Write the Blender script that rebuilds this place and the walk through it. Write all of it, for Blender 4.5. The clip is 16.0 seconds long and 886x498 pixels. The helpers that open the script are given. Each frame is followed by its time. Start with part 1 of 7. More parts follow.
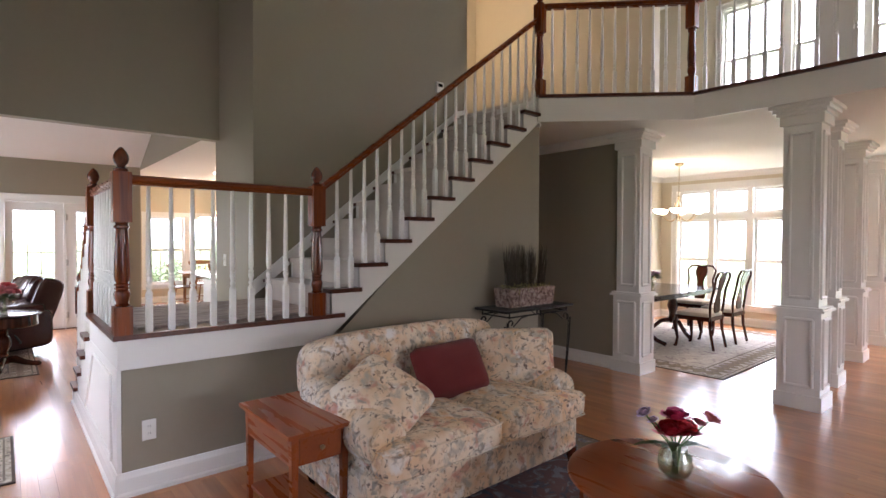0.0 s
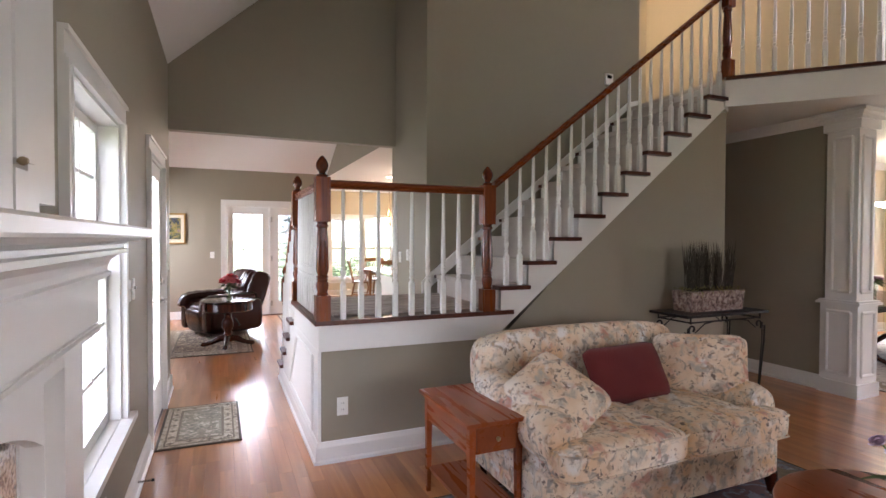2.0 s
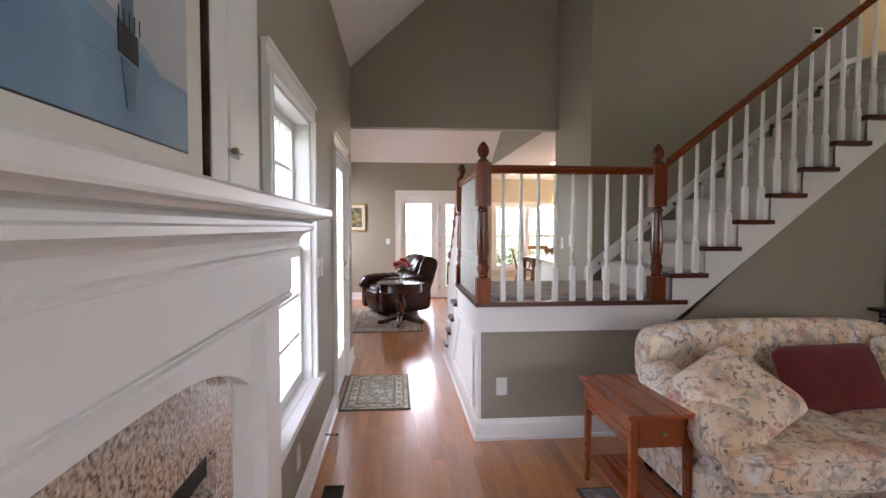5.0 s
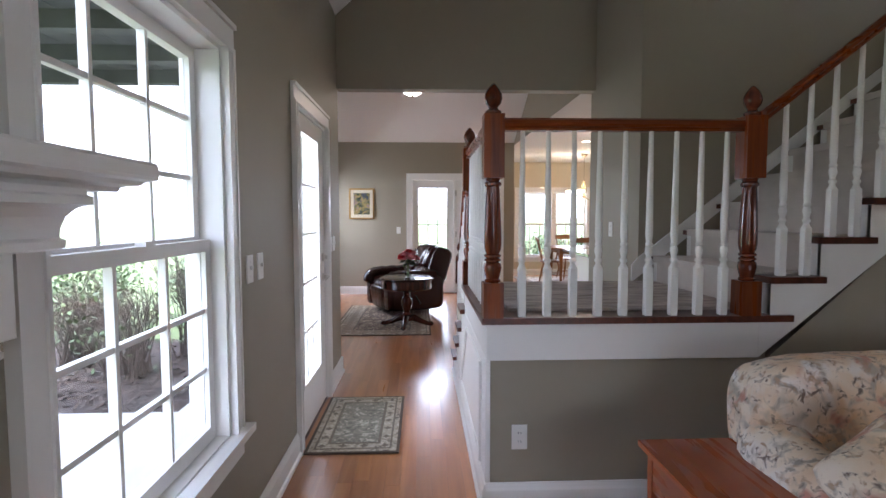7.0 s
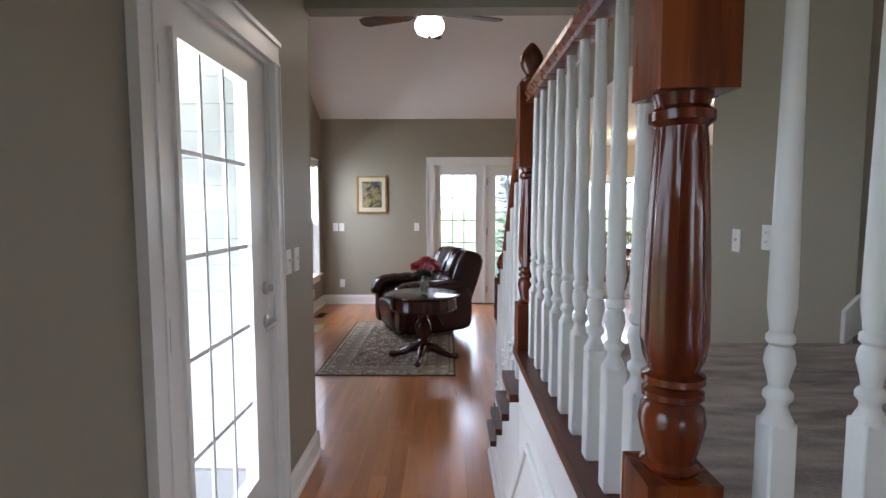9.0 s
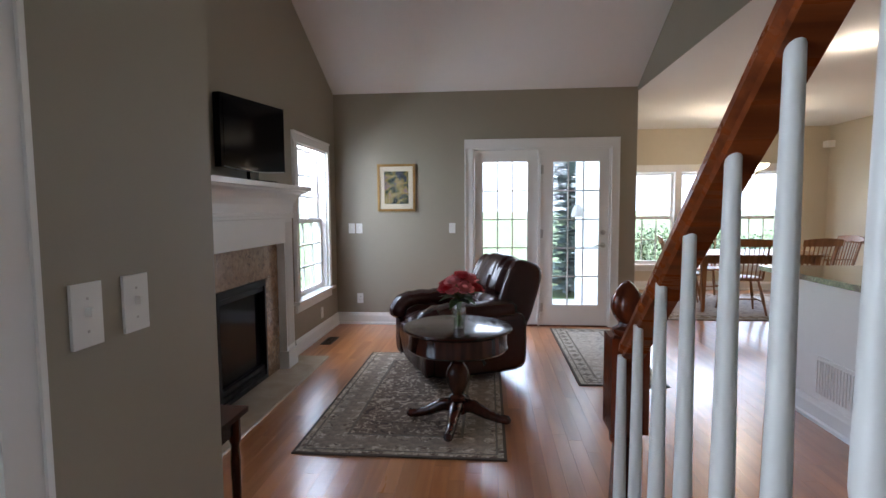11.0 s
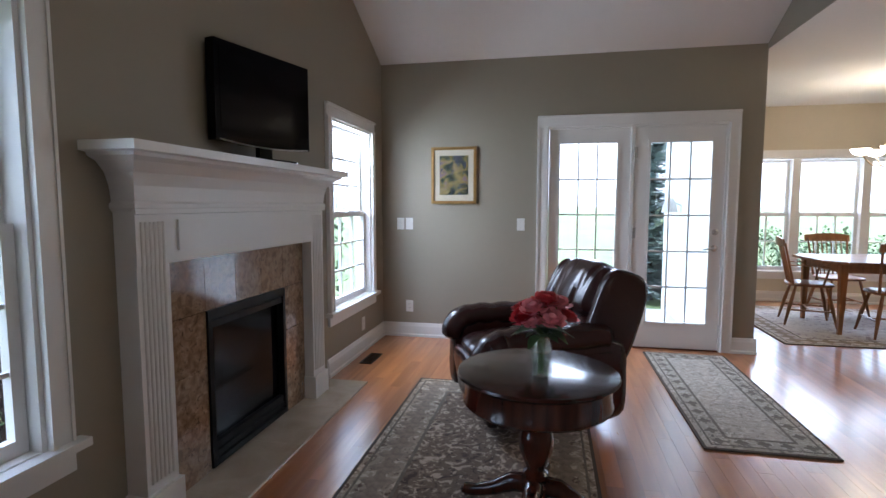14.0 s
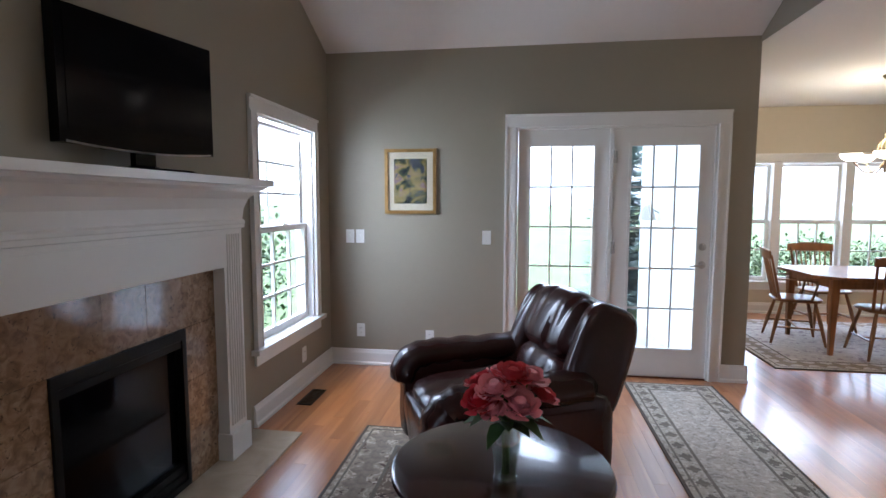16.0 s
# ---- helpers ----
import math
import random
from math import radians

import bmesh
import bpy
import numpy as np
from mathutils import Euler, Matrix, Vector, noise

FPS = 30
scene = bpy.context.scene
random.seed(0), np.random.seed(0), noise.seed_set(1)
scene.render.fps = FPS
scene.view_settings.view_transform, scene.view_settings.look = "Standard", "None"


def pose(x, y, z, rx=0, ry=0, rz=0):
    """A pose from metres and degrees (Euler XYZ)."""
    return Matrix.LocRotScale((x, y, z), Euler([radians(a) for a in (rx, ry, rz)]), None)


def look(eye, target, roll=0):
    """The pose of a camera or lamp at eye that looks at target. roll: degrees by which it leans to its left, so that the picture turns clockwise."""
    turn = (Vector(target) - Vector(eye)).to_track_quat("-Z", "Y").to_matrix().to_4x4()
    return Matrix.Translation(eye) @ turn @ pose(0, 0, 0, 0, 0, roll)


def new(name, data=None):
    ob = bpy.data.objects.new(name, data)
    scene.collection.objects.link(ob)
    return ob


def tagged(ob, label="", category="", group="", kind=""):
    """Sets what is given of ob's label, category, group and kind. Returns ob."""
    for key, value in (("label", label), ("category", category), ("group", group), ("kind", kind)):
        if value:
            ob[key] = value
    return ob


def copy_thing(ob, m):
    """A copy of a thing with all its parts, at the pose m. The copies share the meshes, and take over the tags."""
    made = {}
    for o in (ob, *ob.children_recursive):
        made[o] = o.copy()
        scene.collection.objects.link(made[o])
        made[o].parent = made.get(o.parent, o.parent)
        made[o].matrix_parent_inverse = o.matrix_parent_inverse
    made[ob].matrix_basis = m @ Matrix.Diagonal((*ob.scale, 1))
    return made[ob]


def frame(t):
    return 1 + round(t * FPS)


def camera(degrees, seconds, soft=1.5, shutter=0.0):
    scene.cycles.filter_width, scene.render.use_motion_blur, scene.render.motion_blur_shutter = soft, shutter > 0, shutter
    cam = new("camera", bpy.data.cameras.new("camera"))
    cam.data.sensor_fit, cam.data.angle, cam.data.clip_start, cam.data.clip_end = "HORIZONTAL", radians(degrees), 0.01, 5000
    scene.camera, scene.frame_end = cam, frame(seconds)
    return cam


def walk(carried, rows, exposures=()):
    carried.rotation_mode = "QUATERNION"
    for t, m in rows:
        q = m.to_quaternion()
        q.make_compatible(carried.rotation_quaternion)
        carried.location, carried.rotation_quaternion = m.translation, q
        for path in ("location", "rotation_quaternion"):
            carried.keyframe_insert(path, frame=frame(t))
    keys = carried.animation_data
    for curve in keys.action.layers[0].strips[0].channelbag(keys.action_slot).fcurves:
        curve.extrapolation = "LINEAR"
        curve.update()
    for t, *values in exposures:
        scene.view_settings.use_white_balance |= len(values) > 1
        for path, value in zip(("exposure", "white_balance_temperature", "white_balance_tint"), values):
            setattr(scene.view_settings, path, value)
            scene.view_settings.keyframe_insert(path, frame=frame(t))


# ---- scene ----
cam = camera(81.4, 16.0)
PATH = [
    (0, (0.1, 0.085, 1.467), (1.399, 1.605, 1.429), 0.2),
    (0.5, (0.067, 0.111, 1.455), (1.259, 1.717, 1.424), 0.3),
    (1, (0.04, 0.128, 1.453), (1.118, 1.813, 1.421), 0.2),
    (1.5, (0.025, 0.14, 1.451), (0.965, 1.904, 1.416), 0.2),
    (2, (0.014, 0.126, 1.45), (0.805, 1.963, 1.41), 0.2),
    (2.5, (-0.002, 0.112, 1.454), (0.626, 2.01, 1.406), 0.1),
    (3, (-0.015, 0.11, 1.45), (0.442, 2.056, 1.396), 0.0),
    (3.5, (-0.01, 0.111, 1.44), (0.308, 2.084, 1.383), -0.0),
    (4, (0.004, 0.097, 1.437), (0.251, 2.081, 1.373), 0.0),
    (4.5, (0.024, 0.078, 1.432), (0.231, 2.066, 1.359), 0.1),
    (5, (0.045, 0.103, 1.414), (0.222, 2.093, 1.331), 0.0),
    (5.2, (0.047, 0.122, 1.403), (0.215, 2.113, 1.319), 0.1),
    (7.3, (0.318, 1.355, 1.380), (0.383, 3.349, 1.252), 0.0),
    (7.5, (0.332, 1.515, 1.375), (0.387, 3.510, 1.248), 0.1),
    (8, (0.362, 1.970, 1.356), (0.393, 3.965, 1.229), -0.1),
    (8.5, (0.338, 2.364, 1.368), (0.352, 4.359, 1.229), -0.2),
    (9, (0.320, 2.805, 1.420), (0.301, 4.800, 1.260), -0.1),
    (11.3, (0.268, 4.578, 1.346), (0.079, 6.564, 1.195), -0.2),
    (11.5, (0.222, 4.707, 1.366), (0.027, 6.691, 1.204), -0.0),
    (12, (0.195, 4.946, 1.357), (-0.057, 6.924, 1.196), -0.1),
    (12.5, (0.164, 5.122, 1.353), (-0.135, 7.093, 1.189), -0.1),
    (13, (0.135, 5.238, 1.341), (-0.201, 7.202, 1.175), -0.0),
    (13.5, (0.124, 5.31, 1.326), (-0.246, 7.268, 1.158), -0.0),
    (14, (0.129, 5.372, 1.327), (-0.273, 7.324, 1.156), -0.0),
    (14.5, (0.14, 5.458, 1.359), (-0.287, 7.404, 1.182), 0.1),
    (15, (0.127, 5.616, 1.383), (-0.313, 7.559, 1.208), 0.1),
    (15.5, (0.097, 5.825, 1.41), (-0.324, 7.772, 1.231), 0.1),
    (16, (0.135, 6.014, 1.431), (-0.157, 7.985, 1.252), 0.1),
]
walk(cam, [(t, look(eye, target, roll)) for t, eye, target, roll in PATH], [(0, 3.4, 6350, 22), (0.7, 3.55, 6350, 22), (2.5, 3.5, 6350, 22), (5, 3.38, 6300, 22), (7.5, 2.8, 5850, 17), (9, 2.75, 5850, 15), (11.5, 2.42, 5600, 13), (16, 2.5, 5400, 13)])

# ---- light ----
world = bpy.data.worlds.new("sky")
scene.world = world
world.use_nodes = True
wn = world.node_tree.nodes
sky = wn.new("ShaderNodeTexSky")
sky.sky_type = "NISHITA"
sky.sun_disc = False
sky.sun_elevation = radians(65)
sky.sun_rotation = radians(135)
sky.dust_density = 6.0
sky.air_density = 1.4
wn["Background"].inputs[1].default_value = 0.11
world.node_tree.links.new(sky.outputs[0], wn["Background"].inputs[0])
# an even veil of bright cloud over the whole sky
cloud = wn.new("ShaderNodeBackground")
cloud.inputs[0].default_value = (0.88, 0.97, 1.08, 1)
cloud.inputs[1].default_value = 0.64
both = wn.new("ShaderNodeAddShader")
world.node_tree.links.new(wn["Background"].outputs[0], both.inputs[0])
world.node_tree.links.new(cloud.outputs[0], both.inputs[1])
world.node_tree.links.new(both.outputs[0], wn["World Output"].inputs[0])


def sun_lamp(strength, rot):
    data = bpy.data.lights.new("sun", "SUN")
    data.energy, data.angle, data.color = strength, radians(12), (1.0, 0.97, 0.92)
    ob = new("sun", data)
    ob.rotation_euler = [radians(a) for a in rot]
    return ob


def sky_fill(x, y, z, w, h, direction, power, color=(0.93, 0.98, 1.03)):
    """Lamp added at an opening to boost sky light; direction points into the room."""
    data = bpy.data.lights.new("sky_fill", "AREA")
    data.shape, data.size, data.size_y, data.energy, data.color = "RECTANGLE", w, h, power, color
    ob = new("sky_fill", data)
    ob.matrix_world = look((x, y, z), (x + direction[0], y + direction[1], z + direction[2]))
    return ob


def point_lamp(x, y, z, power, color=(1.0, 0.80, 0.55), radius=0.12):
    data = bpy.data.lights.new("point_lamp", "POINT")
    data.energy, data.color, data.shadow_soft_size = power, color, radius
    ob = new("point_lamp", data)
    ob.location = (x, y, z)
    return ob


sun_lamp(1.0, (25, 0, 45))
# lamps added outside the eastern, southern, western and northern openings as extra sky light
sky_fill(9.93, 3.35, 1.4, 2.4, 2.0, (-1, 0, -0.15), 3.0, (0.80, 0.95, 1.12))
sky_fill(9.93, -0.1, 1.2, 1.7, 2.2, (-1, 0, -0.15), 2.5)
sky_fill(9.93, 1.8, 4.6, 4.0, 1.7, (-1, 0, -0.3), 0.6)
sky_fill(2.4, -4.55, 1.6, 1.9, 1.3, (0, 1, -0.7), 5)
sky_fill(-1.80, 9.535, 1.75, 0.84, 0.72, (1, 0, -1), 9)
sky_fill(-0.80, 4.60, 1.18, 0.90, 1.80, (1, 0, -0.25), 3.4)
sky_fill(0.475, 10.72, 1.70, 0.50, 0.9, (0, -1, -0.8), 2.6)
sky_fill(3.805, 13.50, 1.72, 2.45, 0.78, (0, -1, -1), 7)

# ---- materials ----
def mat(name, base, rough=0.5, metal=0.0, vary=0.06, scale=3.0, bump=0.0, bump_scale=200.0, coat=0.0, rand=0.0, spec=0.5, sheen=0.0, stretch=(1, 1, 1), rough_vary=0.06):
    """Principled surface with slow tone changes, fine grain and relief."""
    m = bpy.data.materials.new(name)
    m.use_nodes = True
    n, l = m.node_tree.nodes, m.node_tree.links
    p = n["Principled BSDF"]
    tc = n.new("ShaderNodeTexCoord")
    mp = n.new("ShaderNodeMapping")
    mp.inputs["Scale"].default_value = stretch
    l.new(tc.outputs["Object"], mp.inputs[0])
    big = n.new("ShaderNodeTexNoise")
    big.inputs["Scale"].default_value, big.inputs["Detail"].default_value = scale, 4
    small = n.new("ShaderNodeTexNoise")
    small.inputs["Scale"].default_value, small.inputs["Detail"].default_value = scale * 22, 3
    l.new(mp.outputs[0], big.inputs[0])
    l.new(mp.outputs[0], small.inputs[0])
    add = n.new("ShaderNodeMath")
    add.operation = "MULTIPLY_ADD"
    l.new(small.outputs[0], add.inputs[0])
    add.inputs[1].default_value = 0.5
    l.new(big.outputs[0], add.inputs[2])
    mr = n.new("ShaderNodeMapRange")
    l.new(add.outputs[0], mr.inputs[0])
    mr.inputs[1].default_value, mr.inputs[2].default_value = 0.45, 1.05
    mr.inputs[3].default_value, mr.inputs[4].default_value = 1 - vary, 1 + vary
    hsv = n.new("ShaderNodeHueSaturation")
    hsv.inputs["Color"].default_value = (*base, 1)
    if rand:
        oi = n.new("ShaderNodeObjectInfo")
        m2 = n.new("ShaderNodeMath")
        m2.operation = "MULTIPLY_ADD"
        l.new(oi.outputs["Random"], m2.inputs[0])
        m2.inputs[1].default_value, m2.inputs[2].default_value = rand * 2, 1 - rand
        m3 = n.new("ShaderNodeMath")
        m3.operation = "MULTIPLY"
        l.new(m2.outputs[0], m3.inputs[0])
        l.new(mr.outputs[0], m3.inputs[1])
        l.new(m3.outputs[0], hsv.inputs["Value"])
    else:
        l.new(mr.outputs[0], hsv.inputs["Value"])
    l.new(hsv.outputs[0], p.inputs["Base Color"])
    rr = n.new("ShaderNodeMapRange")
    l.new(small.outputs[0], rr.inputs[0])
    rr.inputs[3].default_value, rr.inputs[4].default_value = max(0.02, rough - rough_vary), min(1, rough + rough_vary)
    l.new(rr.outputs[0], p.inputs["Roughness"])
    p.inputs["Metallic"].default_value = metal
    p.inputs["Coat Weight"].default_value = coat
    p.inputs["Coat Roughness"].default_value = 0.12
    p.inputs["Specular IOR Level"].default_value = spec
    p.inputs["Sheen Weight"].default_value = sheen
    if bump:
        bn = n.new("ShaderNodeTexNoise")
        bn.inputs["Scale"].default_value, bn.inputs["Detail"].default_value = bump_scale, 4
        l.new(mp.outputs[0], bn.inputs[0])
        b = n.new("ShaderNodeBump")
        b.inputs["Strength"].default_value, b.inputs["Distance"].default_value = bump, 0.004
        l.new(bn.outputs[0], b.inputs["Height"])
        l.new(b.outputs[0], p.inputs["Normal"])
    return m


def pattern_mat(name, stops, scale, rough=0.9, detail=6.0, distort=0.6, bump=0.3, coat=0.0, sheen=0.0, second=None, edge=0.05, warp=1.2):
    """Cloth, stone or carpet: colour bands over a warped noise, with fine relief. second: colour, scale and share of a sparse second motif."""
    m = bpy.data.materials.new(name)
    m.use_nodes = True
    n, l = m.node_tree.nodes, m.node_tree.links
    p = n["Principled BSDF"]
    tc = n.new("ShaderNodeTexCoord")
    t = n.new("ShaderNodeTexNoise")
    t.inputs["Scale"].default_value, t.inputs["Detail"].default_value, t.inputs["Distortion"].default_value = scale, detail, distort
    l.new(tc.outputs["Object"], t.inputs[0])
    cr = n.new("ShaderNodeValToRGB")
    el = cr.color_ramp.elements
    while len(el) < len(stops):
        el.new(0.5)
    for e, (pos, c) in zip(el, stops):
        e.position, e.color = pos, (*c, 1)
    l.new(t.outputs[0], cr.inputs[0])
    out = cr.outputs[0]
    if second:
        for k, (colour, sc, share, *soft) in enumerate(second):
            v = n.new("ShaderNodeTexNoise")
            v.inputs["Scale"].default_value, v.inputs["Detail"].default_value, v.inputs["Distortion"].default_value = sc, 3, warp
            off = n.new("ShaderNodeMapping")
            off.inputs["Location"].default_value = (3.7 * k + 1.3, 5.1 * k, 2.2)
            l.new(tc.outputs["Object"], off.inputs[0])
            l.new(off.outputs[0], v.inputs[0])
            mr = n.new("ShaderNodeMapRange")
            l.new(v.outputs[0], mr.inputs[0])
            mr.inputs[1].default_value, mr.inputs[2].default_value = 1 - share, 1 - share + (soft[0] if soft else edge)
            mx = n.new("ShaderNodeMix")
            mx.data_type = "RGBA"
            l.new(mr.outputs[0], mx.inputs[0])
            l.new(out, mx.inputs[6])
            mx.inputs[7].default_value = (*colour, 1)
            out = mx.outputs[2]
    l.new(out, p.inputs["Base Color"])
    p.inputs["Roughness"].default_value = rough
    p.inputs["Coat Weight"].default_value = coat
    p.inputs["Coat Roughness"].default_value = 0.08
    p.inputs["Sheen Weight"].default_value = sheen
    if bump:
        bn = n.new("ShaderNodeTexNoise")
        bn.inputs["Scale"].default_value = 260
        l.new(tc.outputs["Object"], bn.inputs[0])
        b = n.new("ShaderNodeBump")
        b.inputs["Strength"].default_value, b.inputs["Distance"].default_value = bump, 0.003
        l.new(bn.outputs[0], b.inputs["Height"])
        l.new(b.outputs[0], p.inputs["Normal"])
    return m


def wood(name, dark, light, rough=0.3, coat=0.3, axis=0, scale=6.0, rand=0.12, per_island=False, coat_rough=0.1, spec=0.35):
    """Grain drawn out along one axis (0 x, 1 y, 2 z)."""
    m = bpy.data.materials.new(name)
    m.use_nodes = True
    n, l = m.node_tree.nodes, m.node_tree.links
    p = n["Principled BSDF"]
    tc = n.new("ShaderNodeTexCoord")
    mp = n.new("ShaderNodeMapping")
    s = [scale * 4] * 3
    s[axis] = scale * 0.28
    mp.inputs["Scale"].default_value = s
    l.new(tc.outputs["Object"], mp.inputs[0])
    oi = n.new("ShaderNodeNewGeometry" if per_island else "ShaderNodeObjectInfo")
    rnd = oi.outputs["Random Per Island" if per_island else "Random"]
    comb = n.new("ShaderNodeMath")
    comb.operation = "MULTIPLY"
    l.new(rnd, comb.inputs[0])
    comb.inputs[1].default_value = 37.0
    l.new(comb.outputs[0], mp.inputs["Location"])
    t = n.new("ShaderNodeTexNoise")
    t.inputs["Scale"].default_value, t.inputs["Detail"].default_value, t.inputs["Distortion"].default_value = 1.0, 6, 0.5
    l.new(mp.outputs[0], t.inputs[0])
    cr = n.new("ShaderNodeValToRGB")
    cr.color_ramp.elements[0].position, cr.color_ramp.elements[0].color = 0.3, (*dark, 1)
    cr.color_ramp.elements[1].position, cr.color_ramp.elements[1].color = 0.7, (*light, 1)
    l.new(t.outputs[0], cr.inputs[0])
    hsv = n.new("ShaderNodeHueSaturation")
    l.new(cr.outputs[0], hsv.inputs["Color"])
    mv = n.new("ShaderNodeMath")
    mv.operation = "MULTIPLY_ADD"
    l.new(rnd, mv.inputs[0])
    mv.inputs[1].default_value, mv.inputs[2].default_value = rand * 2, 1 - rand
    l.new(mv.outputs[0], hsv.inputs["Value"])
    l.new(hsv.outputs[0], p.inputs["Base Color"])
    mr = n.new("ShaderNodeMapRange")
    l.new(t.outputs[0], mr.inputs[0])
    mr.inputs[3].default_value, mr.inputs[4].default_value = rough + 0.06, max(0.03, rough - 0.06)
    l.new(mr.outputs[0], p.inputs["Roughness"])
    p.inputs["Coat Weight"].default_value = coat
    p.inputs["Coat Roughness"].default_value = coat_rough
    p.inputs["Specular IOR Level"].default_value = spec
    b = n.new("ShaderNodeBump")
    b.inputs["Strength"].default_value, b.inputs["Distance"].default_value = 0.04, 0.002
    l.new(t.outputs[0], b.inputs["Height"])
    l.new(b.outputs[0], p.inputs["Normal"])
    return m


def glow(name, color, strength):
    m = bpy.data.materials.new(name)
    m.use_nodes = True
    p = m.node_tree.nodes["Principled BSDF"]
    p.inputs["Base Color"].default_value = (*color, 1)
    p.inputs["Emission Color"].default_value = (*color, 1)
    p.inputs["Emission Strength"].default_value = strength
    return m


def glass_mat(name, tint=(1, 1, 1), rough=0.0, gloss=0.05):
    """Clear pane: lets light through, with a mirror sheen."""
    m = bpy.data.materials.new(name)
    m.use_nodes = True
    n, l = m.node_tree.nodes, m.node_tree.links
    n.remove(n["Principled BSDF"])
    tr = n.new("ShaderNodeBsdfTransparent")
    tr.inputs[0].default_value = (*tint, 1)
    gl = n.new("ShaderNodeBsdfGlossy")
    gl.inputs["Roughness"].default_value = rough
    mx = n.new("ShaderNodeMixShader")
    mx.inputs[0].default_value = gloss
    l.new(tr.outputs[0], mx.inputs[1])
    l.new(gl.outputs[0], mx.inputs[2])
    l.new(mx.outputs[0], n["Material Output"].inputs[0])
    return m


M_WALL = mat("grey_green_wall_paint", (0.303, 0.268, 0.206), 0.55, vary=0.03, scale=0.8, bump=0.12, bump_scale=260, spec=0.35)
M_CREAM = mat("cream_wall_paint", (0.60, 0.53, 0.40), 0.6, vary=0.03, scale=0.8, bump=0.1, bump_scale=260)
M_CEIL = mat("white_ceiling_paint", (0.78, 0.76, 0.73), 0.8, vary=0.02, scale=0.7, bump=0.1, bump_scale=300)
M_WHITE = mat("white_trim_paint", (0.78, 0.765, 0.735), 0.30, vary=0.02, scale=0.9, spec=0.5, rough_vary=0.012)
M_PLASTIC = mat("white_plastic", (0.75, 0.74, 0.71), 0.35, vary=0.02, scale=8)
M_OAKRAIL = wood("red_stained_oak", (0.10, 0.022, 0.006), (0.27, 0.065, 0.016), 0.28, 0.0, 0, 8, spec=0.22)
M_OAKRAIL_Z = wood("red_stained_oak_upright", (0.095, 0.020, 0.005), (0.25, 0.058, 0.013), 0.28, 0.0, 2, 8, spec=0.22)
# oak of the turned shafts; its dark tone also paints backlit shade on newels
M_OAKSHAFT = wood("red_oak_turned_and_backlit", (0.060, 0.011, 0.004), (0.17, 0.032, 0.009), 0.22, 0.3, 2, 8, coat_rough=0.06)
M_TREAD = wood("dark_stained_tread", (0.045, 0.011, 0.005), (0.105, 0.025, 0.010), 0.30, 0.1, 1, 8)
M_FLOOR = wood("oak_floor_board", (0.40, 0.140, 0.040), (0.56, 0.225, 0.072), 0.30, 1.0, 1, 4.0, 0.14, False, 0.20, 0.5)
M_FLOOR_I = wood("oak_floor_board_far", (0.40, 0.140, 0.040), (0.56, 0.225, 0.072), 0.30, 1.0, 1, 4.0, 0.14, True, 0.20, 0.5)
M_JOINT = mat("dark_floor_joint", (0.30, 0.115, 0.042), 0.6, vary=0.1, scale=4)
M_CHERRY = wood("cherry_wood", (0.27, 0.063, 0.018), (0.33, 0.084, 0.025), 0.28, 0.2, 1, 5, spec=0.25)
M_MAHOG = wood("dark_mahogany", (0.026, 0.007, 0.004), (0.075, 0.018, 0.009), 0.20, 0.35, 2, 6, coat_rough=0.05, spec=0.3)
M_MAHOG_X = wood("dark_mahogany_top", (0.016, 0.0045, 0.003), (0.046, 0.012, 0.007), 0.22, 0.25, 0, 6, coat_rough=0.05, spec=0.3)
M_OAK = wood("honey_oak", (0.20, 0.085, 0.030), (0.33, 0.15, 0.058), 0.3, 0.3, 2, 6)
M_METAL = mat("brushed_nickel", (0.55, 0.53, 0.50), 0.3, 1.0, 0.05, 20)
M_BRASS = mat("aged_brass", (0.36, 0.28, 0.17), 0.35, 1.0, 0.1, 20)
M_BRONZE = mat("dark_bronze", (0.10, 0.075, 0.05), 0.4, 0.9, 0.15, 15)
M_IRON = mat("black_wrought_iron", (0.025, 0.022, 0.02), 0.5, 0.7, 0.2, 30, 0.2, 120)
M_BLACK = mat("black_metal", (0.005, 0.005, 0.005), 0.4, 0.0, 0.2, 20, spec=0.2)
M_SCREEN = mat("black_screen", (0.0025, 0.0025, 0.004), 0.09, 0.0, 0.05, 4, spec=0.12)
M_GLASS = glass_mat("window_glass", (1, 1, 1), 0.05, 0.04)
M_VASE = glass_mat("clear_vase_glass", (0.93, 0.96, 0.94), 0.02, 0.16)
M_LEATHER = mat("dark_brown_leather", (0.034, 0.0105, 0.0090), 0.26, 0, 0.15, 2, spec=0.45, rough_vary=0.02)
M_GRANITE = pattern_mat("polished_speckled_granite", [(0.32, (0.10, 0.085, 0.075)), (0.43, (0.34, 0.25, 0.19)), (0.55, (0.52, 0.41, 0.32)), (0.68, (0.66, 0.56, 0.47))], 85, 0.12, 4, 0.2, bump=0.0, coat=0.6, warp=0.3,
                        second=[((0.10, 0.09, 0.085), 75, 0.39), ((0.50, 0.46, 0.43), 45, 0.38)])
M_TILE = pattern_mat("polished_brown_stone_tile", [(0.30, (0.17, 0.10, 0.055)), (0.50, (0.30, 0.185, 0.105)), (0.68, (0.40, 0.27, 0.17))], 26, 0.10, 6, 0.8, bump=0.0, coat=0.8, second=[((0.12, 0.075, 0.045), 40, 0.38)])
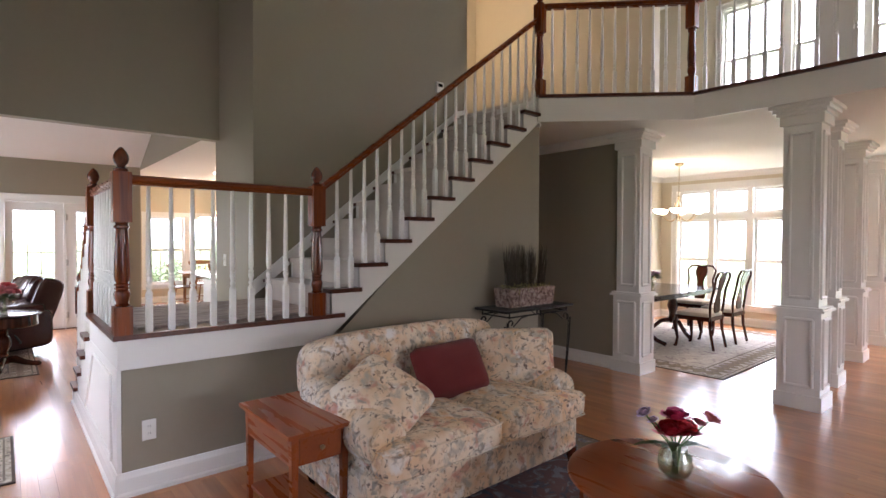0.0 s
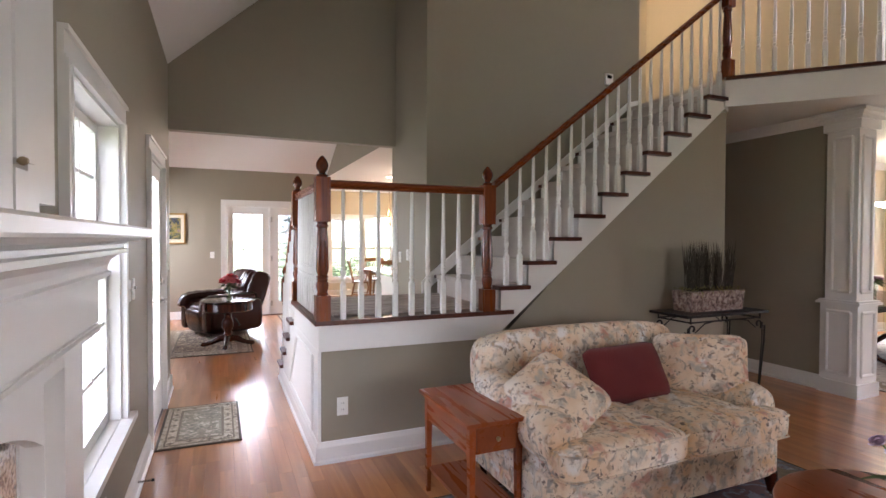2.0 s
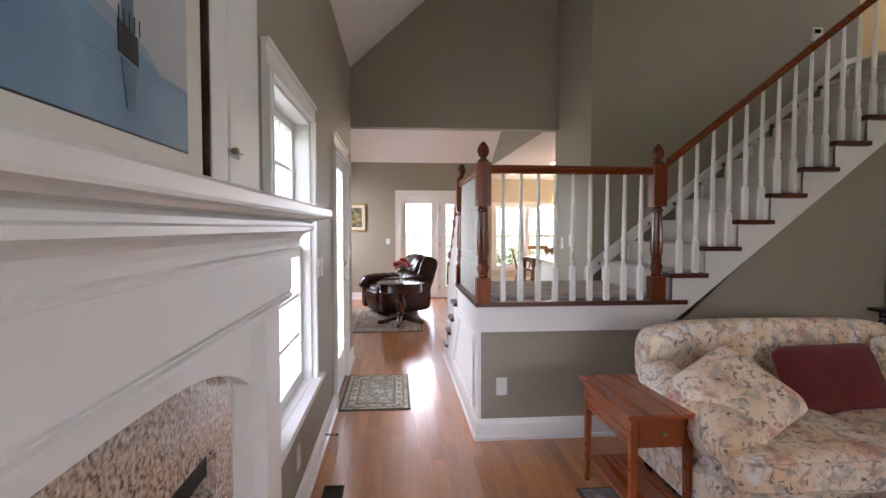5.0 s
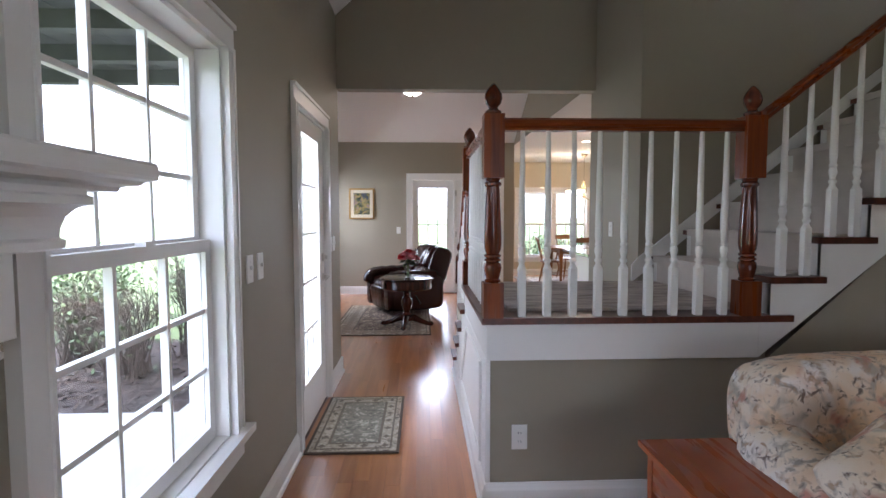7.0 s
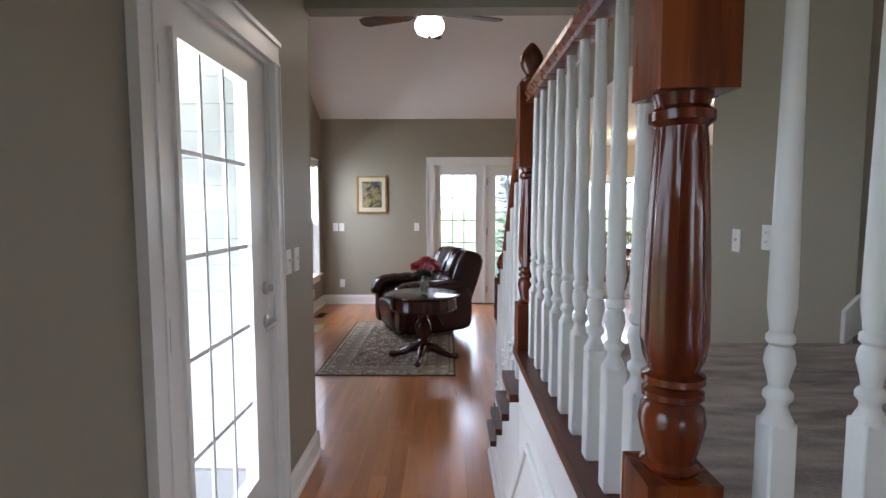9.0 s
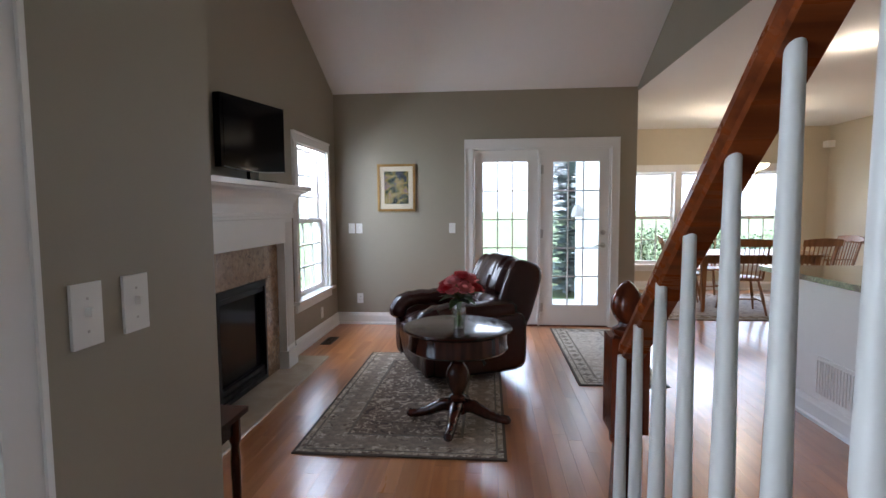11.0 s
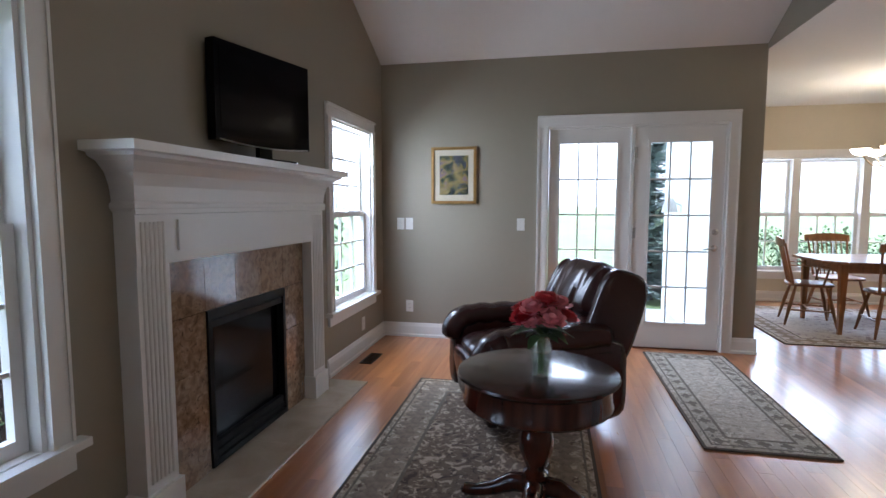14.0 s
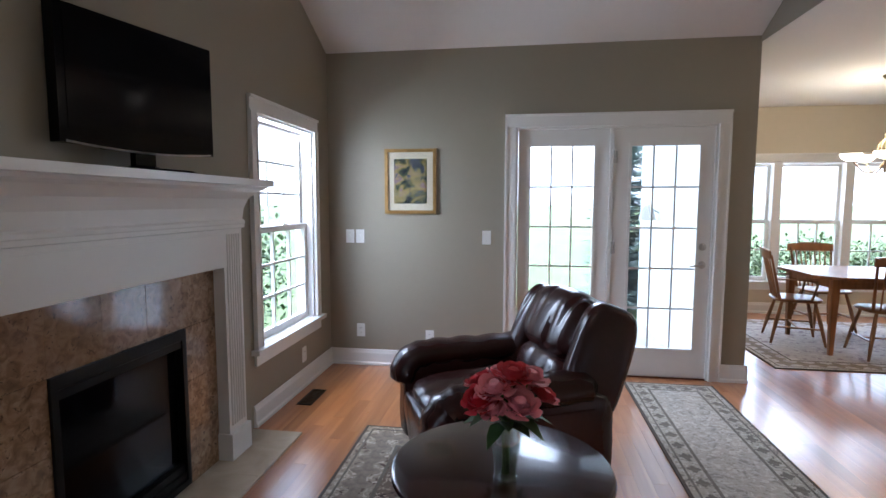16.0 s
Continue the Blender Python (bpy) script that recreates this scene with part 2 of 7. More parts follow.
M_HEARTH = pattern_mat("pale_stone_hearth", [(0.3, (0.50, 0.41, 0.30)), (0.7, (0.64, 0.55, 0.43))], 5, 0.18, 5, 0.6, bump=0.02, coat=0.3)
M_FLORAL = pattern_mat("floral_cotton", [(0.30, (0.72, 0.50, 0.32)), (0.42, (0.80, 0.62, 0.45)), (0.56, (0.85, 0.73, 0.59)), (0.70, (0.86, 0.78, 0.69))], 4, 0.92, 4, 0.3, bump=0.35, sheen=0.05, warp=0.7,
                       second=[((0.76, 0.48, 0.25), 4.5, 0.48, 0.20), ((0.85, 0.81, 0.78), 6, 0.45, 0.14), ((0.50, 0.44, 0.36), 11, 0.455, 0.13), ((0.58, 0.27, 0.20), 9, 0.42, 0.12), ((0.36, 0.31, 0.26), 19, 0.435, 0.12), ((0.50, 0.34, 0.23), 27, 0.43, 0.12), ((0.22, 0.16, 0.13), 33, 0.40, 0.09)])
M_MAROON = mat("maroon_cotton", (0.15, 0.014, 0.014), 0.85, vary=0.12, scale=6, bump=0.4, bump_scale=420, sheen=0.15)
M_CREAMSEAT = mat("cream_upholstery", (0.55, 0.49, 0.40), 0.85, vary=0.06, scale=8, bump=0.3, bump_scale=400)


def rug_mat(name, ground, motif, dark, scale):
    return pattern_mat(name, [(0.36, dark), (0.46, ground), (0.56, ground), (0.66, motif)], scale, 0.95, 5, 1.6, bump=0.5, sheen=0.05, second=[(motif, scale * 1.5, 0.42), (dark, scale * 2.3, 0.36)])


M_RUG_FIELD = rug_mat("rug_field_brown", (0.19, 0.135, 0.095), (0.56, 0.46, 0.34), (0.075, 0.050, 0.037), 13)
M_RUG_BORDER = rug_mat("rug_border_sage", (0.38, 0.31, 0.23), (0.64, 0.55, 0.43), (0.13, 0.083, 0.06), 16)
M_RUG_CREAM = rug_mat("rug_border_cream", (0.42, 0.365, 0.285), (0.56, 0.50, 0.41), (0.16, 0.135, 0.105), 18)
M_RUG_EDGE = mat("rug_edge_dark", (0.10, 0.075, 0.055), 0.95, vary=0.15, scale=30, bump=0.4, bump_scale=300)
M_RUG_LINE = mat("rug_guard_line", (0.19, 0.16, 0.125), 0.95, vary=0.3, scale=30, bump=0.4, bump_scale=300)
M_RUG_ROSE = mat("rug_rosette_brown", (0.29, 0.235, 0.18), 0.95, vary=0.4, scale=25, bump=0.4, bump_scale=300)
M_RUG_GREEN = rug_mat("rug_field_green", (0.24, 0.225, 0.18), (0.50, 0.46, 0.38), (0.13, 0.125, 0.10), 14)
M_RUG_BLUE = rug_mat("rug_field_blue_red", (0.16, 0.075, 0.075), (0.22, 0.21, 0.25), (0.06, 0.07, 0.11), 8)
M_RUG_BLUEB = rug_mat("rug_border_blue", (0.16, 0.18, 0.22), (0.30, 0.29, 0.31), (0.14, 0.06, 0.06), 12)
M_RUG_PALE = rug_mat("rug_field_pale", (0.56, 0.51, 0.46), (0.66, 0.61, 0.56), (0.32, 0.26, 0.26), 8)
M_RUG_RUNNER = rug_mat("rug_field_beige", (0.46, 0.40, 0.325), (0.60, 0.54, 0.45), (0.29, 0.25, 0.20), 16)
M_WEAVE = mat("woven_grey_rug", (0.47, 0.41, 0.37), 0.95, vary=0.55, scale=7.0, bump=0.9, bump_scale=120, stretch=(0.9, 3.2, 1))
M_CARPET = mat("pale_stair_carpet", (0.56, 0.50, 0.45), 0.97, vary=0.12, scale=6, bump=0.7, bump_scale=320, sheen=0.3)
M_PETAL_R = mat("red_petal", (0.52, 0.014, 0.03), 0.6, vary=0.25, scale=30)
M_PETAL_P = mat("pink_petal", (0.80, 0.30, 0.33), 0.6, vary=0.2, scale=30)
M_PETAL_C = mat("coral_petal", (0.62, 0.055, 0.065), 0.6, vary=0.2, scale=30)
M_PETAL_M = mat("magenta_petal", (0.58, 0.045, 0.14), 0.6, vary=0.2, scale=30)
M_PETAL_L = mat("pale_lilac_petal", (0.50, 0.33, 0.46), 0.6, vary=0.15, scale=30)
M_LEAF = mat("green_leaf", (0.055, 0.11, 0.03), 0.5, vary=0.3, scale=20, rand=0.15)
M_STEM = mat("pale_green_stem", (0.12, 0.19, 0.05), 0.5, vary=0.2, scale=30)
M_WATER = glass_mat("green_tinted_water", (0.90, 0.94, 0.84))
M_REED = mat("dried_dark_reed", (0.085, 0.070, 0.050), 0.9, vary=0.35, scale=40)
M_MOSS = mat("dried_moss", (0.26, 0.22, 0.09), 0.95, vary=0.4, scale=40, bump=0.6, bump_scale=200)
M_PLANTER = pattern_mat("weathered_carved_planter", [(0.35, (0.10, 0.06, 0.05)), (0.5, (0.30, 0.20, 0.17)), (0.65, (0.42, 0.34, 0.30))], 30, 0.9, 5, 0.8, bump=0.8)
M_SHADE = glow("lit_frosted_shade", (1.0, 0.86, 0.62), 1.6)
M_GLOBE = glow("lit_fan_globe", (1.0, 0.90, 0.74), 2.0)
M_RECESS = glow("lit_recessed_lens", (1.0, 0.88, 0.70), 2.0)
M_GOLD = mat("gilt_frame", (0.36, 0.21, 0.07), 0.35, 0.6, 0.25, 25, 0.2, 120)
M_MATBOARD = mat("cream_mat_board", (0.66, 0.62, 0.54), 0.8, vary=0.03, scale=4)
M_PAINTING = pattern_mat("garden_print", [(0.36, (0.01, 0.02, 0.025)), (0.46, (0.06, 0.075, 0.035)), (0.56, (0.30, 0.22, 0.06)), (0.66, (0.22, 0.14, 0.18))], 11, 0.4, 4, 0.8, bump=0.0, second=[((0.05, 0.06, 0.09), 12, 0.42)])
M_SEA = pattern_mat("painted_sea", [(0.30, (0.10, 0.17, 0.25)), (0.5, (0.16, 0.26, 0.36)), (0.7, (0.25, 0.36, 0.44))], 2.2, 0.35, 3, 0.8, bump=0.0)
M_PAINTSKY = pattern_mat("painted_hazy_sky", [(0.30, (0.36, 0.38, 0.40)), (0.7, (0.50, 0.50, 0.49))], 1.6, 0.35, 3, 0.6, bump=0.0)
M_HILL = pattern_mat("painted_blue_hill", [(0.30, (0.20, 0.26, 0.32)), (0.7, (0.28, 0.34, 0.40))], 3.0, 0.35, 3, 0.6, bump=0.0)
M_PDARK = mat("painted_dark_tower", (0.035, 0.03, 0.035), 0.4, vary=0.3, scale=20)
M_PREFL = mat("painted_dim_reflection", (0.10, 0.15, 0.20), 0.4, vary=0.3, scale=20)
M_GRASS = mat("lawn_grass", (0.09, 0.13, 0.045), 0.9, vary=0.3, scale=0.6, bump=0.6, bump_scale=40)
M_MULCH = mat("bark_mulch", (0.036, 0.025, 0.020), 0.95, vary=0.6, scale=10, bump=0.9, bump_scale=60)
M_CONCRETE = mat("pale_concrete_paving", (0.42, 0.41, 0.38), 0.85, vary=0.1, scale=2, bump=0.3, bump_scale=80)
M_SPRUCE = mat("blue_spruce_needles", (0.30, 0.38, 0.37), 0.7, vary=0.4, scale=12)
M_BUSH = mat("shrub_leaves", (0.042, 0.080, 0.020), 0.6, vary=0.45, scale=10)
M_BARK = mat("twig_bark", (0.070, 0.052, 0.042), 0.9, vary=0.3, scale=20)
M_SHAKE = mat("weathered_grey_timber", (0.075, 0.078, 0.082), 0.85, vary=0.35, scale=6, bump=0.5, bump_scale=60)
M_SIDING = mat("white_house_siding", (0.70, 0.70, 0.68), 0.6, vary=0.04, scale=2)
M_COUNTER = pattern_mat("dark_granite_counter", [(0.35, (0.05, 0.04, 0.035)), (0.6, (0.22, 0.16, 0.12)), (0.75, (0.40, 0.33, 0.27))], 60, 0.12, 4, 0.4, bump=0.0, coat=0.5)

# ---- shape helpers ----
def bx(bm, x0, x1, y0, y1, z0, z1):
    v = [bm.verts.new(p) for p in ((x0, y0, z0), (x1, y0, z0), (x1, y1, z0), (x0, y1, z0), (x0, y0, z1), (x1, y0, z1), (x1, y1, z1), (x0, y1, z1))]
    for f in ((0, 3, 2, 1), (4, 5, 6, 7), (0, 1, 5, 4), (1, 2, 6, 5), (2, 3, 7, 6), (3, 0, 4, 7)):
        bm.faces.new([v[i] for i in f])
    return v


def prism(bm, poly, depth, m=None):
    """A flat outline (x, z) pushed along y from 0 to depth, then moved by m."""
    m = m or Matrix()
    a = [bm.verts.new(m @ Vector((x, 0, z))) for x, z in poly]
    b = [bm.verts.new(m @ Vector((x, depth, z))) for x, z in poly]
    k = len(poly)
    bm.faces.new(a)
    bm.faces.new(b[::-1])
    for i in range(k):
        bm.faces.new((a[i], b[i], b[(i + 1) % k], a[(i + 1) % k]))
    return a + b


def lathe(bm, profile, seg=16, m=None, flute=0, flute_span=(0, 0)):
    """(radius, z) turned about z."""
    m = m or Matrix()
    rings = []
    for r, z in profile:
        ring = []
        for i in range(seg):
            a = 2 * math.pi * i / seg
            rr = r
            if flute and flute_span[0] < z < flute_span[1]:
                rr = r * (1 - 0.17 * (0.5 + 0.5 * math.cos(flute * a)))
            ring.append(bm.verts.new(m @ Vector((rr * math.cos(a), rr * math.sin(a), z))))
        rings.append(ring)
    for p, q in zip(rings, rings[1:]):
        for i in range(seg):
            bm.faces.new((p[i], p[(i + 1) % seg], q[(i + 1) % seg], q[i]))
    bm.faces.new(rings[0][::-1])
    bm.faces.new(rings[-1])


def sweep(bm, pts, radius, seg=8, flat=1.0):
    """A tube through points; radius may be a list."""
    pts = [Vector(p) for p in pts]
    rings = []
    up = Vector((0, 0, 1))
    prev = None
    for i, p in enumerate(pts):
        d = (pts[min(i + 1, len(pts) - 1)] - pts[max(i - 1, 0)]).normalized()
        if prev is None:
            s = d.cross(up)
            if s.length < 0.1:
                s = d.cross(Vector((1, 0, 0)))
        else:
            s = prev - d * prev.dot(d)
        s.normalize()
        prev = s
        t = d.cross(s)
        r = radius[i] if isinstance(radius, (list, tuple)) else radius
        rings.append([bm.verts.new(p + s * (r * math.cos(2 * math.pi * k / seg)) + t * (r * flat * math.sin(2 * math.pi * k / seg))) for k in range(seg)])
    for a, b in zip(rings, rings[1:]):
        for k in range(seg):
            bm.faces.new((a[k], a[(k + 1) % seg], b[(k + 1) % seg], b[k]))
    bm.faces.new(rings[0][::-1])
    bm.faces.new(rings[-1])


def run(bm, profile, p0, p1, side):
    """A moulding: outline (out, up) run level from p0 to p1; side is the unit way in which it stands out."""
    p0, p1, side = Vector(p0), Vector(p1), Vector(side)
    a = [bm.verts.new(p0 + side * o + Vector((0, 0, u))) for o, u in profile]
    b = [bm.verts.new(p1 + side * o + Vector((0, 0, u))) for o, u in profile]
    k = len(profile)
    bm.faces.new(a)
    bm.faces.new(b[::-1])
    for i in range(k):
        bm.faces.new((a[i], b[i], b[(i + 1) % k], a[(i + 1) % k]))


def link(name, bm, material, smooth=False, bevel=0.0, seg=2):
    if bevel:
        sharp = [e for e in bm.edges if len(e.link_faces) == 2 and e.calc_face_angle(0) > 0.6]
        bmesh.ops.bevel(bm, geom=sharp, offset=bevel, segments=seg, affect="EDGES", profile=0.6, clamp_overlap=True)
    bmesh.ops.recalc_face_normals(bm, faces=bm.faces)
    me = bpy.data.meshes.new(name)
    bm.to_mesh(me)
    bm.free()
    me.materials.append(material)
    if smooth:
        me.polygons.foreach_set("use_smooth", [True] * len(me.polygons))
        me.set_sharp_from_angle(angle=radians(42))
    return new(name, me)


def part(name, bm, material, parent, label="", smooth=False, bevel=0.0, seg=2):
    ob = link(name, bm, material, smooth, bevel, seg)
    ob.parent = parent
    return tagged(ob, label)


def share(name, src, parent, m):
    """Another object on the same mesh."""
    ob = new(name, src.data)
    ob.parent = parent
    ob.matrix_basis = m
    return ob


def thing(name, label, category, m=None, group=""):
    ob = new(name)
    ob.matrix_basis = m or Matrix()
    return tagged(ob, label, category, group)


def structure(name, bm, material, label="", category="", smooth=False, bevel=0.0):
    return tagged(link(name, bm, material, smooth, bevel), label, category or name.split("_")[0], "", "structure")


def box_part(name, material, parent, x0, x1, y0, y1, z0, z1, bevel=0.0, label="", seg=2, smooth=False):
    bm = bmesh.new()
    bx(bm, x0, x1, y0, y1, z0, z1)
    return part(name, bm, material, parent, label, smooth, bevel, seg)


def holed(bm, axis, at0, at1, lo, hi, z0, z1, holes):
    """A wall between at0 and at1 on axis ('x' or 'y'), from lo to hi along the other, with rectangular openings (lo, hi, z0, z1)."""
    us = sorted({lo, hi, *[h[0] for h in holes], *[h[1] for h in holes]})
    vs = sorted({z0, z1, *[h[2] for h in holes], *[h[3] for h in holes]})
    for u0, u1 in zip(us, us[1:]):
        start = None
        for v0, v1 in list(zip(vs, vs[1:])) + [(None, None)]:
            solid = v0 is not None and not any(h[0] <= u0 and u1 <= h[1] and h[2] <= v0 and v1 <= h[3] for h in holes)
            if solid and start is None:
                start = v0
            if not solid and start is not None:
                end = v0 if v0 is not None else z1
                if axis == "x":
                    bx(bm, at0, at1, u0, u1, start, end)
                else:
                    bx(bm, u0, u1, at0, at1, start, end)
                start = None

# ---- the plan (metres) ----
XL, XF, YF = -0.44, -1.516, 10.34        # hall wall, family-room wall, family-room end wall
YE = 5.675                               # end of the hall wall
YH, YH2 = 5.616, 5.735                   # the wall over the wide opening
XS, YS = 1.80, 4.67                      # return wall and back wall of the stair
ZP, ZU = 0.925, 2.91                     # landing and upper floor
ZC = 2.65                                # lower ceiling
XC = 5.37                                # line of the columns
FP1, FP2 = 0.72, 7.89                   # middles of the two fireplaces
T = 0.14

bm = bmesh.new()
bx(bm, XL - 0.1, 9.8, -4.2, 5.05, -0.2, -0.012)
bx(bm, XL - 0.1, 5.84, 5.05, 5.72, -0.2, -0.012)
bx(bm, XF - 0.1, 1.93, 5.72, YF + T, -0.2, -0.012)
bx(bm, 1.93, 5.84, 5.72, 13.3, -0.2, -0.012)
structure("floor", bm, M_JOINT, "honey oak strip floor with a satin finish")

# hall and living-room wall with the first window and the glazed door
W1 = (2.12, 3.05, 0.56, 2.00)
D1 = (4.14, 5.03, 0.0, 2.035)
bm = bmesh.new()
holed(bm, "x", XL - T, XL, -4.2, YE, 0, 3.2, [W1, D1])
structure("wall_west", bm, M_WALL, "grey-green painted wall beside the fireplace", "wall")
bm = bmesh.new()
bx(bm, XF, XL - T, YE - T, YE, 0, 5.2)
structure("wall_west_return", bm, M_WALL, "grey-green painted return wall", "wall")
W3 = (5.90, 6.74, 0.50, 1.99)
W2 = (9.09, 9.98, 0.50, 1.99)
bm = bmesh.new()
holed(bm, "x", XF - T, XF, YE - T, YF + T, 0, 5.2, [W3, W2, (7.53, 8.29, 0.0, 0.83)])
structure("wall_family_west", bm, M_WALL, "grey-green painted wall with the tiled fireplace", "wall")
# end wall with the double glazed doors
FD = (0.10, 1.655, 0.0, 2.045)
bm = bmesh.new()
holed(bm, "y", YF, YF + T, XF, 1.93, 0, 5.2, [FD])
structure("wall_family_north", bm, M_WALL, "grey-green painted end wall with glazed doors", "wall")
bm = bmesh.new()
bx(bm, 1.80, 1.928, YF + T, 13.2, 0, ZC)
structure("wall_nook_west", bm, M_CREAM, "cream painted side wall of the breakfast nook", "wall")
# gable over the wide opening
bm = bmesh.new()
bx(bm, XL, XS, YH, YH2, 2.472, 6.2)
bx(bm, XL - T, XL, YH, YH2, 3.2, 6.2)
structure("wall_gable", bm, M_WALL, "grey-green painted gable wall over a wide opening", "wall")
# stair walls
bm = bmesh.new()
bx(bm, XS, 4.39, YS, YS + T, 0, 6.2)
bx(bm, XS, XS + T, YS + T, YH2, 0, 6.2)
structure("wall_stair", bm, M_WALL, "grey-green painted wall behind the staircase", "wall")
# wall under the landing and the flight
bm = bmesh.new()
bx(bm, 0.60, 1.9, 3.45, 3.57, 0, ZP - 0.05)
bx(bm, 0.60, 0.70, 3.57, 4.62, 0, ZP - 0.05)
prism(bm, [(1.9, 0), (4.26, 0), (4.26, ZU - 0.30), (4.0, ZU - 0.33), (1.9, ZP - 0.22)], 0.12, Matrix.Translation((0, 3.45, 0)))
bx(bm, 4.16, 4.26, 3.57, YS, 0, ZU - 0.30)
structure("wall_under_stair", bm, M_WALL, "grey-green painted wall under the staircase", "wall")
# wall behind the first column
bm = bmesh.new()
bx(bm, XC, XC + 0.2, 3.25, 6.5, 0, ZC)
bx(bm, 4.26, XC, 6.4, 6.5, 0, ZC)
structure("wall_passage", bm, M_WALL, "grey-green painted wall beside the column", "wall")
# dining room and foyer shell
WD = (2.10, 4.60, 0.36, 2.38)
bm = bmesh.new()
holed(bm, "x", 9.75, 9.75 + T, -4.2, 5.04, 0, 6.2, [WD, (-1.0, 0.8, 0.02, 2.4), (-0.2, 3.85, 3.7, 5.5)])
bx(bm, XC + 0.2, 9.75, 4.9, 5.04, 0, ZC)
structure("wall_dining", bm, M_CREAM, "cream painted dining-room wall with tall windows", "wall")
bm = bmesh.new()
holed(bm, "y", -4.34, -4.2, XL - T, 9.75, 0, 6.2, [(1.4, 3.4, 0.5, 2.2)])
structure("wall_south", bm, M_WALL, "grey-green painted wall with wide front windows", "wall")
# kitchen and nook shell
WN = (2.55, 5.06, 0.42, 1.96)
bm = bmesh.new()
holed(bm, "y", 13.2, 13.34, 1.80, 5.75, 0, ZC, [WN])
bx(bm, 5.7, 5.84, 5.72, 13.2, 0, ZC)
structure("wall_nook", bm, M_CREAM, "cream painted breakfast-nook wall", "wall")
# upper hall
bm = bmesh.new()
bx(bm, 4.39, 9.7, 6.6, 6.74, ZU, 6.2)
structure("wall_upper_hall", bm, M_CREAM, "cream painted upper-hall wall", "wall")
bm = bmesh.new()
bx(bm, 4.25, 4.39, YS + T, 6.6, ZU, 6.2)
structure("wall_upper_west", bm, M_CREAM, "cream painted wall at the stair head", "wall")
# unseen walls, added to block sky light behind the kitchen and the upper hall
bm = bmesh.new()
bx(bm, XS + T, 4.25, YH2, YH2 + T, 0, 6.2)
bx(bm, 4.25, 5.70, 6.50, 6.60, 0, ZC)
structure("wall_kitchen_south", bm, M_CREAM, "unseen cream wall keeping sky light out of the kitchen", "wall")
bm = bmesh.new()
bx(bm, 6.4, 6.54, 3.35, 6.6, ZU, 6.2)
structure("wall_upper_corner", bm, M_CREAM, "cream painted upper-hall corner wall", "wall")
# unseen end wall, added against sky light from the east
bm = bmesh.new()
bx(bm, 9.75, 9.75 + T, 5.04, 6.74, ZU, 6.2)
structure("wall_upper_east", bm, M_CREAM, "unseen cream end wall keeping sky light out of the upper hall", "wall")

# ceilings
def slab(name, pts, th, label, material=M_CEIL):
    bm = bmesh.new()
    a = [bm.verts.new(p) for p in pts]
    b = [bm.verts.new((p[0], p[1], p[2] + th)) for p in pts]
    k = len(pts)
    bm.faces.new(a[::-1])
    bm.faces.new(b)
    for i in range(k):
        bm.faces.new((a[i], a[(i + 1) % k], b[(i + 1) % k], b[i]))
    return structure(name, bm, material, label, "ceiling")


SL = 0.92
XR = 2.6
ZR = 3.08 + SL * (XR - XL)
slab("ceiling_vault_west", [(XL - T, -4.2, 3.08 - SL * T), (XR, -4.2, ZR), (XR, YH, ZR), (XL - T, YH, 3.08 - SL * T)], 0.1, "white sloping ceiling of the tall living room")
slab("ceiling_vault_east", [(XR, -4.2, ZR), (9.9, -4.2, ZR), (9.9, 6.74, ZR), (XR, 6.74, ZR)], 0.1, "white ceiling over the balcony")
ZV = 2.69
YR = 8.0
ZVR = ZV + 0.47 * (YF - YR)
slab("ceiling_family_north", [(XF - T, YF + 0.05, ZV - 0.02), (XF - T, YR, ZVR), (1.93, YR, ZVR), (1.93, YF + 0.05, ZV - 0.02)], 0.1, "white sloping family-room ceiling")
slab("ceiling_family_south", [(XF - T, YR, ZVR), (XF - T, YH2, ZV), (1.93, YH2, ZV), (1.93, YR, ZVR)], 0.1, "white sloping family-room ceiling")
slab("ceiling_family_corner", [(XF - T, YH2, ZV), (XF - T, YE - T, ZV - 0.09), (XL - 0.03, YE - T, ZV - 0.09), (XL - 0.03, YH2, ZV)], 0.1, "white sloping family-room ceiling")
slab("ceiling_kitchen", [(1.93, YH2, 2.645), (1.93, 13.34, 2.645), (5.84, 13.34, 2.645), (5.84, YH2, 2.645)], 0.12, "white flat kitchen ceiling")
bm = bmesh.new()
prism(bm, [(YH2, 2.648), (YF + 0.1, 2.648), (YF + 0.1, ZV), (YR, ZVR + 0.1), (YH2, ZV)], 0.1, Matrix(((0, 1, 0, 1.924), (1, 0, 0, 0), (0, 0, 1, 0), (0, 0, 0, 1))))
structure("wall_vault_end", bm, M_WALL, "grey-green painted gable over the kitchen", "wall")
# balcony floor and lower ceiling, with a slanted corner
bal = [(4.2, 3.42), (5.27, 2.35), (5.27, -4.2), (9.75, -4.2), (9.75, 6.6), (4.26, 6.6)]
slab("ceiling_dining", [(x, y, ZC) for x, y in bal], ZU - 0.02 - ZC, "white flat ceiling under the balcony")

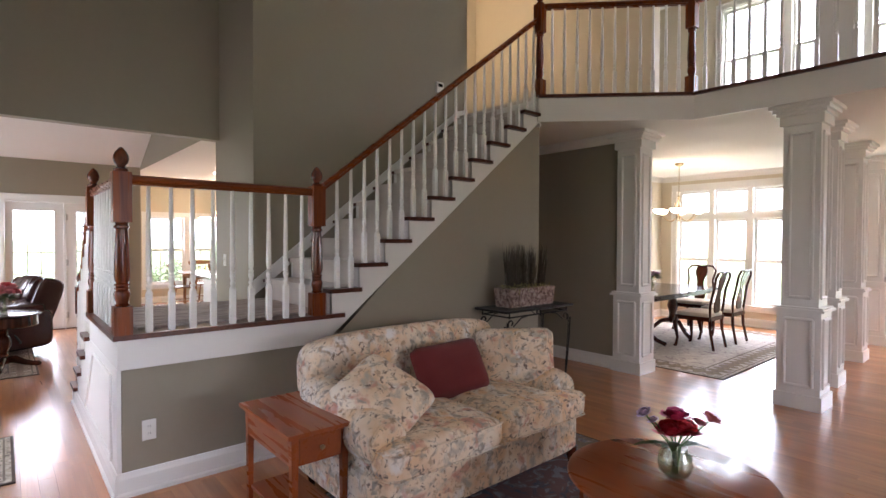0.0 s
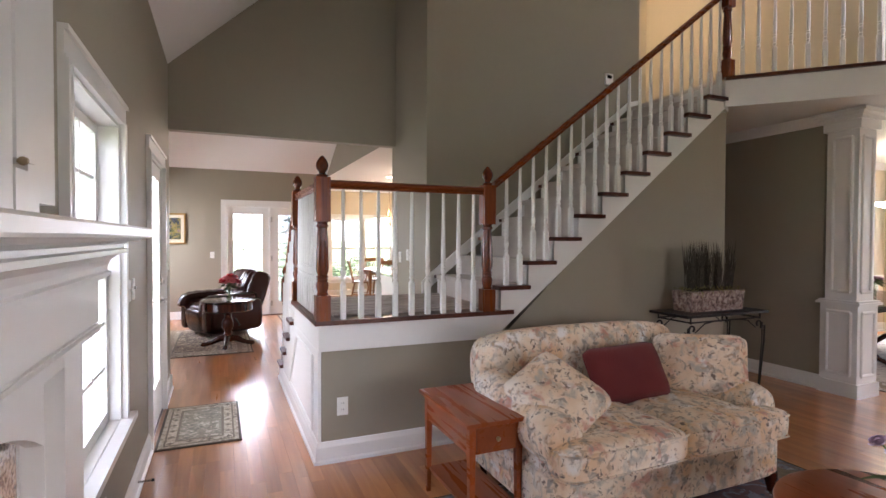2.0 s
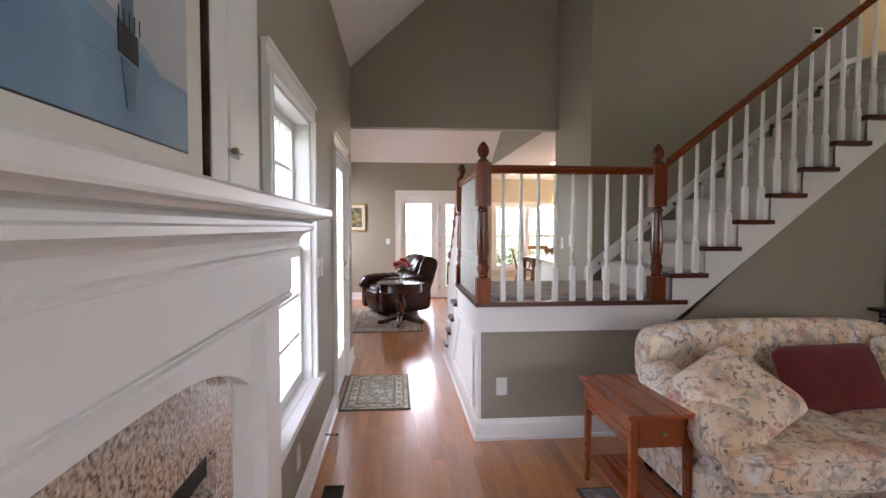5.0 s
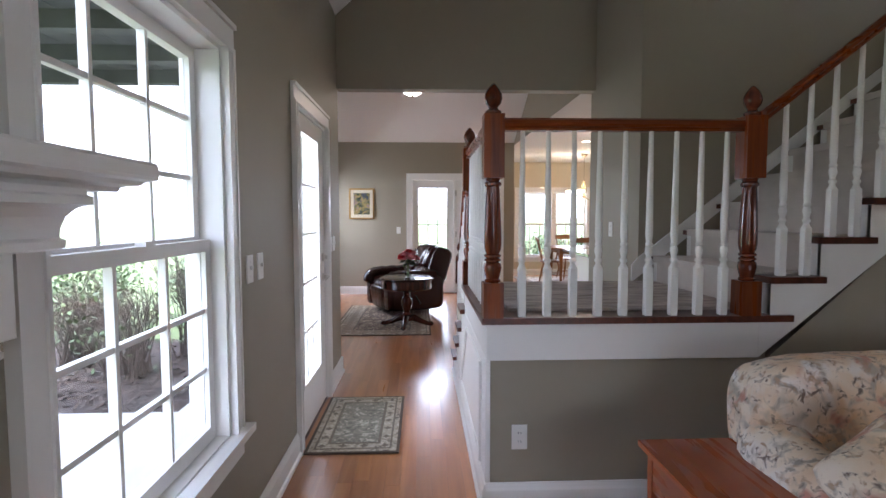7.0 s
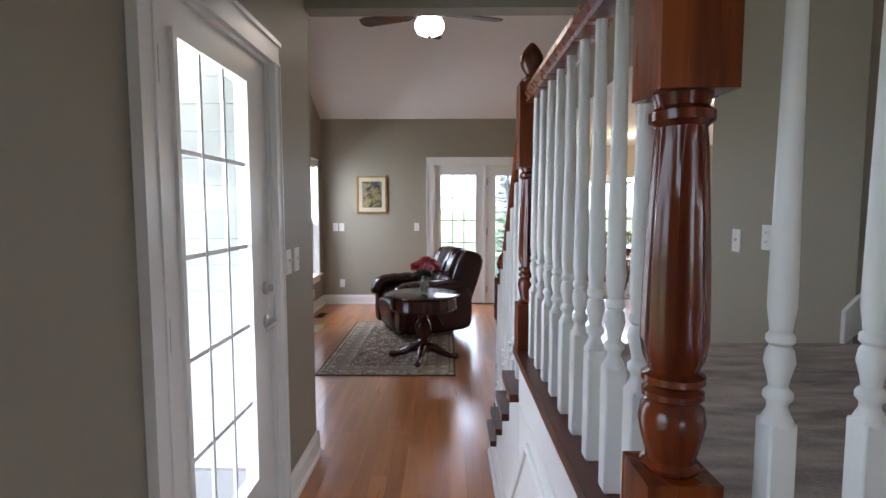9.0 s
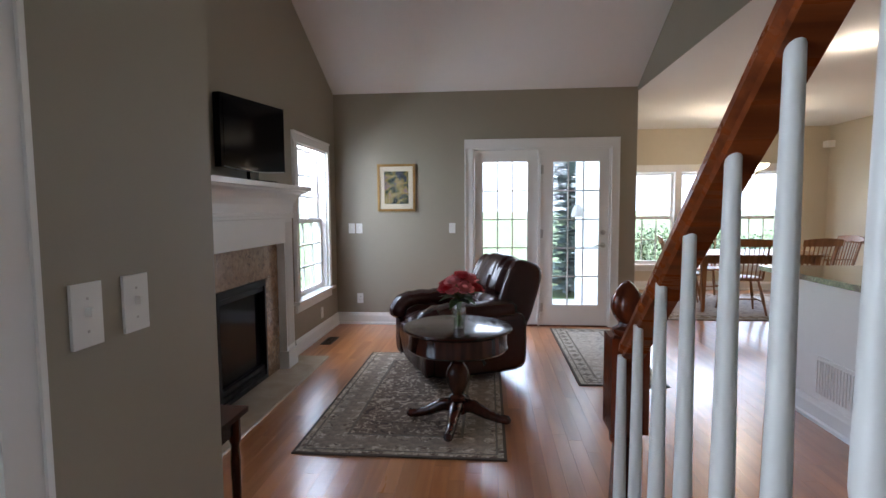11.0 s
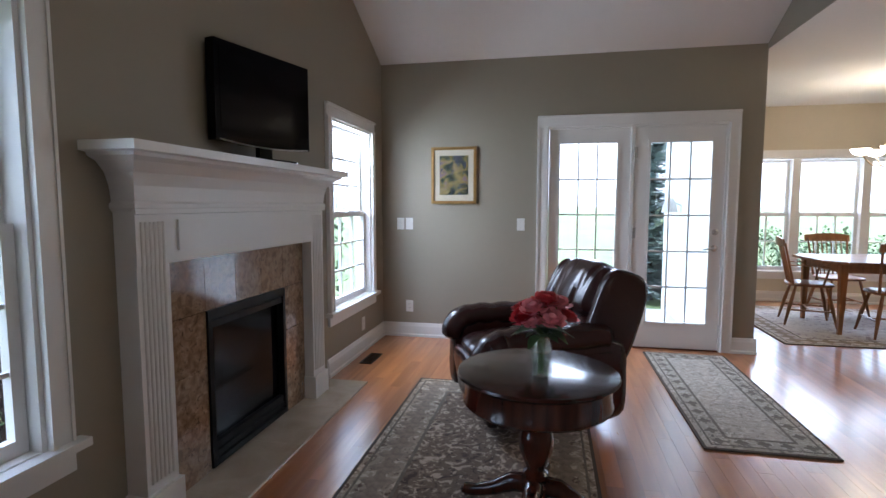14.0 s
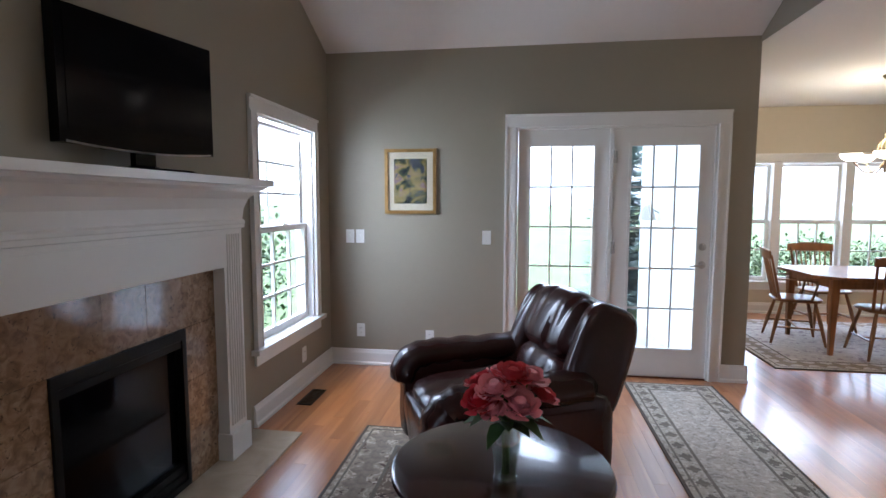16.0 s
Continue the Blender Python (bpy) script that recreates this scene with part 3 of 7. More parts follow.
# ---- staircase ----
NEWEL = [(0.0, 0.0), (0.036, 0.0), (0.040, 0.004), (0.043, 0.010), (0.035, 0.017), (0.036, 0.025), (0.043, 0.050), (0.047, 0.072), (0.043, 0.092), (0.034, 0.100), (0.043, 0.106), (0.043, 0.114),
         (0.034, 0.120), (0.044, 0.127), (0.044, 0.136), (0.034, 0.142), (0.042, 0.158), (0.047, 0.185), (0.0455, 0.26), (0.041, 0.36), (0.036, 0.45), (0.034, 0.470), (0.044, 0.478), (0.044, 0.490), (0.035, 0.497), (0.040, 0.512), (0.0, 0.512)]
FINIAL = [(0.0, 0.0), (0.030, 0.0), (0.036, 0.008), (0.036, 0.016), (0.022, 0.024), (0.02, 0.032), (0.034, 0.05), (0.040, 0.07), (0.038, 0.09), (0.028, 0.112), (0.014, 0.13), (0.005, 0.138), (0.0, 0.14)]


def newel_post(name, parent, x, y, z, base=0.16, turned=0.470, head=0.282, block=None):
    """Square foot, fluted turned shaft, square head and acorn finial."""
    ob = part(name, bmesh.new(), M_OAKRAIL_Z, parent)
    ob.location = (x, y, z)
    h = 0.0455
    block = block or M_OAKRAIL_Z
    box_part("foot", block, ob, -h, h, -h, h, 0, base, 0.006)
    bm = bmesh.new()
    k = turned / 0.512
    lathe(bm, [(r * 0.87, base + zz * k) for r, zz in NEWEL[1:-1]], 32, None, 8, (base + 0.15 * k, base + 0.46 * k))
    part("shaft", bm, M_OAKSHAFT, ob, "", True)
    box_part("head", block, ob, -h, h, -h, h, base + turned, base + turned + head, 0.006)
    bm = bmesh.new()
    lathe(bm, [(r, base + turned + head + zz) for r, zz in FINIAL[1:-1]], 24)
    # the darker oak puts the finial's backlit shade into its colour
    part("finial", bm, M_OAKSHAFT, ob, "", True)
    return ob


def baluster_mesh(name, height):
    """Square foot with chamfers, small vase turning, long taper."""
    bm = bmesh.new()
    h = 0.0175
    bx(bm, -h, h, -h, h, 0, 0.225)
    bmesh.ops.bevel(bm, geom=[e for e in bm.edges], offset=0.003, segments=1, affect="EDGES")
    turning = [(0.021, 0.195), (0.012, 0.215), (0.012, 0.222), (0.017, 0.228), (0.017, 0.236), (0.011, 0.243), (0.013, 0.255), (0.018, 0.275), (0.016, 0.29), (0.012, 0.296),
               (0.0165, 0.301), (0.0165, 0.309), (0.0125, 0.314), (0.0165, 0.345), (0.0165, 0.37)]
    lathe(bm, [(rr, z + 0.025) for rr, z in turning] + [(0.014, 0.57), (0.0105, height)], 12)
    bmesh.ops.recalc_face_normals(bm, faces=bm.faces)
    me = bpy.data.meshes.new(name)
    bm.to_mesh(me)
    bm.free()
    me.materials.append(M_WHITE)
    me.polygons.foreach_set("use_smooth", [True] * len(me.polygons))
    me.set_sharp_from_angle(angle=radians(40))
    return me


RAILP = [(-0.024, 0.0), (0.024, 0.0), (0.028, 0.008), (0.020, 0.018), (0.031, 0.030), (0.030, 0.046), (0.016, 0.056), (-0.016, 0.056), (-0.030, 0.046), (-0.031, 0.030), (-0.020, 0.018), (-0.028, 0.008)]


def rail(name, parent, p0, p1):
    """A moulded handrail from p0 to p1 (middle of its underside), with upright ends."""
    p0, p1 = Vector(p0), Vector(p1)
    d = (p1 - p0)
    side = Vector((d.y, -d.x, 0)).normalized()
    bm = bmesh.new()
    a = [bm.verts.new(p0 + side * o + Vector((0, 0, u))) for o, u in RAILP]
    b = [bm.verts.new(p1 + side * o + Vector((0, 0, u))) for o, u in RAILP]
    bm.faces.new(a)
    bm.faces.new(b[::-1])
    k = len(RAILP)
    for i in range(k):
        bm.faces.new((a[i], b[i], b[(i + 1) % k], a[(i + 1) % k]))
    return part(name, bm, M_OAKRAIL, parent, "", True)


def tread(parent, x0, x1, y0, y1, z):
    return box_part("tread", M_TREAD, parent, x0, x1, y0, y1, z - 0.03, z, 0.010, "", 3, True)


stair = thing("staircase", "white staircase with dark treads and red oak handrails", "staircase")
B_RAIL = baluster_mesh("baluster", 0.842)
# landing
box_part("landing_floor", M_TREAD, stair, 0.70, XS - 0.003, 3.57, YS - 0.003, ZP - 0.10, ZP - 0.002, 0, "dark wood landing floor under a woven rug")
bm = bmesh.new()
bx(bm, 0.555, 2.0, 3.405, 3.57, ZP - 0.03, ZP)
bx(bm, 0.555, 0.70, 3.57, 4.64, ZP - 0.03, ZP)
part("landing_edge", bm, M_TREAD, stair, "dark stained landing nosing", True, 0.008)
bm = bmesh.new()
bx(bm, 0.578, 1.849, 3.428, 3.449, ZP - 0.20, ZP - 0.03)
bx(bm, 0.578, 0.599, 3.449, 4.64, ZP - 0.20, ZP - 0.03)
part("apron", bm, M_WHITE, stair, "white painted apron board", False, 0.002)
# main flight
RISE, RUN, NSTEP, X0 = (ZU - ZP) / 11, 0.232, 10, 1.90
for i in range(NSTEP):
    x = X0 + i * RUN
    z = ZP + (i + 1) * RISE
    tread(stair, x - 0.03, x + RUN + 0.0, 3.385, YS - 0.03, z)
    box_part("riser", M_WHITE, stair, x, x + 0.018, 3.43, YS - 0.03, z - RISE, z - 0.03)
box_part("riser", M_WHITE, stair, X0 + NSTEP * RUN, X0 + NSTEP * RUN + 0.018, 3.43, YS - 0.03, ZU - RISE, ZU - 0.03)
bm = bmesh.new()
zb0 = ZP - 0.20
kb = (ZU - 0.30 - zb0) / (4.18 - (X0 - 0.05))
low = lambda x: zb0 + kb * (x - X0 + 0.05)
at = Matrix.Translation((0, 3.428, 0))
prism(bm, [(X0 - 0.05, zb0), (X0, low(X0)), (X0, ZP - 0.032), (X0 - 0.05, ZP - 0.032)], 0.02, at)
for i in range(NSTEP):
    x = X0 + i * RUN
    zt = ZP + (i + 1) * RISE - 0.032
    prism(bm, [(x, low(x)), (x + RUN, low(x + RUN)), (x + RUN, zt), (x, zt)], 0.02, at)
xe = X0 + NSTEP * RUN
prism(bm, [(xe, low(xe)), (4.255, low(4.18)), (4.255, ZU - 0.032), (xe, ZU - 0.032)], 0.02, at)
bmesh.ops.remove_doubles(bm, verts=bm.verts, dist=0.0005)
part("stringer", bm, M_WHITE, stair, "white painted cut stringer")
# skirting board along the back wall
bm = bmesh.new()
prism(bm, [(X0 - 0.15, ZP), (X0 - 0.15, ZP + 0.12), (1.80, ZP + 0.175), (X0 + NSTEP * RUN, ZU + 0.075), (4.38, ZU + 0.12), (4.38, ZU), (X0 + NSTEP * RUN, ZU)], 0.02, Matrix.Translation((0, YS - 0.024, 0)))
part("wall_skirt", bm, M_WHITE, stair, "white skirting board along the wall")
NA, NB, NE, NL = (0.606, 3.448), (1.795, 3.448), (0.606, 4.60), (0.632, 5.69)
newel_post("newel_post", stair, *NA, ZP)
newel_post("newel_post", stair, *NB, ZP)
newel_post("newel_post", stair, *NE, ZP)
# this post stands against the light; darker foot and head paint that shade
newel_post("newel_post", stair, *NL, 0, 0.28, 0.512, 0.24, M_OAKSHAFT)
ZRL = ZP + 0.842
rail("handrail", stair, (NA[0] + 0.047, NA[1], ZRL), (NB[0] - 0.047, NB[1], ZRL))
rail("handrail", stair, (NA[0], NA[1] + 0.047, ZRL), (NE[0], NE[1] - 0.047, ZRL))
for i in range(9):
    ob = new("baluster", B_RAIL)
    ob.parent, ob.location = stair, (0.622 + 0.1178 * (i + 1), NA[1], ZP)
for i in range(9):
    ob = new("baluster", B_RAIL)
    ob.parent, ob.location = stair, (NA[0], NA[1] + 0.1152 * (i + 1), ZP)
# handrail of the main flight and two balusters to a step
NC = (4.22, 3.42)
slope = RISE / RUN
zr0 = ZP + 0.885
rail("handrail", stair, (NB[0] + 0.047, 3.448, zr0), (NC[0] - 0.047, 3.448, zr0 + slope * (NC[0] - NB[0] - 0.094)))
BM = {}
for i in range(NSTEP):
    for k, f in enumerate((0.055, 0.171)):
        x = X0 + i * RUN + f
        z = ZP + (i + 1) * RISE
        hh = zr0 + slope * (x - NB[0] - 0.047) - z
        key = (k,)
        if key not in BM:
            BM[key] = baluster_mesh("baluster", hh + 0.012)
        ob = new("baluster", BM[key])
        ob.parent, ob.location = stair, (x, 3.448, z)
# short flight down to the family room
RD, RUND = ZP / 5, 0.27
for i in range(4):
    y = 4.62 + i * RUND
    z = ZP - (i + 1) * RD
    tread(stair, 0.545, XS - 0.01, y + 0.019, y + RUND + 0.03, z)
    box_part("riser", M_WHITE, stair, 0.59, XS - 0.01, y, y + 0.018, z, z + RD - 0.03)
box_part("riser", M_WHITE, stair, 0.59, XS - 0.01, 4.62 + 4 * RUND, 4.62 + 4 * RUND + 0.018, 0, RD - 0.03)
bm = bmesh.new()
turn = Matrix(((0, 1, 0, 0.575), (1, 0, 0, 0), (0, 0, 1, 0), (0, 0, 0, 1)))
for i in range(4):
    y = 4.62 + i * RUND
    zt = ZP - (i + 1) * RD - 0.032
    prism(bm, [(y, 0), (y + RUND, 0), (y + RUND, zt), (y, zt)], 0.03, turn)
part("side_panel", bm, M_WHITE, stair, "white painted side panel of the short flight")
# triangular moulding on the side of the landing
bm = bmesh.new()
for a, b in (((3.62, 0.17), (4.86, 0.17)), ((3.62, 0.17), (3.62, 0.66)), ((3.62, 0.66), (4.40, 0.66)), ((4.40, 0.66), (4.86, 0.17))):
    sweep(bm, [(0.572, a[0], a[1]), (0.572, b[0], b[1])], 0.011, 6)
part("panel_moulding", bm, M_WHITE, stair)
box_part("side_panel", M_WHITE, stair, 0.576, 0.5975, 3.449, 4.618, 0, ZP - 0.20, 0, "white painted side of the landing")
za = ZP + 0.84
sl = -RD / RUND - 0.11
rail("handrail", stair, (NE[0], NE[1] + 0.047, za), (NL[0], NL[1] - 0.047, za + sl * (NL[1] - NE[1] - 0.094)))
for i in range(4):
    for k, f in enumerate((0.07, 0.20)):
        y = 4.62 + i * RUND + f
        z = ZP - (i + 1) * RD
        hh = za + sl * (y - NE[1] - 0.047) - z
        ob = new("baluster", baluster_mesh("baluster", hh + 0.012))
        ob.parent, ob.location = stair, (NE[0], y, z)

# ---- balcony rail ----
balcony = thing("balcony_rail", "balcony railing with white balusters and dark newels", "railing")
ND = (5.25, 2.37)
newel_post("newel_post", balcony, *NC, ZU)
newel_post("newel_post", balcony, *ND, ZU)
rail("handrail", balcony, (NC[0] + 0.033, NC[1] - 0.033, ZU + 0.86), (ND[0] - 0.033, ND[1] + 0.033, ZU + 0.86))
rail("handrail", balcony, (ND[0], ND[1] - 0.047, ZU + 0.86), (ND[0], -4.19, ZU + 0.86))
B_BAL = baluster_mesh("baluster", 0.87)
for i in range(11):
    f = (i + 1) / 12
    ob = new("baluster", B_BAL)
    ob.parent, ob.location, ob.rotation_euler = balcony, (NC[0] + f * (ND[0] - NC[0]), NC[1] + f * (ND[1] - NC[1]), ZU), (0, 0, radians(45))
for i in range(40):
    ob = new("baluster", B_BAL)
    ob.parent, ob.location = balcony, (ND[0], ND[1] - 0.128 * (i + 1), ZU)


def strip(name, pts, inner, outer, z0, z1, material, parent, label=""):
    """A board along a level line of points, from inner to outer beside it."""
    bm = bmesh.new()
    ps = [Vector((x, y)) for x, y in pts]
    def off(i, o):
        ds = []
        if i > 0:
            ds.append((ps[i] - ps[i - 1]).normalized())
        if i < len(ps) - 1:
            ds.append((ps[i + 1] - ps[i]).normalized())
        ns = [Vector((d.y, -d.x)) for d in ds]
        if len(ns) == 2:
            b = (ns[0] + ns[1]).normalized()
            return ps[i] + b * (o / b.dot(ns[0]))
        return ps[i] + ns[0] * o
    rings = []
    for i in range(len(ps)):
        a, b = off(i, inner), off(i, outer)
        rings.append([bm.verts.new((a.x, a.y, z0)), bm.verts.new((b.x, b.y, z0)), bm.verts.new((b.x, b.y, z1)), bm.verts.new((a.x, a.y, z1))])
    for p, q in zip(rings, rings[1:]):
        for k in range(4):
            bm.faces.new((p[k], p[(k + 1) % 4], q[(k + 1) % 4], q[k]))
    bm.faces.new(rings[0])
    bm.faces.new(rings[-1][::-1])
    return part(name, bm, material, parent, label)


line = [(4.2, 3.42), (5.27, 2.35), (5.27, -4.19)]
strip("nosing", line, -0.06, 0.05, ZU - 0.03, ZU, M_TREAD, balcony, "dark stained balcony nosing")
strip("fascia", line, 0.003, 0.022, ZC - 0.004, ZU - 0.03, M_WHITE, balcony, "white painted fascia board")

# ---- windows and doors ----
def board(bm, x0, x1, z0, z1, out, back=0.0):
    """A flat board on the room side of a wall face (y = 0, room at -y)."""
    bx(bm, x0, x1, -out, back, z0, z1)


def casing_board(bm, x0, x1, z0, z1, upright):
    """A casing with a raised outer band and an inner bead."""
    bx(bm, x0, x1, -0.018, 0, z0, z1)
    if upright:
        bx(bm, x0, x0 + 0.018, -0.030, -0.018, z0, z1)
        bx(bm, x1 - 0.012, x1, -0.024, -0.018, z0, z1)
    else:
        bx(bm, x0, x1, -0.030, -0.018, z1 - 0.018, z1)
        bx(bm, x0, x1, -0.024, -0.018, z0, z0 + 0.012)


def casings(parent, w, z0, z1, c=0.09, floor=False):
    for x0, x1 in ((-c, 0.0), (w, w + c)):
        bm = bmesh.new()
        casing_board(bm, x0, x1, z0, z1, True)
        part("casing", bm, M_WHITE, parent, "", False, 0.003, 1)
    bm = bmesh.new()
    casing_board(bm, -c, w + c, z1, z1 + c + 0.012, False)
    part("head_casing", bm, M_WHITE, parent, "", False, 0.003, 1)


def jamb(parent, w, z0, z1, t):
    bm = bmesh.new()
    bx(bm, 0.0, 0.018, -0.002, t, z0, z1)
    bx(bm, w - 0.018, w, -0.002, t, z0, z1)
    bx(bm, 0.018, w - 0.018, -0.002, t, z1 - 0.018, z1)
    part("jamb", bm, M_WHITE, parent)


def sash(parent, x0, x1, z0, z1, y, cols, rows, st=0.042, th=0.035):
    """A glazed frame with bars and one pane of glass a light."""
    bm = bmesh.new()
    bx(bm, x0, x0 + st, y, y + th, z0, z1)
    bx(bm, x1 - st, x1, y, y + th, z0, z1)
    bx(bm, x0 + st, x1 - st, y, y + th, z1 - st, z1)
    bx(bm, x0 + st, x1 - st, y, y + th, z0, z0 + st * 1.25)
    fr = part("sash", bm, M_WHITE, parent, "", False, 0.003, 1)
    gx0, gx1, gz0, gz1 = x0 + st, x1 - st, z0 + st * 1.25, z1 - st
    bars(fr, gx0, gx1, gz0, gz1, y + th / 2, cols, rows)
    return fr


def bars(fr, gx0, gx1, gz0, gz1, y, cols, rows, b=0.008, d=0.010):
    for i in range(1, cols):
        x = gx0 + (gx1 - gx0) * i / cols
        box_part("bar", M_WHITE, fr, x - b, x + b, y - d - 0.002, y + d + 0.002, gz0, gz1)
    for i in range(1, rows):
        z = gz0 + (gz1 - gz0) * i / rows
        box_part("bar", M_WHITE, fr, gx0, gx1, y - d, y + d, z - b, z + b)
    pane = None
    for i in range(cols):
        for j in range(rows):
            w, h = (gx1 - gx0) / cols, (gz1 - gz0) / rows
            m = Matrix.Translation((gx0 + i * w + w / 2, y, gz0 + j * h + h / 2))
            if pane is None:
                bm = bmesh.new()
                bx(bm, -w / 2, w / 2, -0.002, 0.002, -h / 2, h / 2)
                pane = part("pane", bm, M_GLASS, fr, "clear glass pane")
                pane.matrix_basis = m
            else:
                pane_i = share("pane", pane, fr, m)
                pane_i.visible_shadow = False
            pane.visible_shadow = False


def double_hung(name, m, w, z0, z1, label, upper=(3, 3), lower=(3, 3), t=T, split=1, sill=True, trim=True):
    """One or more double-hung windows side by side in one opening, with casing, stool and apron."""
    ob = thing(name, label, "window", m)
    tagged(ob, kind="structure")
    if trim:
        casings(ob, w, z0, z1)
    jamb(ob, w, z0, z1, t)
    if sill:
        bm = bmesh.new()
        bx(bm, -0.125, w + 0.125, -0.055, 0.0, z0 - 0.03, z0)
        bx(bm, 0.018, w - 0.018, 0.0, t, z0 - 0.03, z0 + 0.005)
        part("window_sill", bm, M_WHITE, ob, "", True, 0.006)
        bm = bmesh.new()
        board(bm, -0.09, w + 0.09, z0 - 0.11, z0 - 0.03, 0.018)
        part("apron", bm, M_WHITE, ob, "", False, 0.003, 1)
    zm = (z0 + z1) / 2
    each = w / split
    for k in range(split):
        a, b = k * each + (0.02 if k == 0 else 0.05), (k + 1) * each - (0.02 if k == split - 1 else 0.05)
        sash(ob, a, b, zm - 0.02, z1 - 0.02, 0.085, *upper)
        sash(ob, a, b, z0 + 0.005, zm + 0.022, 0.048, *lower)
        box_part("sash_lock", M_PLASTIC, ob, (a + b) / 2 - 0.025, (a + b) / 2 + 0.025, 0.03, 0.06, zm + 0.022, zm + 0.036, 0.004)
        if k < split - 1:
            box_part("mullion", M_WHITE, ob, (k + 1) * each - 0.05, (k + 1) * each + 0.05, -0.012, t, z0, z1 - 0.018, 0.003, "", 1)
    return ob


def handle_set(parent, x, z, y, toward):
    """Lever handle below a deadbolt rose."""
    bm = bmesh.new()
    rot = pose(x, y, z, 90)
    lathe(bm, [(0.0, 0), (0.030, 0), (0.030, 0.006), (0.014, 0.012), (0.011, 0.045), (0.0, 0.045)][1:-1], 20, rot)
    sweep(bm, [(x, y - 0.043, z), (x + toward * 0.03, y - 0.048, z), (x + toward * 0.075, y - 0.046, z - 0.004), (x + toward * 0.105, y - 0.040, z - 0.012)], [0.010, 0.009, 0.008, 0.006], 10)
    part("lever_handle", bm, M_METAL, parent, "brushed nickel lever handle", True)
    bm = bmesh.new()
    lathe(bm, [(0.029, 0), (0.029, 0.012), (0.02, 0.018)], 20, pose(x, y, z + 0.145, 90))
    bx(bm, x - 0.005, x + 0.005, y - 0.035, y - 0.016, z + 0.13, z + 0.16)
    part("deadbolt", bm, M_METAL, parent, "brushed nickel deadbolt", True)


def glazed_leaf(name, parent, x0, x1, z1, y, gx0, gx1, gz0, gz1, handle=0, hinge=0, hinge_metal=M_BRONZE):
    """A door leaf with fifteen lights."""
    bm = bmesh.new()
    th = 0.042
    bx(bm, x0, gx0, y, y + th, 0.012, z1)
    bx(bm, gx1, x1, y, y + th, 0.012, z1)
    bx(bm, gx0, gx1, y, y + th, gz1, z1)
    bx(bm, gx0, gx1, y, y + th, 0.012, gz0)
    leaf = part(name, bm, M_WHITE, parent)
    bm = bmesh.new()
    e = 0.022
    for a in ((gx0 - e, gx0, gz0 - e, gz1 + e), (gx1, gx1 + e, gz0 - e, gz1 + e), (gx0, gx1, gz1, gz1 + e), (gx0, gx1, gz0 - e, gz0)):
        bx(bm, a[0], a[1], y - 0.010, y, a[2], a[3])
    part("glazing_bead", bm, M_WHITE, leaf, "", False, 0.004, 2)
    bars(leaf, gx0, gx1, gz0, gz1, y + 0.012, 3, 5, 0.0075, 0.003)
    if handle:
        handle_set(leaf, x1 - 0.06 if handle > 0 else x0 + 0.06, 0.94, y, -handle)
    if hinge:
        xh = x0 if hinge < 0 else x1
        for z in (0.22, 1.07, 1.80):
            bm = bmesh.new()
            lathe(bm, [(0.008, z - 0.05), (0.008, z + 0.05)], 10, Matrix.Translation((xh + 0.004, y - 0.014, 0)))
            bx(bm, xh - 0.004, xh + 0.030, y - 0.010, y, z - 0.048, z + 0.048)
            part("hinge", bm, hinge_metal, leaf, "small metal butt hinge", True)
    return leaf


west = lambda x, y: pose(x, y, 0, 0, 0, 90)
double_hung("window_1", west(XL, W1[0]), W1[1] - W1[0], W1[2], W1[3], "white double-hung window beside the mantel")
double_hung("window_2", west(XF, W2[0]), W2[1] - W2[0], W2[2], W2[3], "white double-hung window beside the tiled fireplace")
double_hung("window_3", west(XF, W3[0]), W3[1] - W3[0], W3[2], W3[3], "white double-hung window with a deep sill")
double_hung("window_4", pose(WN[0], 13.2, 0), WN[1] - WN[0], WN[2], WN[3], "triple white double-hung window of the breakfast nook", (1, 1), (3, 2), T, 3)
east = lambda x, y: pose(x, y, 0, 0, 0, -90)
wd = double_hung("window_5", east(9.75, WD[1]), WD[1] - WD[0], WD[2], 1.86, "tall triple white dining-room window with transoms", (1, 1), (1, 1), T, 4, True, False)
casings(wd, WD[1] - WD[0], WD[2], WD[3], 0.1)
jamb(wd, WD[1] - WD[0], 1.92, WD[3], T)
box_part("transom_rail", M_WHITE, wd, 0, WD[1] - WD[0], -0.01, T, 1.86, 1.93, 0.004)
for k in range(4):
    e = (WD[1] - WD[0]) / 4
    sash(wd, k * e + 0.03, (k + 1) * e - 0.03, 1.93, WD[3] - 0.02, 0.06, 1, 1)
    if k:
        box_part("mullion", M_WHITE, wd, k * e - 0.04, k * e + 0.04, -0.012, T, 1.93, WD[3] - 0.018)
double_hung("window_6", east(9.75, 3.85), 4.05, 3.7, 5.5, "wide upper window over the foyer", (1, 1), (1, 1), T, 4)
double_hung("window_7", pose(3.4, -4.2, 0, 0, 0, 180), 2.0, 0.5, 2.2, "wide white front window of the living room", (1, 1), (1, 1), T, 2)
wf = thing("door_3", "white front door with tall glass beside the foyer", "door", east(9.75, 0.8))
tagged(wf, kind="structure")
casings(wf, 1.8, 0.0, 2.4, 0.1)
glazed_leaf("leaf", wf, 0.02, 0.9, 2.38, 0.04, 0.16, 0.76, 0.3, 2.2)
glazed_leaf("leaf", wf, 0.905, 1.78, 2.38, 0.04, 1.04, 1.64, 0.3, 2.2)

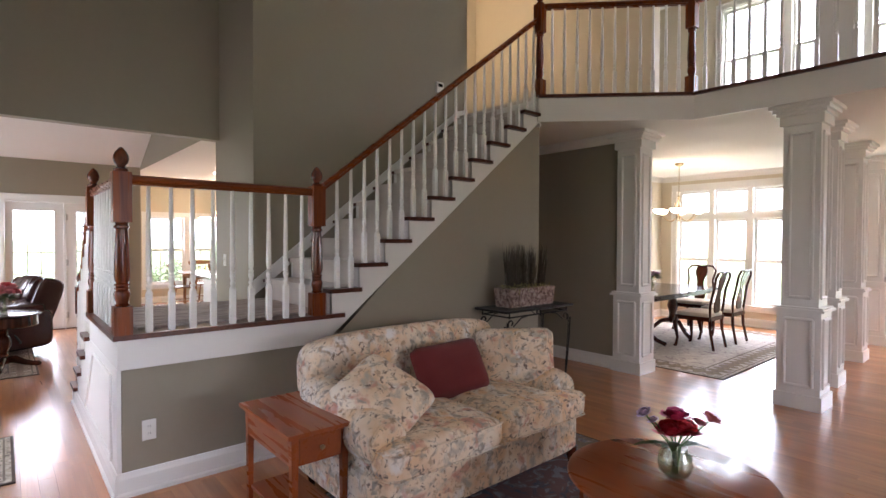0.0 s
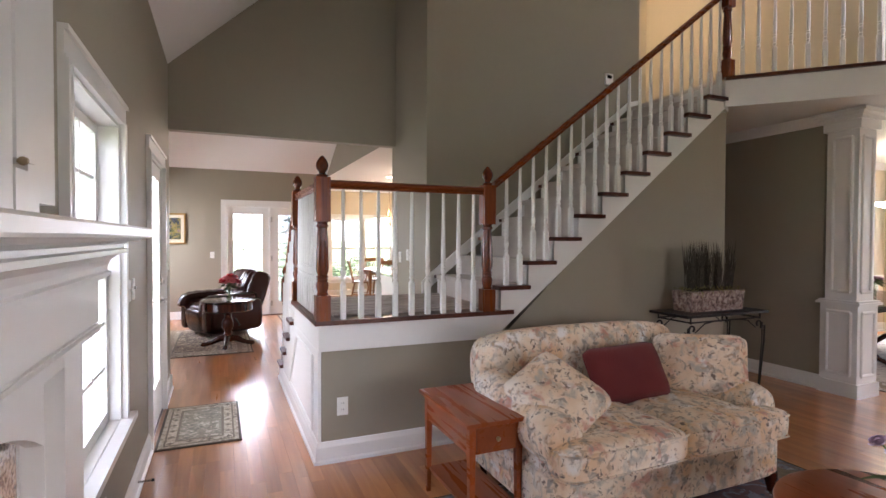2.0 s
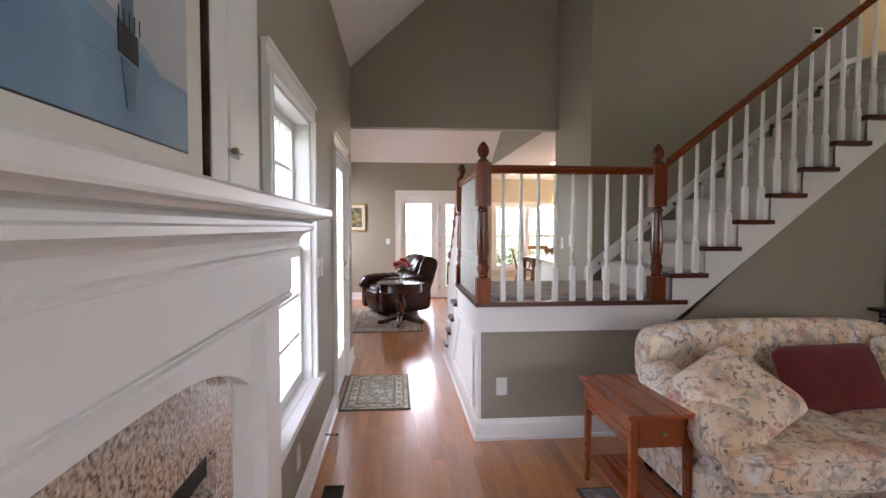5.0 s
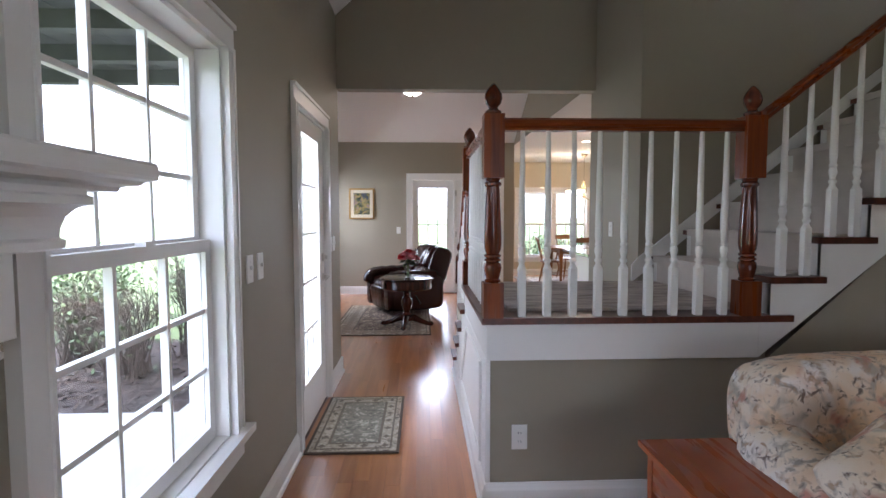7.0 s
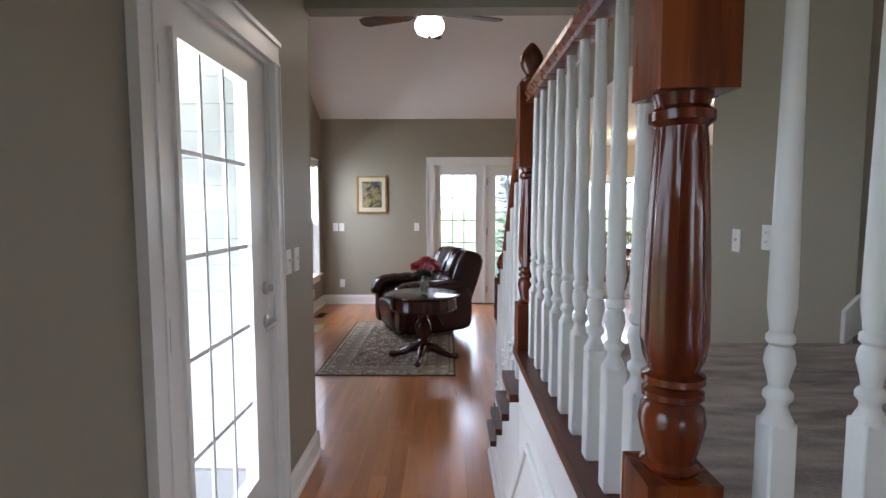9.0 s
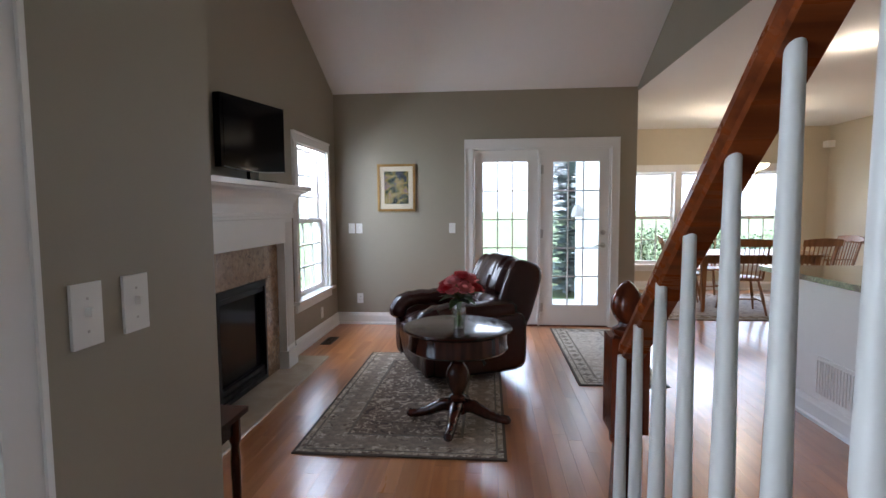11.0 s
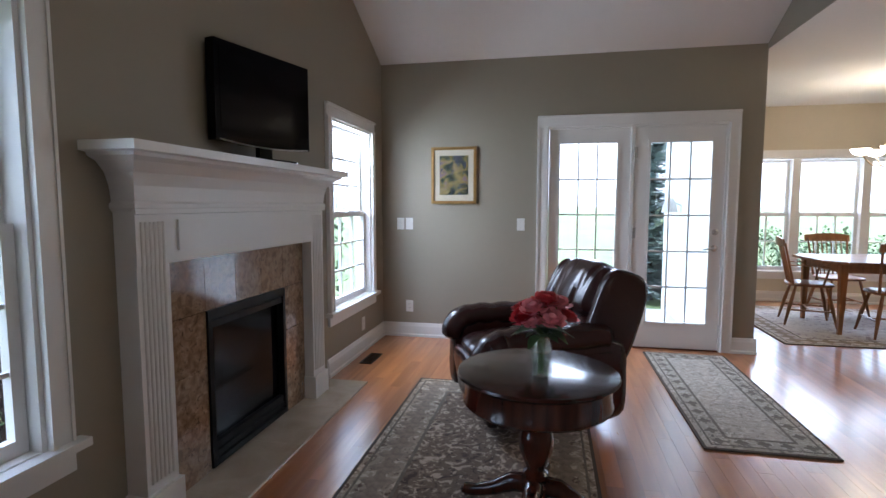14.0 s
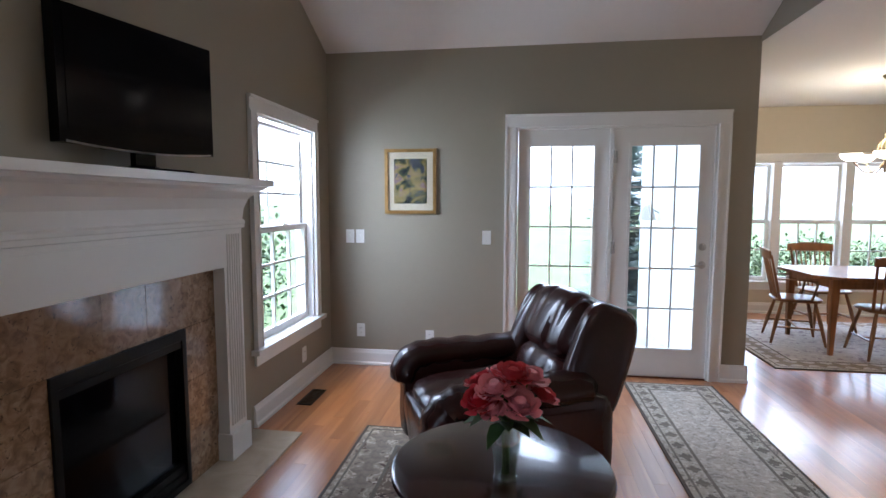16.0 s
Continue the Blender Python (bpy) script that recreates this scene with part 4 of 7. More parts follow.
d1 = thing("door_1", "white glazed door with fifteen panes and nickel lever", "door", west(XL, D1[0]))
tagged(d1, kind="structure")
w = D1[1] - D1[0]
casings(d1, w, 0.0, D1[3])
jamb(d1, w, 0.0, D1[3], T)
glazed_leaf("leaf", d1, 0.02, w - 0.02, D1[3] - 0.02, 0.012, 0.15, w - 0.235, 0.33, 1.90, 1, -1)
box_part("threshold", M_TREAD, d1, 0.0, w, 0.0, T, -0.01, 0.011)

d2 = thing("door_2", "pair of white glazed doors with fifteen panes each", "door", pose(FD[0], YF, 0))
tagged(d2, kind="structure")
w = FD[1] - FD[0]
casings(d2, w, 0.0, FD[3])
jamb(d2, w, 0.0, FD[3], T)
glazed_leaf("leaf", d2, 0.02, 0.745, FD[3] - 0.02, 0.03, 0.12, 0.625, 0.25, 1.89)
box_part("centre_post", M_WHITE, d2, 0.747, 0.772, 0.0, T, 0, FD[3] - 0.018, 0.004)
glazed_leaf("leaf", d2, 0.775, w - 0.02, FD[3] - 0.02, 0.012, 0.915, w - 0.13, 0.25, 1.885, 1, -1, M_METAL)
box_part("threshold", M_TREAD, d2, 0.0, w, 0.0, T, -0.01, 0.011)

# ---- baseboards and crown ----
BASE = [(0, 0), (0.026, 0), (0.026, 0.02), (0.016, 0.03), (0.016, 0.105), (0.011, 0.118), (0.006, 0.138), (0, 0.14)]
CROWN = [(0, 0), (0.012, 0), (0.02, 0.02), (0.06, 0.06), (0.075, 0.085), (0.075, 0.095), (0, 0.095)]


def base(name, pts):
    """One baseboard per straight stretch: start, end and the way into the room."""
    bm = bmesh.new()
    for p, q, s in pts:
        run(bm, BASE, (*p, 0), (*q, 0), (*s, 0))
    return structure(name, bm, M_WHITE, "white moulded baseboard along the wall", "baseboard")


base("baseboard_hall", [((XL, -4.2), (XL, -0.5), (1, 0)), ((XL, 1.95), (XL, D1[0] - 0.09), (1, 0)), ((XL, D1[1] + 0.09), (XL, YE + 0.016), (1, 0)), ((XL + 0.016, YE), (XF, YE), (0, 1))])
base("baseboard_family", [((XF, YE), (XF, 7.0), (1, 0)), ((XF, 8.97), (XF, YF), (1, 0)), ((XF, YF), (FD[0] - 0.09, YF), (0, -1)), ((FD[1] + 0.09, YF), (1.93 + 0.02, YF), (0, -1)), ((1.93, YF - 0.02), (1.93, YF + T), (1, 0)), ((1.928, YF + T), (1.928, 13.2), (1, 0))])
base("baseboard_nook", [((1.928, 13.2), (5.7, 13.2), (0, -1)), ((5.7, 5.8), (5.7, 13.2), (-1, 0))])
base("baseboard_stair", [((0.57, 3.45), (4.28, 3.45), (0, -1)), ((0.576, 3.43), (0.576, 5.7), (-1, 0)), ((4.26, 3.43), (4.26, 6.4), (1, 0))])
base("baseboard_passage", [((XC, 3.25), (XC, 6.4), (-1, 0)), ((4.26, 6.4), (XC, 6.4), (0, -1))])
base("baseboard_dining", [((9.75, -4.2), (9.75, -1.12), (-1, 0)), ((9.75, 0.92), (9.75, 4.9), (-1, 0)), ((XC + 0.2, 4.9), (9.75, 4.9), (0, -1))])
bm = bmesh.new()
run(bm, CROWN, (XC, 3.25, ZC - 0.095), (XC, 6.4, ZC - 0.095), (-1, 0, 0))
run(bm, CROWN, (9.75, -4.2, ZC - 0.095), (9.75, 4.9, ZC - 0.095), (-1, 0, 0))
run(bm, CROWN, (XC + 0.2, 4.9, ZC - 0.095), (9.75, 4.9, ZC - 0.095), (0, -1, 0))
structure("trim_crown", bm, M_WHITE, "white crown moulding below the ceiling", "moulding")
bm = bmesh.new()
bx(bm, XC + 0.2, 9.72, 4.875, 4.9, 0.84, 0.9)
structure("trim_chair_rail", bm, M_WHITE, "white chair rail on the dining wall", "moulding", False, 0.006)


# ---- columns ----
def column(x0, x1, y0, y1, group):
    """Square panelled column on a panelled pedestal, with cap mouldings."""
    cx, cy, hx, hy = (x0 + x1) / 2, (y0 + y1) / 2, (x1 - x0) / 2, (y1 - y0) / 2
    ob = thing("column", "white painted square column with recessed panels on a pedestal", "column", Matrix.Translation((cx, cy, 0)), group)
    def ring(name, z0, z1, g, bevel=0.004):
        return box_part(name, M_WHITE, ob, -hx - g, hx + g, -hy - g, hy + g, z0, z1, bevel)
    ring("plinth", 0, 0.13, 0.016)
    ring("pedestal", 0.13, 0.85, 0.0)
    ring("pedestal_cap", 0.85, 0.872, 0.028, 0.008)
    ring("pedestal_neck", 0.872, 0.89, 0.014, 0.004)
    s = 0.025
    box_part("shaft", M_WHITE, ob, -hx + s, hx - s, -hy + s, hy - s, 0.89, 2.47, 0.004)
    for i, (g, z0, z1) in enumerate(((0.0, 2.47, 2.555), (0.022, 2.555, 2.585), (0.045, 2.585, 2.615), (0.07, 2.615, ZC - 0.003))):
        ring("capital", z0, z1, g, 0.006)
    for face in range(4):
        h, d = (hy, hx) if face % 2 == 0 else (hx, hy)
        rot = Matrix.Rotation(radians(90 * face), 4, "Z")
        for z0, z1, out, wd in ((0.20, 0.78, d, h - 0.06), (0.97, 2.40, d - s, h - s - 0.055)):
            bm = bmesh.new()
            for p, q in (((-wd, z0), (wd, z0)), ((wd, z0), (wd, z1)), ((wd, z1), (-wd, z1)), ((-wd, z1), (-wd, z0))):
                sweep(bm, [rot @ Vector((out, p[0], p[1])), rot @ Vector((out, q[0], q[1]))], 0.016, 8)
            part("panel_moulding", bm, M_WHITE, ob)
    return ob


column(5.32, 5.63, 2.92, 3.24, "columns beside the dining room")
column(5.36, 5.68, 1.31, 1.64, "columns beside the dining room")
column(6.42, 6.70, 1.42, 1.70, "columns beside the dining room")
column(7.94, 8.24, 1.50, 1.80, "columns beside the dining room")
column(9.40, 9.70, 1.52, 1.82, "columns beside the dining room")
up = thing("upper_column", "white square column in the upper hall", "column", Matrix.Translation((6.45, 1.45, ZU)))
box_part("shaft", M_WHITE, up, -0.16, 0.16, -0.16, 0.16, 0, ZR - ZU - 0.01, 0.005)
box_part("plinth", M_WHITE, up, -0.18, 0.18, -0.18, 0.18, 0, 0.13, 0.005)


# ---- plates on the walls ----
def plate(name, m, label, kind):
    """A cover plate with a rocker, a toggle or two sockets; face at -y."""
    ob = thing(name, label, "outlet" if kind == "outlet" else "switch", m)
    bm = bmesh.new()
    bx(bm, -0.036, 0.036, -0.006, 0, -0.058, 0.058)
    part("cover_plate", bm, M_PLASTIC, ob, "", True, 0.003)
    if kind == "outlet":
        for z in (-0.021, 0.021):
            bm = bmesh.new()
            bx(bm, -0.016, 0.016, -0.0085, -0.006, z - 0.014, z + 0.014)
            soc = part("socket", bm, M_PLASTIC, ob, "", True, 0.003)
            for x in (-0.006, 0.006):
                box_part("slot", M_BLACK, soc, x - 0.001, x + 0.001, -0.0088, -0.0084, z - 0.005, z + 0.006)
    else:
        box_part("toggle", M_PLASTIC, ob, -0.006, 0.006, -0.018, -0.006, -0.002, 0.014, 0.002)
        for z in (-0.03, 0.03):
            bm = bmesh.new()
            lathe(bm, [(0.003, 0), (0.003, 0.001)], 8, pose(0, -0.006, z, 90))
            part("screw", bm, M_METAL, ob)
    return ob


OUT, SWI = "white plastic wall outlet with cover plate", "white plastic light switch on the wall"
plate("wall_outlet", pose(0.735, 3.45, 0.357), OUT, "outlet")
plate("wall_outlet", pose(-1.238, YF, 0.31), OUT, "outlet")
plate("wall_outlet", pose(-0.62, YF, 0.27), OUT, "outlet")
plate("wall_outlet", pose(XF, 9.75, 0.25, 0, 0, 90), OUT, "outlet")
for y in (3.30, 3.44, 5.23, 5.36):
    plate("light_switch", pose(XL, y, 1.165, 0, 0, 90), SWI, "switch")
for x in (-1.325, -1.235, -0.136):
    plate("light_switch", pose(x, YF, 1.14), SWI, "switch")
plate("wall_outlet", pose(XL, 2.62, 0.30, 0, 0, 90), OUT, "outlet")
plate("wall_outlet", pose(XS, 5.2, 1.28, 0, 0, -90), OUT, "outlet")
plate("light_switch", pose(XS, 5.45, 1.25, 0, 0, -90), SWI, "switch")


def floor_vent(x, y, rz):
    ob = thing("floor_vent", "dark metal floor register with slats", "vent", pose(x, y, 0.0, 0, 0, rz))
    bm = bmesh.new()
    for a in ((-0.055, 0.055, -0.15, -0.138), (-0.055, 0.055, 0.138, 0.15), (-0.055, -0.043, -0.138, 0.138), (0.043, 0.055, -0.138, 0.138)):
        bx(bm, *a, 0, 0.005)
    part("frame", bm, M_BLACK, ob)
    box_part("backing", M_BLACK, ob, -0.043, 0.043, -0.138, 0.138, 0.0005, 0.001)
    first = None
    for i in range(13):
        y0 = -0.13 + i * 0.0215
        if first is None:
            first = box_part("slat", M_BRONZE, ob, -0.043, 0.043, -0.003, 0.003, 0.001, 0.004)
            first.location = (0, y0, 0)
        else:
            share("slat", first, ob, Matrix.Translation((0, y0, 0)))


stop = thing("door_stop", "thin dark spring door stop on the baseboard", "door stop", pose(XL + 0.016, 3.45, 0.07, 0, 90, 0))
bm = bmesh.new()
sweep(bm, [(0.006 * math.cos(k * 0.9), 0.006 * math.sin(k * 0.9), 0.07 * k / 60) for k in range(61)], 0.0016, 5)
part("spring", bm, M_BRONZE, stop, "", True)
bm = bmesh.new()
lathe(bm, [(0.008, 0.068), (0.009, 0.072), (0.007, 0.082)], 10)
part("tip", bm, M_BLACK, stop, "", True)
th = thing("thermostat", "white plastic thermostat on the stair wall", "thermostat", pose(3.95, YS, 3.215))
box_part("case", M_PLASTIC, th, -0.05, 0.05, -0.025, 0, -0.06, 0.06, 0.008, "", 3, True)
box_part("display", M_SCREEN, th, -0.03, 0.03, -0.027, -0.025, 0.005, 0.04, 0.001, "small dark display", 1)
floor_vent(-0.30, 2.76, 0)
floor_vent(-1.36, 9.52, 0)

# ---- soft shapes ----
def puff(bm, sx, sy, sz, n=4.0, res=8, m=None, wrinkle=0.0, seed=0.0, crown=0.0):
    """A rounded box of full sizes sx, sy, sz with its middle at the origin; crown swells the top."""
    m = m or Matrix()
    made = {}
    def vert(p):
        k = tuple(round(c, 5) for c in p)
        if k not in made:
            s = (abs(p[0]) ** n + abs(p[1]) ** n + abs(p[2]) ** n) ** (1 / n)
            q = Vector((p[0] / s * sx / 2, p[1] / s * sy / 2, p[2] / s * sz / 2))
            if crown and q.z > 0:
                q.z += crown * (1 - p[0] ** 2) * (1 - p[1] ** 2) * (q.z / (sz / 2))
            if wrinkle:
                d = noise.noise(Vector((q.x * 9 + seed, q.y * 9, q.z * 9))) + 0.5 * noise.noise(Vector((q.x * 22, q.y * 22 + seed, q.z * 22)))
                q += Vector(p).normalized() * wrinkle * d
            made[k] = bm.verts.new(m @ q)
        return made[k]
    g = [-1 + 2 * i / res for i in range(res + 1)]
    for ax in range(3):
        for sgn in (-1, 1):
            for i in range(res):
                for j in range(res):
                    quad = []
                    for a, b in ((g[i], g[j]), (g[i + 1], g[j]), (g[i + 1], g[j + 1]), (g[i], g[j + 1])):
                        p = [0, 0, 0]
                        p[ax], p[(ax + 1) % 3], p[(ax + 2) % 3] = sgn, a, b
                        quad.append(vert(p))
                    bm.faces.new(quad)


def puff_part(name, material, parent, size, m, n=4.0, res=8, wrinkle=0.0, seed=0.0, crown=0.0, label=""):
    bm = bmesh.new()
    puff(bm, *size, n, res, m, wrinkle, seed, crown)
    ob = part(name, bm, material, parent, label)
    ob.data.polygons.foreach_set("use_smooth", [True] * len(ob.data.polygons))
    return ob


def throw_pillow(name, w, h, th, material, m, label, seed):
    """A stuffed cushion with pinched corners and a piped seam; it stands in the x-z plane."""
    bm = bmesh.new()
    res = 14
    sides = []
    for sgn in (-1, 1):
        grid = []
        for i in range(res + 1):
            row = []
            for j in range(res + 1):
                u, v = -1 + 2 * i / res, -1 + 2 * j / res
                t = ((1 - u ** 4) * (1 - v ** 4)) ** 0.55
                pin = (1 - 0.05 * (1 - u * u) * v * v) * (1 - 0.13 * (u * v) ** 6)
                pin2 = (1 - 0.05 * (1 - v * v) * u * u) * (1 - 0.13 * (u * v) ** 6)
                d = noise.noise(Vector((u * 2.2 + seed, v * 2.2, sgn))) * 0.012 * t
                row.append(bm.verts.new((u * w / 2 * pin2, sgn * (th / 2 * t + d), h / 2 + v * h / 2 * pin)))
            grid.append(row)
        sides.append(grid)
        for i in range(res):
            for j in range(res):
                bm.faces.new((grid[i][j], grid[i + 1][j], grid[i + 1][j + 1], grid[i][j + 1]))
    bmesh.ops.remove_doubles(bm, verts=bm.verts, dist=0.0008)
    ob = tagged(link(name, bm, material, True), label, "pillow")
    ob.matrix_basis = m
    return ob


# ---- the painted mantel in the living room ----
def mantel_living():
    ob = thing("fireplace_mantel", "white painted mantelpiece with an arched frieze and granite surround", "fireplace", pose(XL, FP1, 0, 0, 0, 90))
    hw = 2.10 - FP1
    bw = 1.90 - FP1
    lw = 1.75 - FP1
    shelf = [(0.0, 1.43), (0.165, 1.43), (0.17, 1.438), (0.205, 1.441), (0.215, 1.448), (0.238, 1.450), (0.240, 1.456), (0.240, 1.476), (0.236, 1.482), (0.0, 1.482)]
    bm = bmesh.new()
    run(bm, shelf, (-hw, 0, 0), (hw, 0, 0), (0, -1, 0))
    part("mantel_shelf", bm, M_WHITE, ob, "", False, 0.0015, 1)
    crown = [(0.0, 1.330), (0.126, 1.330), (0.140, 1.334), (0.142, 1.346), (0.131, 1.351), (0.133, 1.366), (0.142, 1.384), (0.160, 1.398), (0.178, 1.403), (0.188, 1.404), (0.188, 1.416), (0.178, 1.420), (0.178, 1.43), (0.0, 1.43)]
    bm = bmesh.new()
    run(bm, crown, (-bw - 0.09, 0, 0), (bw + 0.09, 0, 0), (0, -1, 0))
    part("crown_moulding", bm, M_WHITE, ob, "", False, 0.0015, 1)
    box_part("frieze", M_WHITE, ob, -bw, bw, -0.124, 0, 1.205, 1.330, 0.002)
    bm = bmesh.new()
    run(bm, [(0.110, 0.0), (0.128, 0.002), (0.136, 0.008), (0.136, 0.016), (0.128, 0.020), (0.132, 0.026), (0.110, 0.028)], (-bw + 0.04, 0, 1.178), (bw - 0.04, 0, 1.178), (0, -1, 0))
    part("bead", bm, M_WHITE, ob, "", True)
    # arched board
    ax = 1.42 - FP1
    arc = lambda x: 1.02 + 0.122 * (1 - (abs(x) / ax) ** 3.2)
    bm = bmesh.new()
    n = 28
    for i in range(n):
        x0, x1 = -ax + 2 * ax * i / n, -ax + 2 * ax * (i + 1) / n
        prism(bm, [(x0, arc(x0)), (x1, arc(x1)), (x1, 1.178), (x0, 1.178)], 0.03, Matrix.Translation((0, -0.115, 0)))
    bmesh.ops.remove_doubles(bm, verts=bm.verts, dist=0.0005)
    part("arched_board", bm, M_WHITE, ob, "white arched frieze board")
    for s in (-1, 1):
        inner, outer = 1.58 - FP1, lw
        lo, hi = sorted((s * ax, s * inner))
        box_part("inner_stile", M_WHITE, ob, lo, hi, -0.075, 0, 0.0, 1.145, 0.002)
        box_part("stile_head", M_WHITE, ob, lo, hi, -0.114, 0, 1.145, 1.178, 0.001)
        lo, hi = sorted((s * inner, s * outer))
        box_part("leg", M_WHITE, ob, lo, hi, -0.115, 0, 0.0, 1.178, 0.003)
        lo, hi = sorted((s * (inner - 0.01), s * (outer + 0.015)))
        box_part("plinth", M_WHITE, ob, lo, hi, -0.13, 0, 0.0, 0.15, 0.005)
    box_part("backing", M_WHITE, ob, -ax, ax, -0.085, -0.072, 1.143, 1.178)
    # stone surround round a dark firebox
    fx = 1.30 - FP1
    for x0, x1, z0 in ((-ax, -fx, 0.0), (fx, ax, 0.0), (-fx, fx, 0.92)):
        box_part("granite_slab", M_GRANITE, ob, x0, x1, -0.07, -0.002, z0, 1.143, 0.001, "speckled brown granite slab", 1)
    box_part("firebox", M_BLACK, ob, -fx, fx, -0.012, -0.004, 0, 0.92, 0, "black firebox")
    box_part("firebox_frame", M_BLACK, ob, -fx, fx, -0.05, -0.03, 0.85, 0.92, 0.004)
    box_part("hearth", M_GRANITE, ob, -bw, bw, -0.45, -0.136, -0.002, 0.012, 0.003, "granite hearth slab")
    # panelled overmantel
    for s in (-1, 1):
        for u0, u1, d, z0 in ((0.63, 0.735, 0.06, 1.482), (0.735, 0.775, 0.035, 1.482), (0.90, 1.11, 0.04, 1.535)):
            lo, hi = sorted((s * u0, s * u1))
            box_part("pilaster", M_WHITE, ob, lo, hi, -d, 0, z0, 2.9, 0.006)
        lo, hi = sorted((s * 0.775, s * 0.90))
        box_part("pilaster", M_WHITE, ob, lo, hi, -0.055, 0, 1.62, 2.9, 0.006)
        lo, hi = sorted((s * 0.785, s * 0.94))
        box_part("bracket", M_WHITE, ob, lo, hi, -0.05, 0, 1.482, 1.60, 0.004)
        bm = bmesh.new()
        lathe(bm, [(0.004, 0), (0.009, 0.006), (0.010, 0.012), (0.006, 0.02)], 12, pose(s * 0.79, -0.051, 1.615, 90))
        part("knob", bm, M_BRASS, ob, "small brass knob", True)
    return ob


mantel_living()


def seascape():
    """Framed sea view leaning on the living-room mantel."""
    ob = thing("seascape_painting", "large framed seascape with a lighthouse on the mantel", "painting", pose(XL, FP1, 1.482, 0, 0, 90))
    x1, z0, z1 = 1.175 - FP1, 0.081, 0.80
    fo = 1.275 - FP1
    d = -0.070
    box_part("mat_board", M_MATBOARD, ob, -fo + 0.02, fo - 0.02, d, -0.006, 0.012, z1 + 0.09, 0, "white mat board")
    for a in ((-fo, -fo + 0.008, 0, z1 + 0.11), (fo - 0.008, fo, 0, z1 + 0.11), (-fo + 0.012, fo - 0.012, 0, 0.012), (-fo + 0.012, fo - 0.012, z1 + 0.09, z1 + 0.11)):
        box_part("frame", M_MAHOG, ob, a[0], a[1], d - 0.012, -0.004, a[2], a[3], 0.002, "thin dark frame", 1)
    dd = d - 0.001
    box_part("inner_line", M_PDARK, ob, -x1 - 0.003, x1 + 0.003, dd, d, z0 - 0.003, z1 + 0.003)
    hz = z0 + 0.118
    box_part("sea", M_SEA, ob, -x1, x1, dd - 0.001, dd, z0, hz, 0, "painted blue sea")
    box_part("sky", M_PAINTSKY, ob, -x1, x1, dd - 0.001, dd, hz, z1, 0, "painted hazy sky")
    for k, (mm, up) in enumerate(((M_HILL, 0.0), (M_SEA, -0.045))):
        bm = bmesh.new()
        prism(bm, [(-x1, hz - 0.02), (0.30, hz - 0.02), (0.36, hz - 0.008), (0.28, hz + 0.03 + up * 0.4), (0.16, hz + 0.06 + up * 0.7), (0.0, hz + 0.11 + up), (-0.16, hz + 0.14 + up), (-0.30, hz + 0.20 + up), (-x1, hz + 0.26 + up)], 0.0003, Matrix.Translation((0, dd - 0.0014 - 0.0005 * k, 0)))
        part("hill", bm, mm, ob, "painted blue hill")
    lx = 0.948 - FP1
    at = Matrix.Translation((lx, dd - 0.0036, 0))
    for nm, mm, poly, lab in (("lighthouse", M_PDARK, [(-0.030, hz - 0.004), (0.030, hz - 0.012), (0.030, hz + 0.034), (-0.030, hz + 0.044)], "painted dark lighthouse base"),
                              ("lighthouse", M_PREFL, [(-0.020, hz + 0.044), (0.018, hz + 0.036), (0.013, hz + 0.22), (-0.013, hz + 0.22)], "painted grey lighthouse tower"),
                              ("reflection", M_PREFL, [(-0.022, hz - 0.010), (0.024, hz - 0.016), (0.016, hz - 0.085), (-0.008, hz - 0.085)], "painted reflection on the water")):
        bm = bmesh.new()
        prism(bm, poly, 0.001, at)
        part(nm, bm, mm, ob, lab)
    for k in range(5):
        box_part("railing", M_PDARK, ob, lx - 0.032 + 0.0155 * k, lx - 0.030 + 0.0155 * k, dd - 0.006, dd - 0.005, hz + 0.036, hz + 0.062)


seascape()


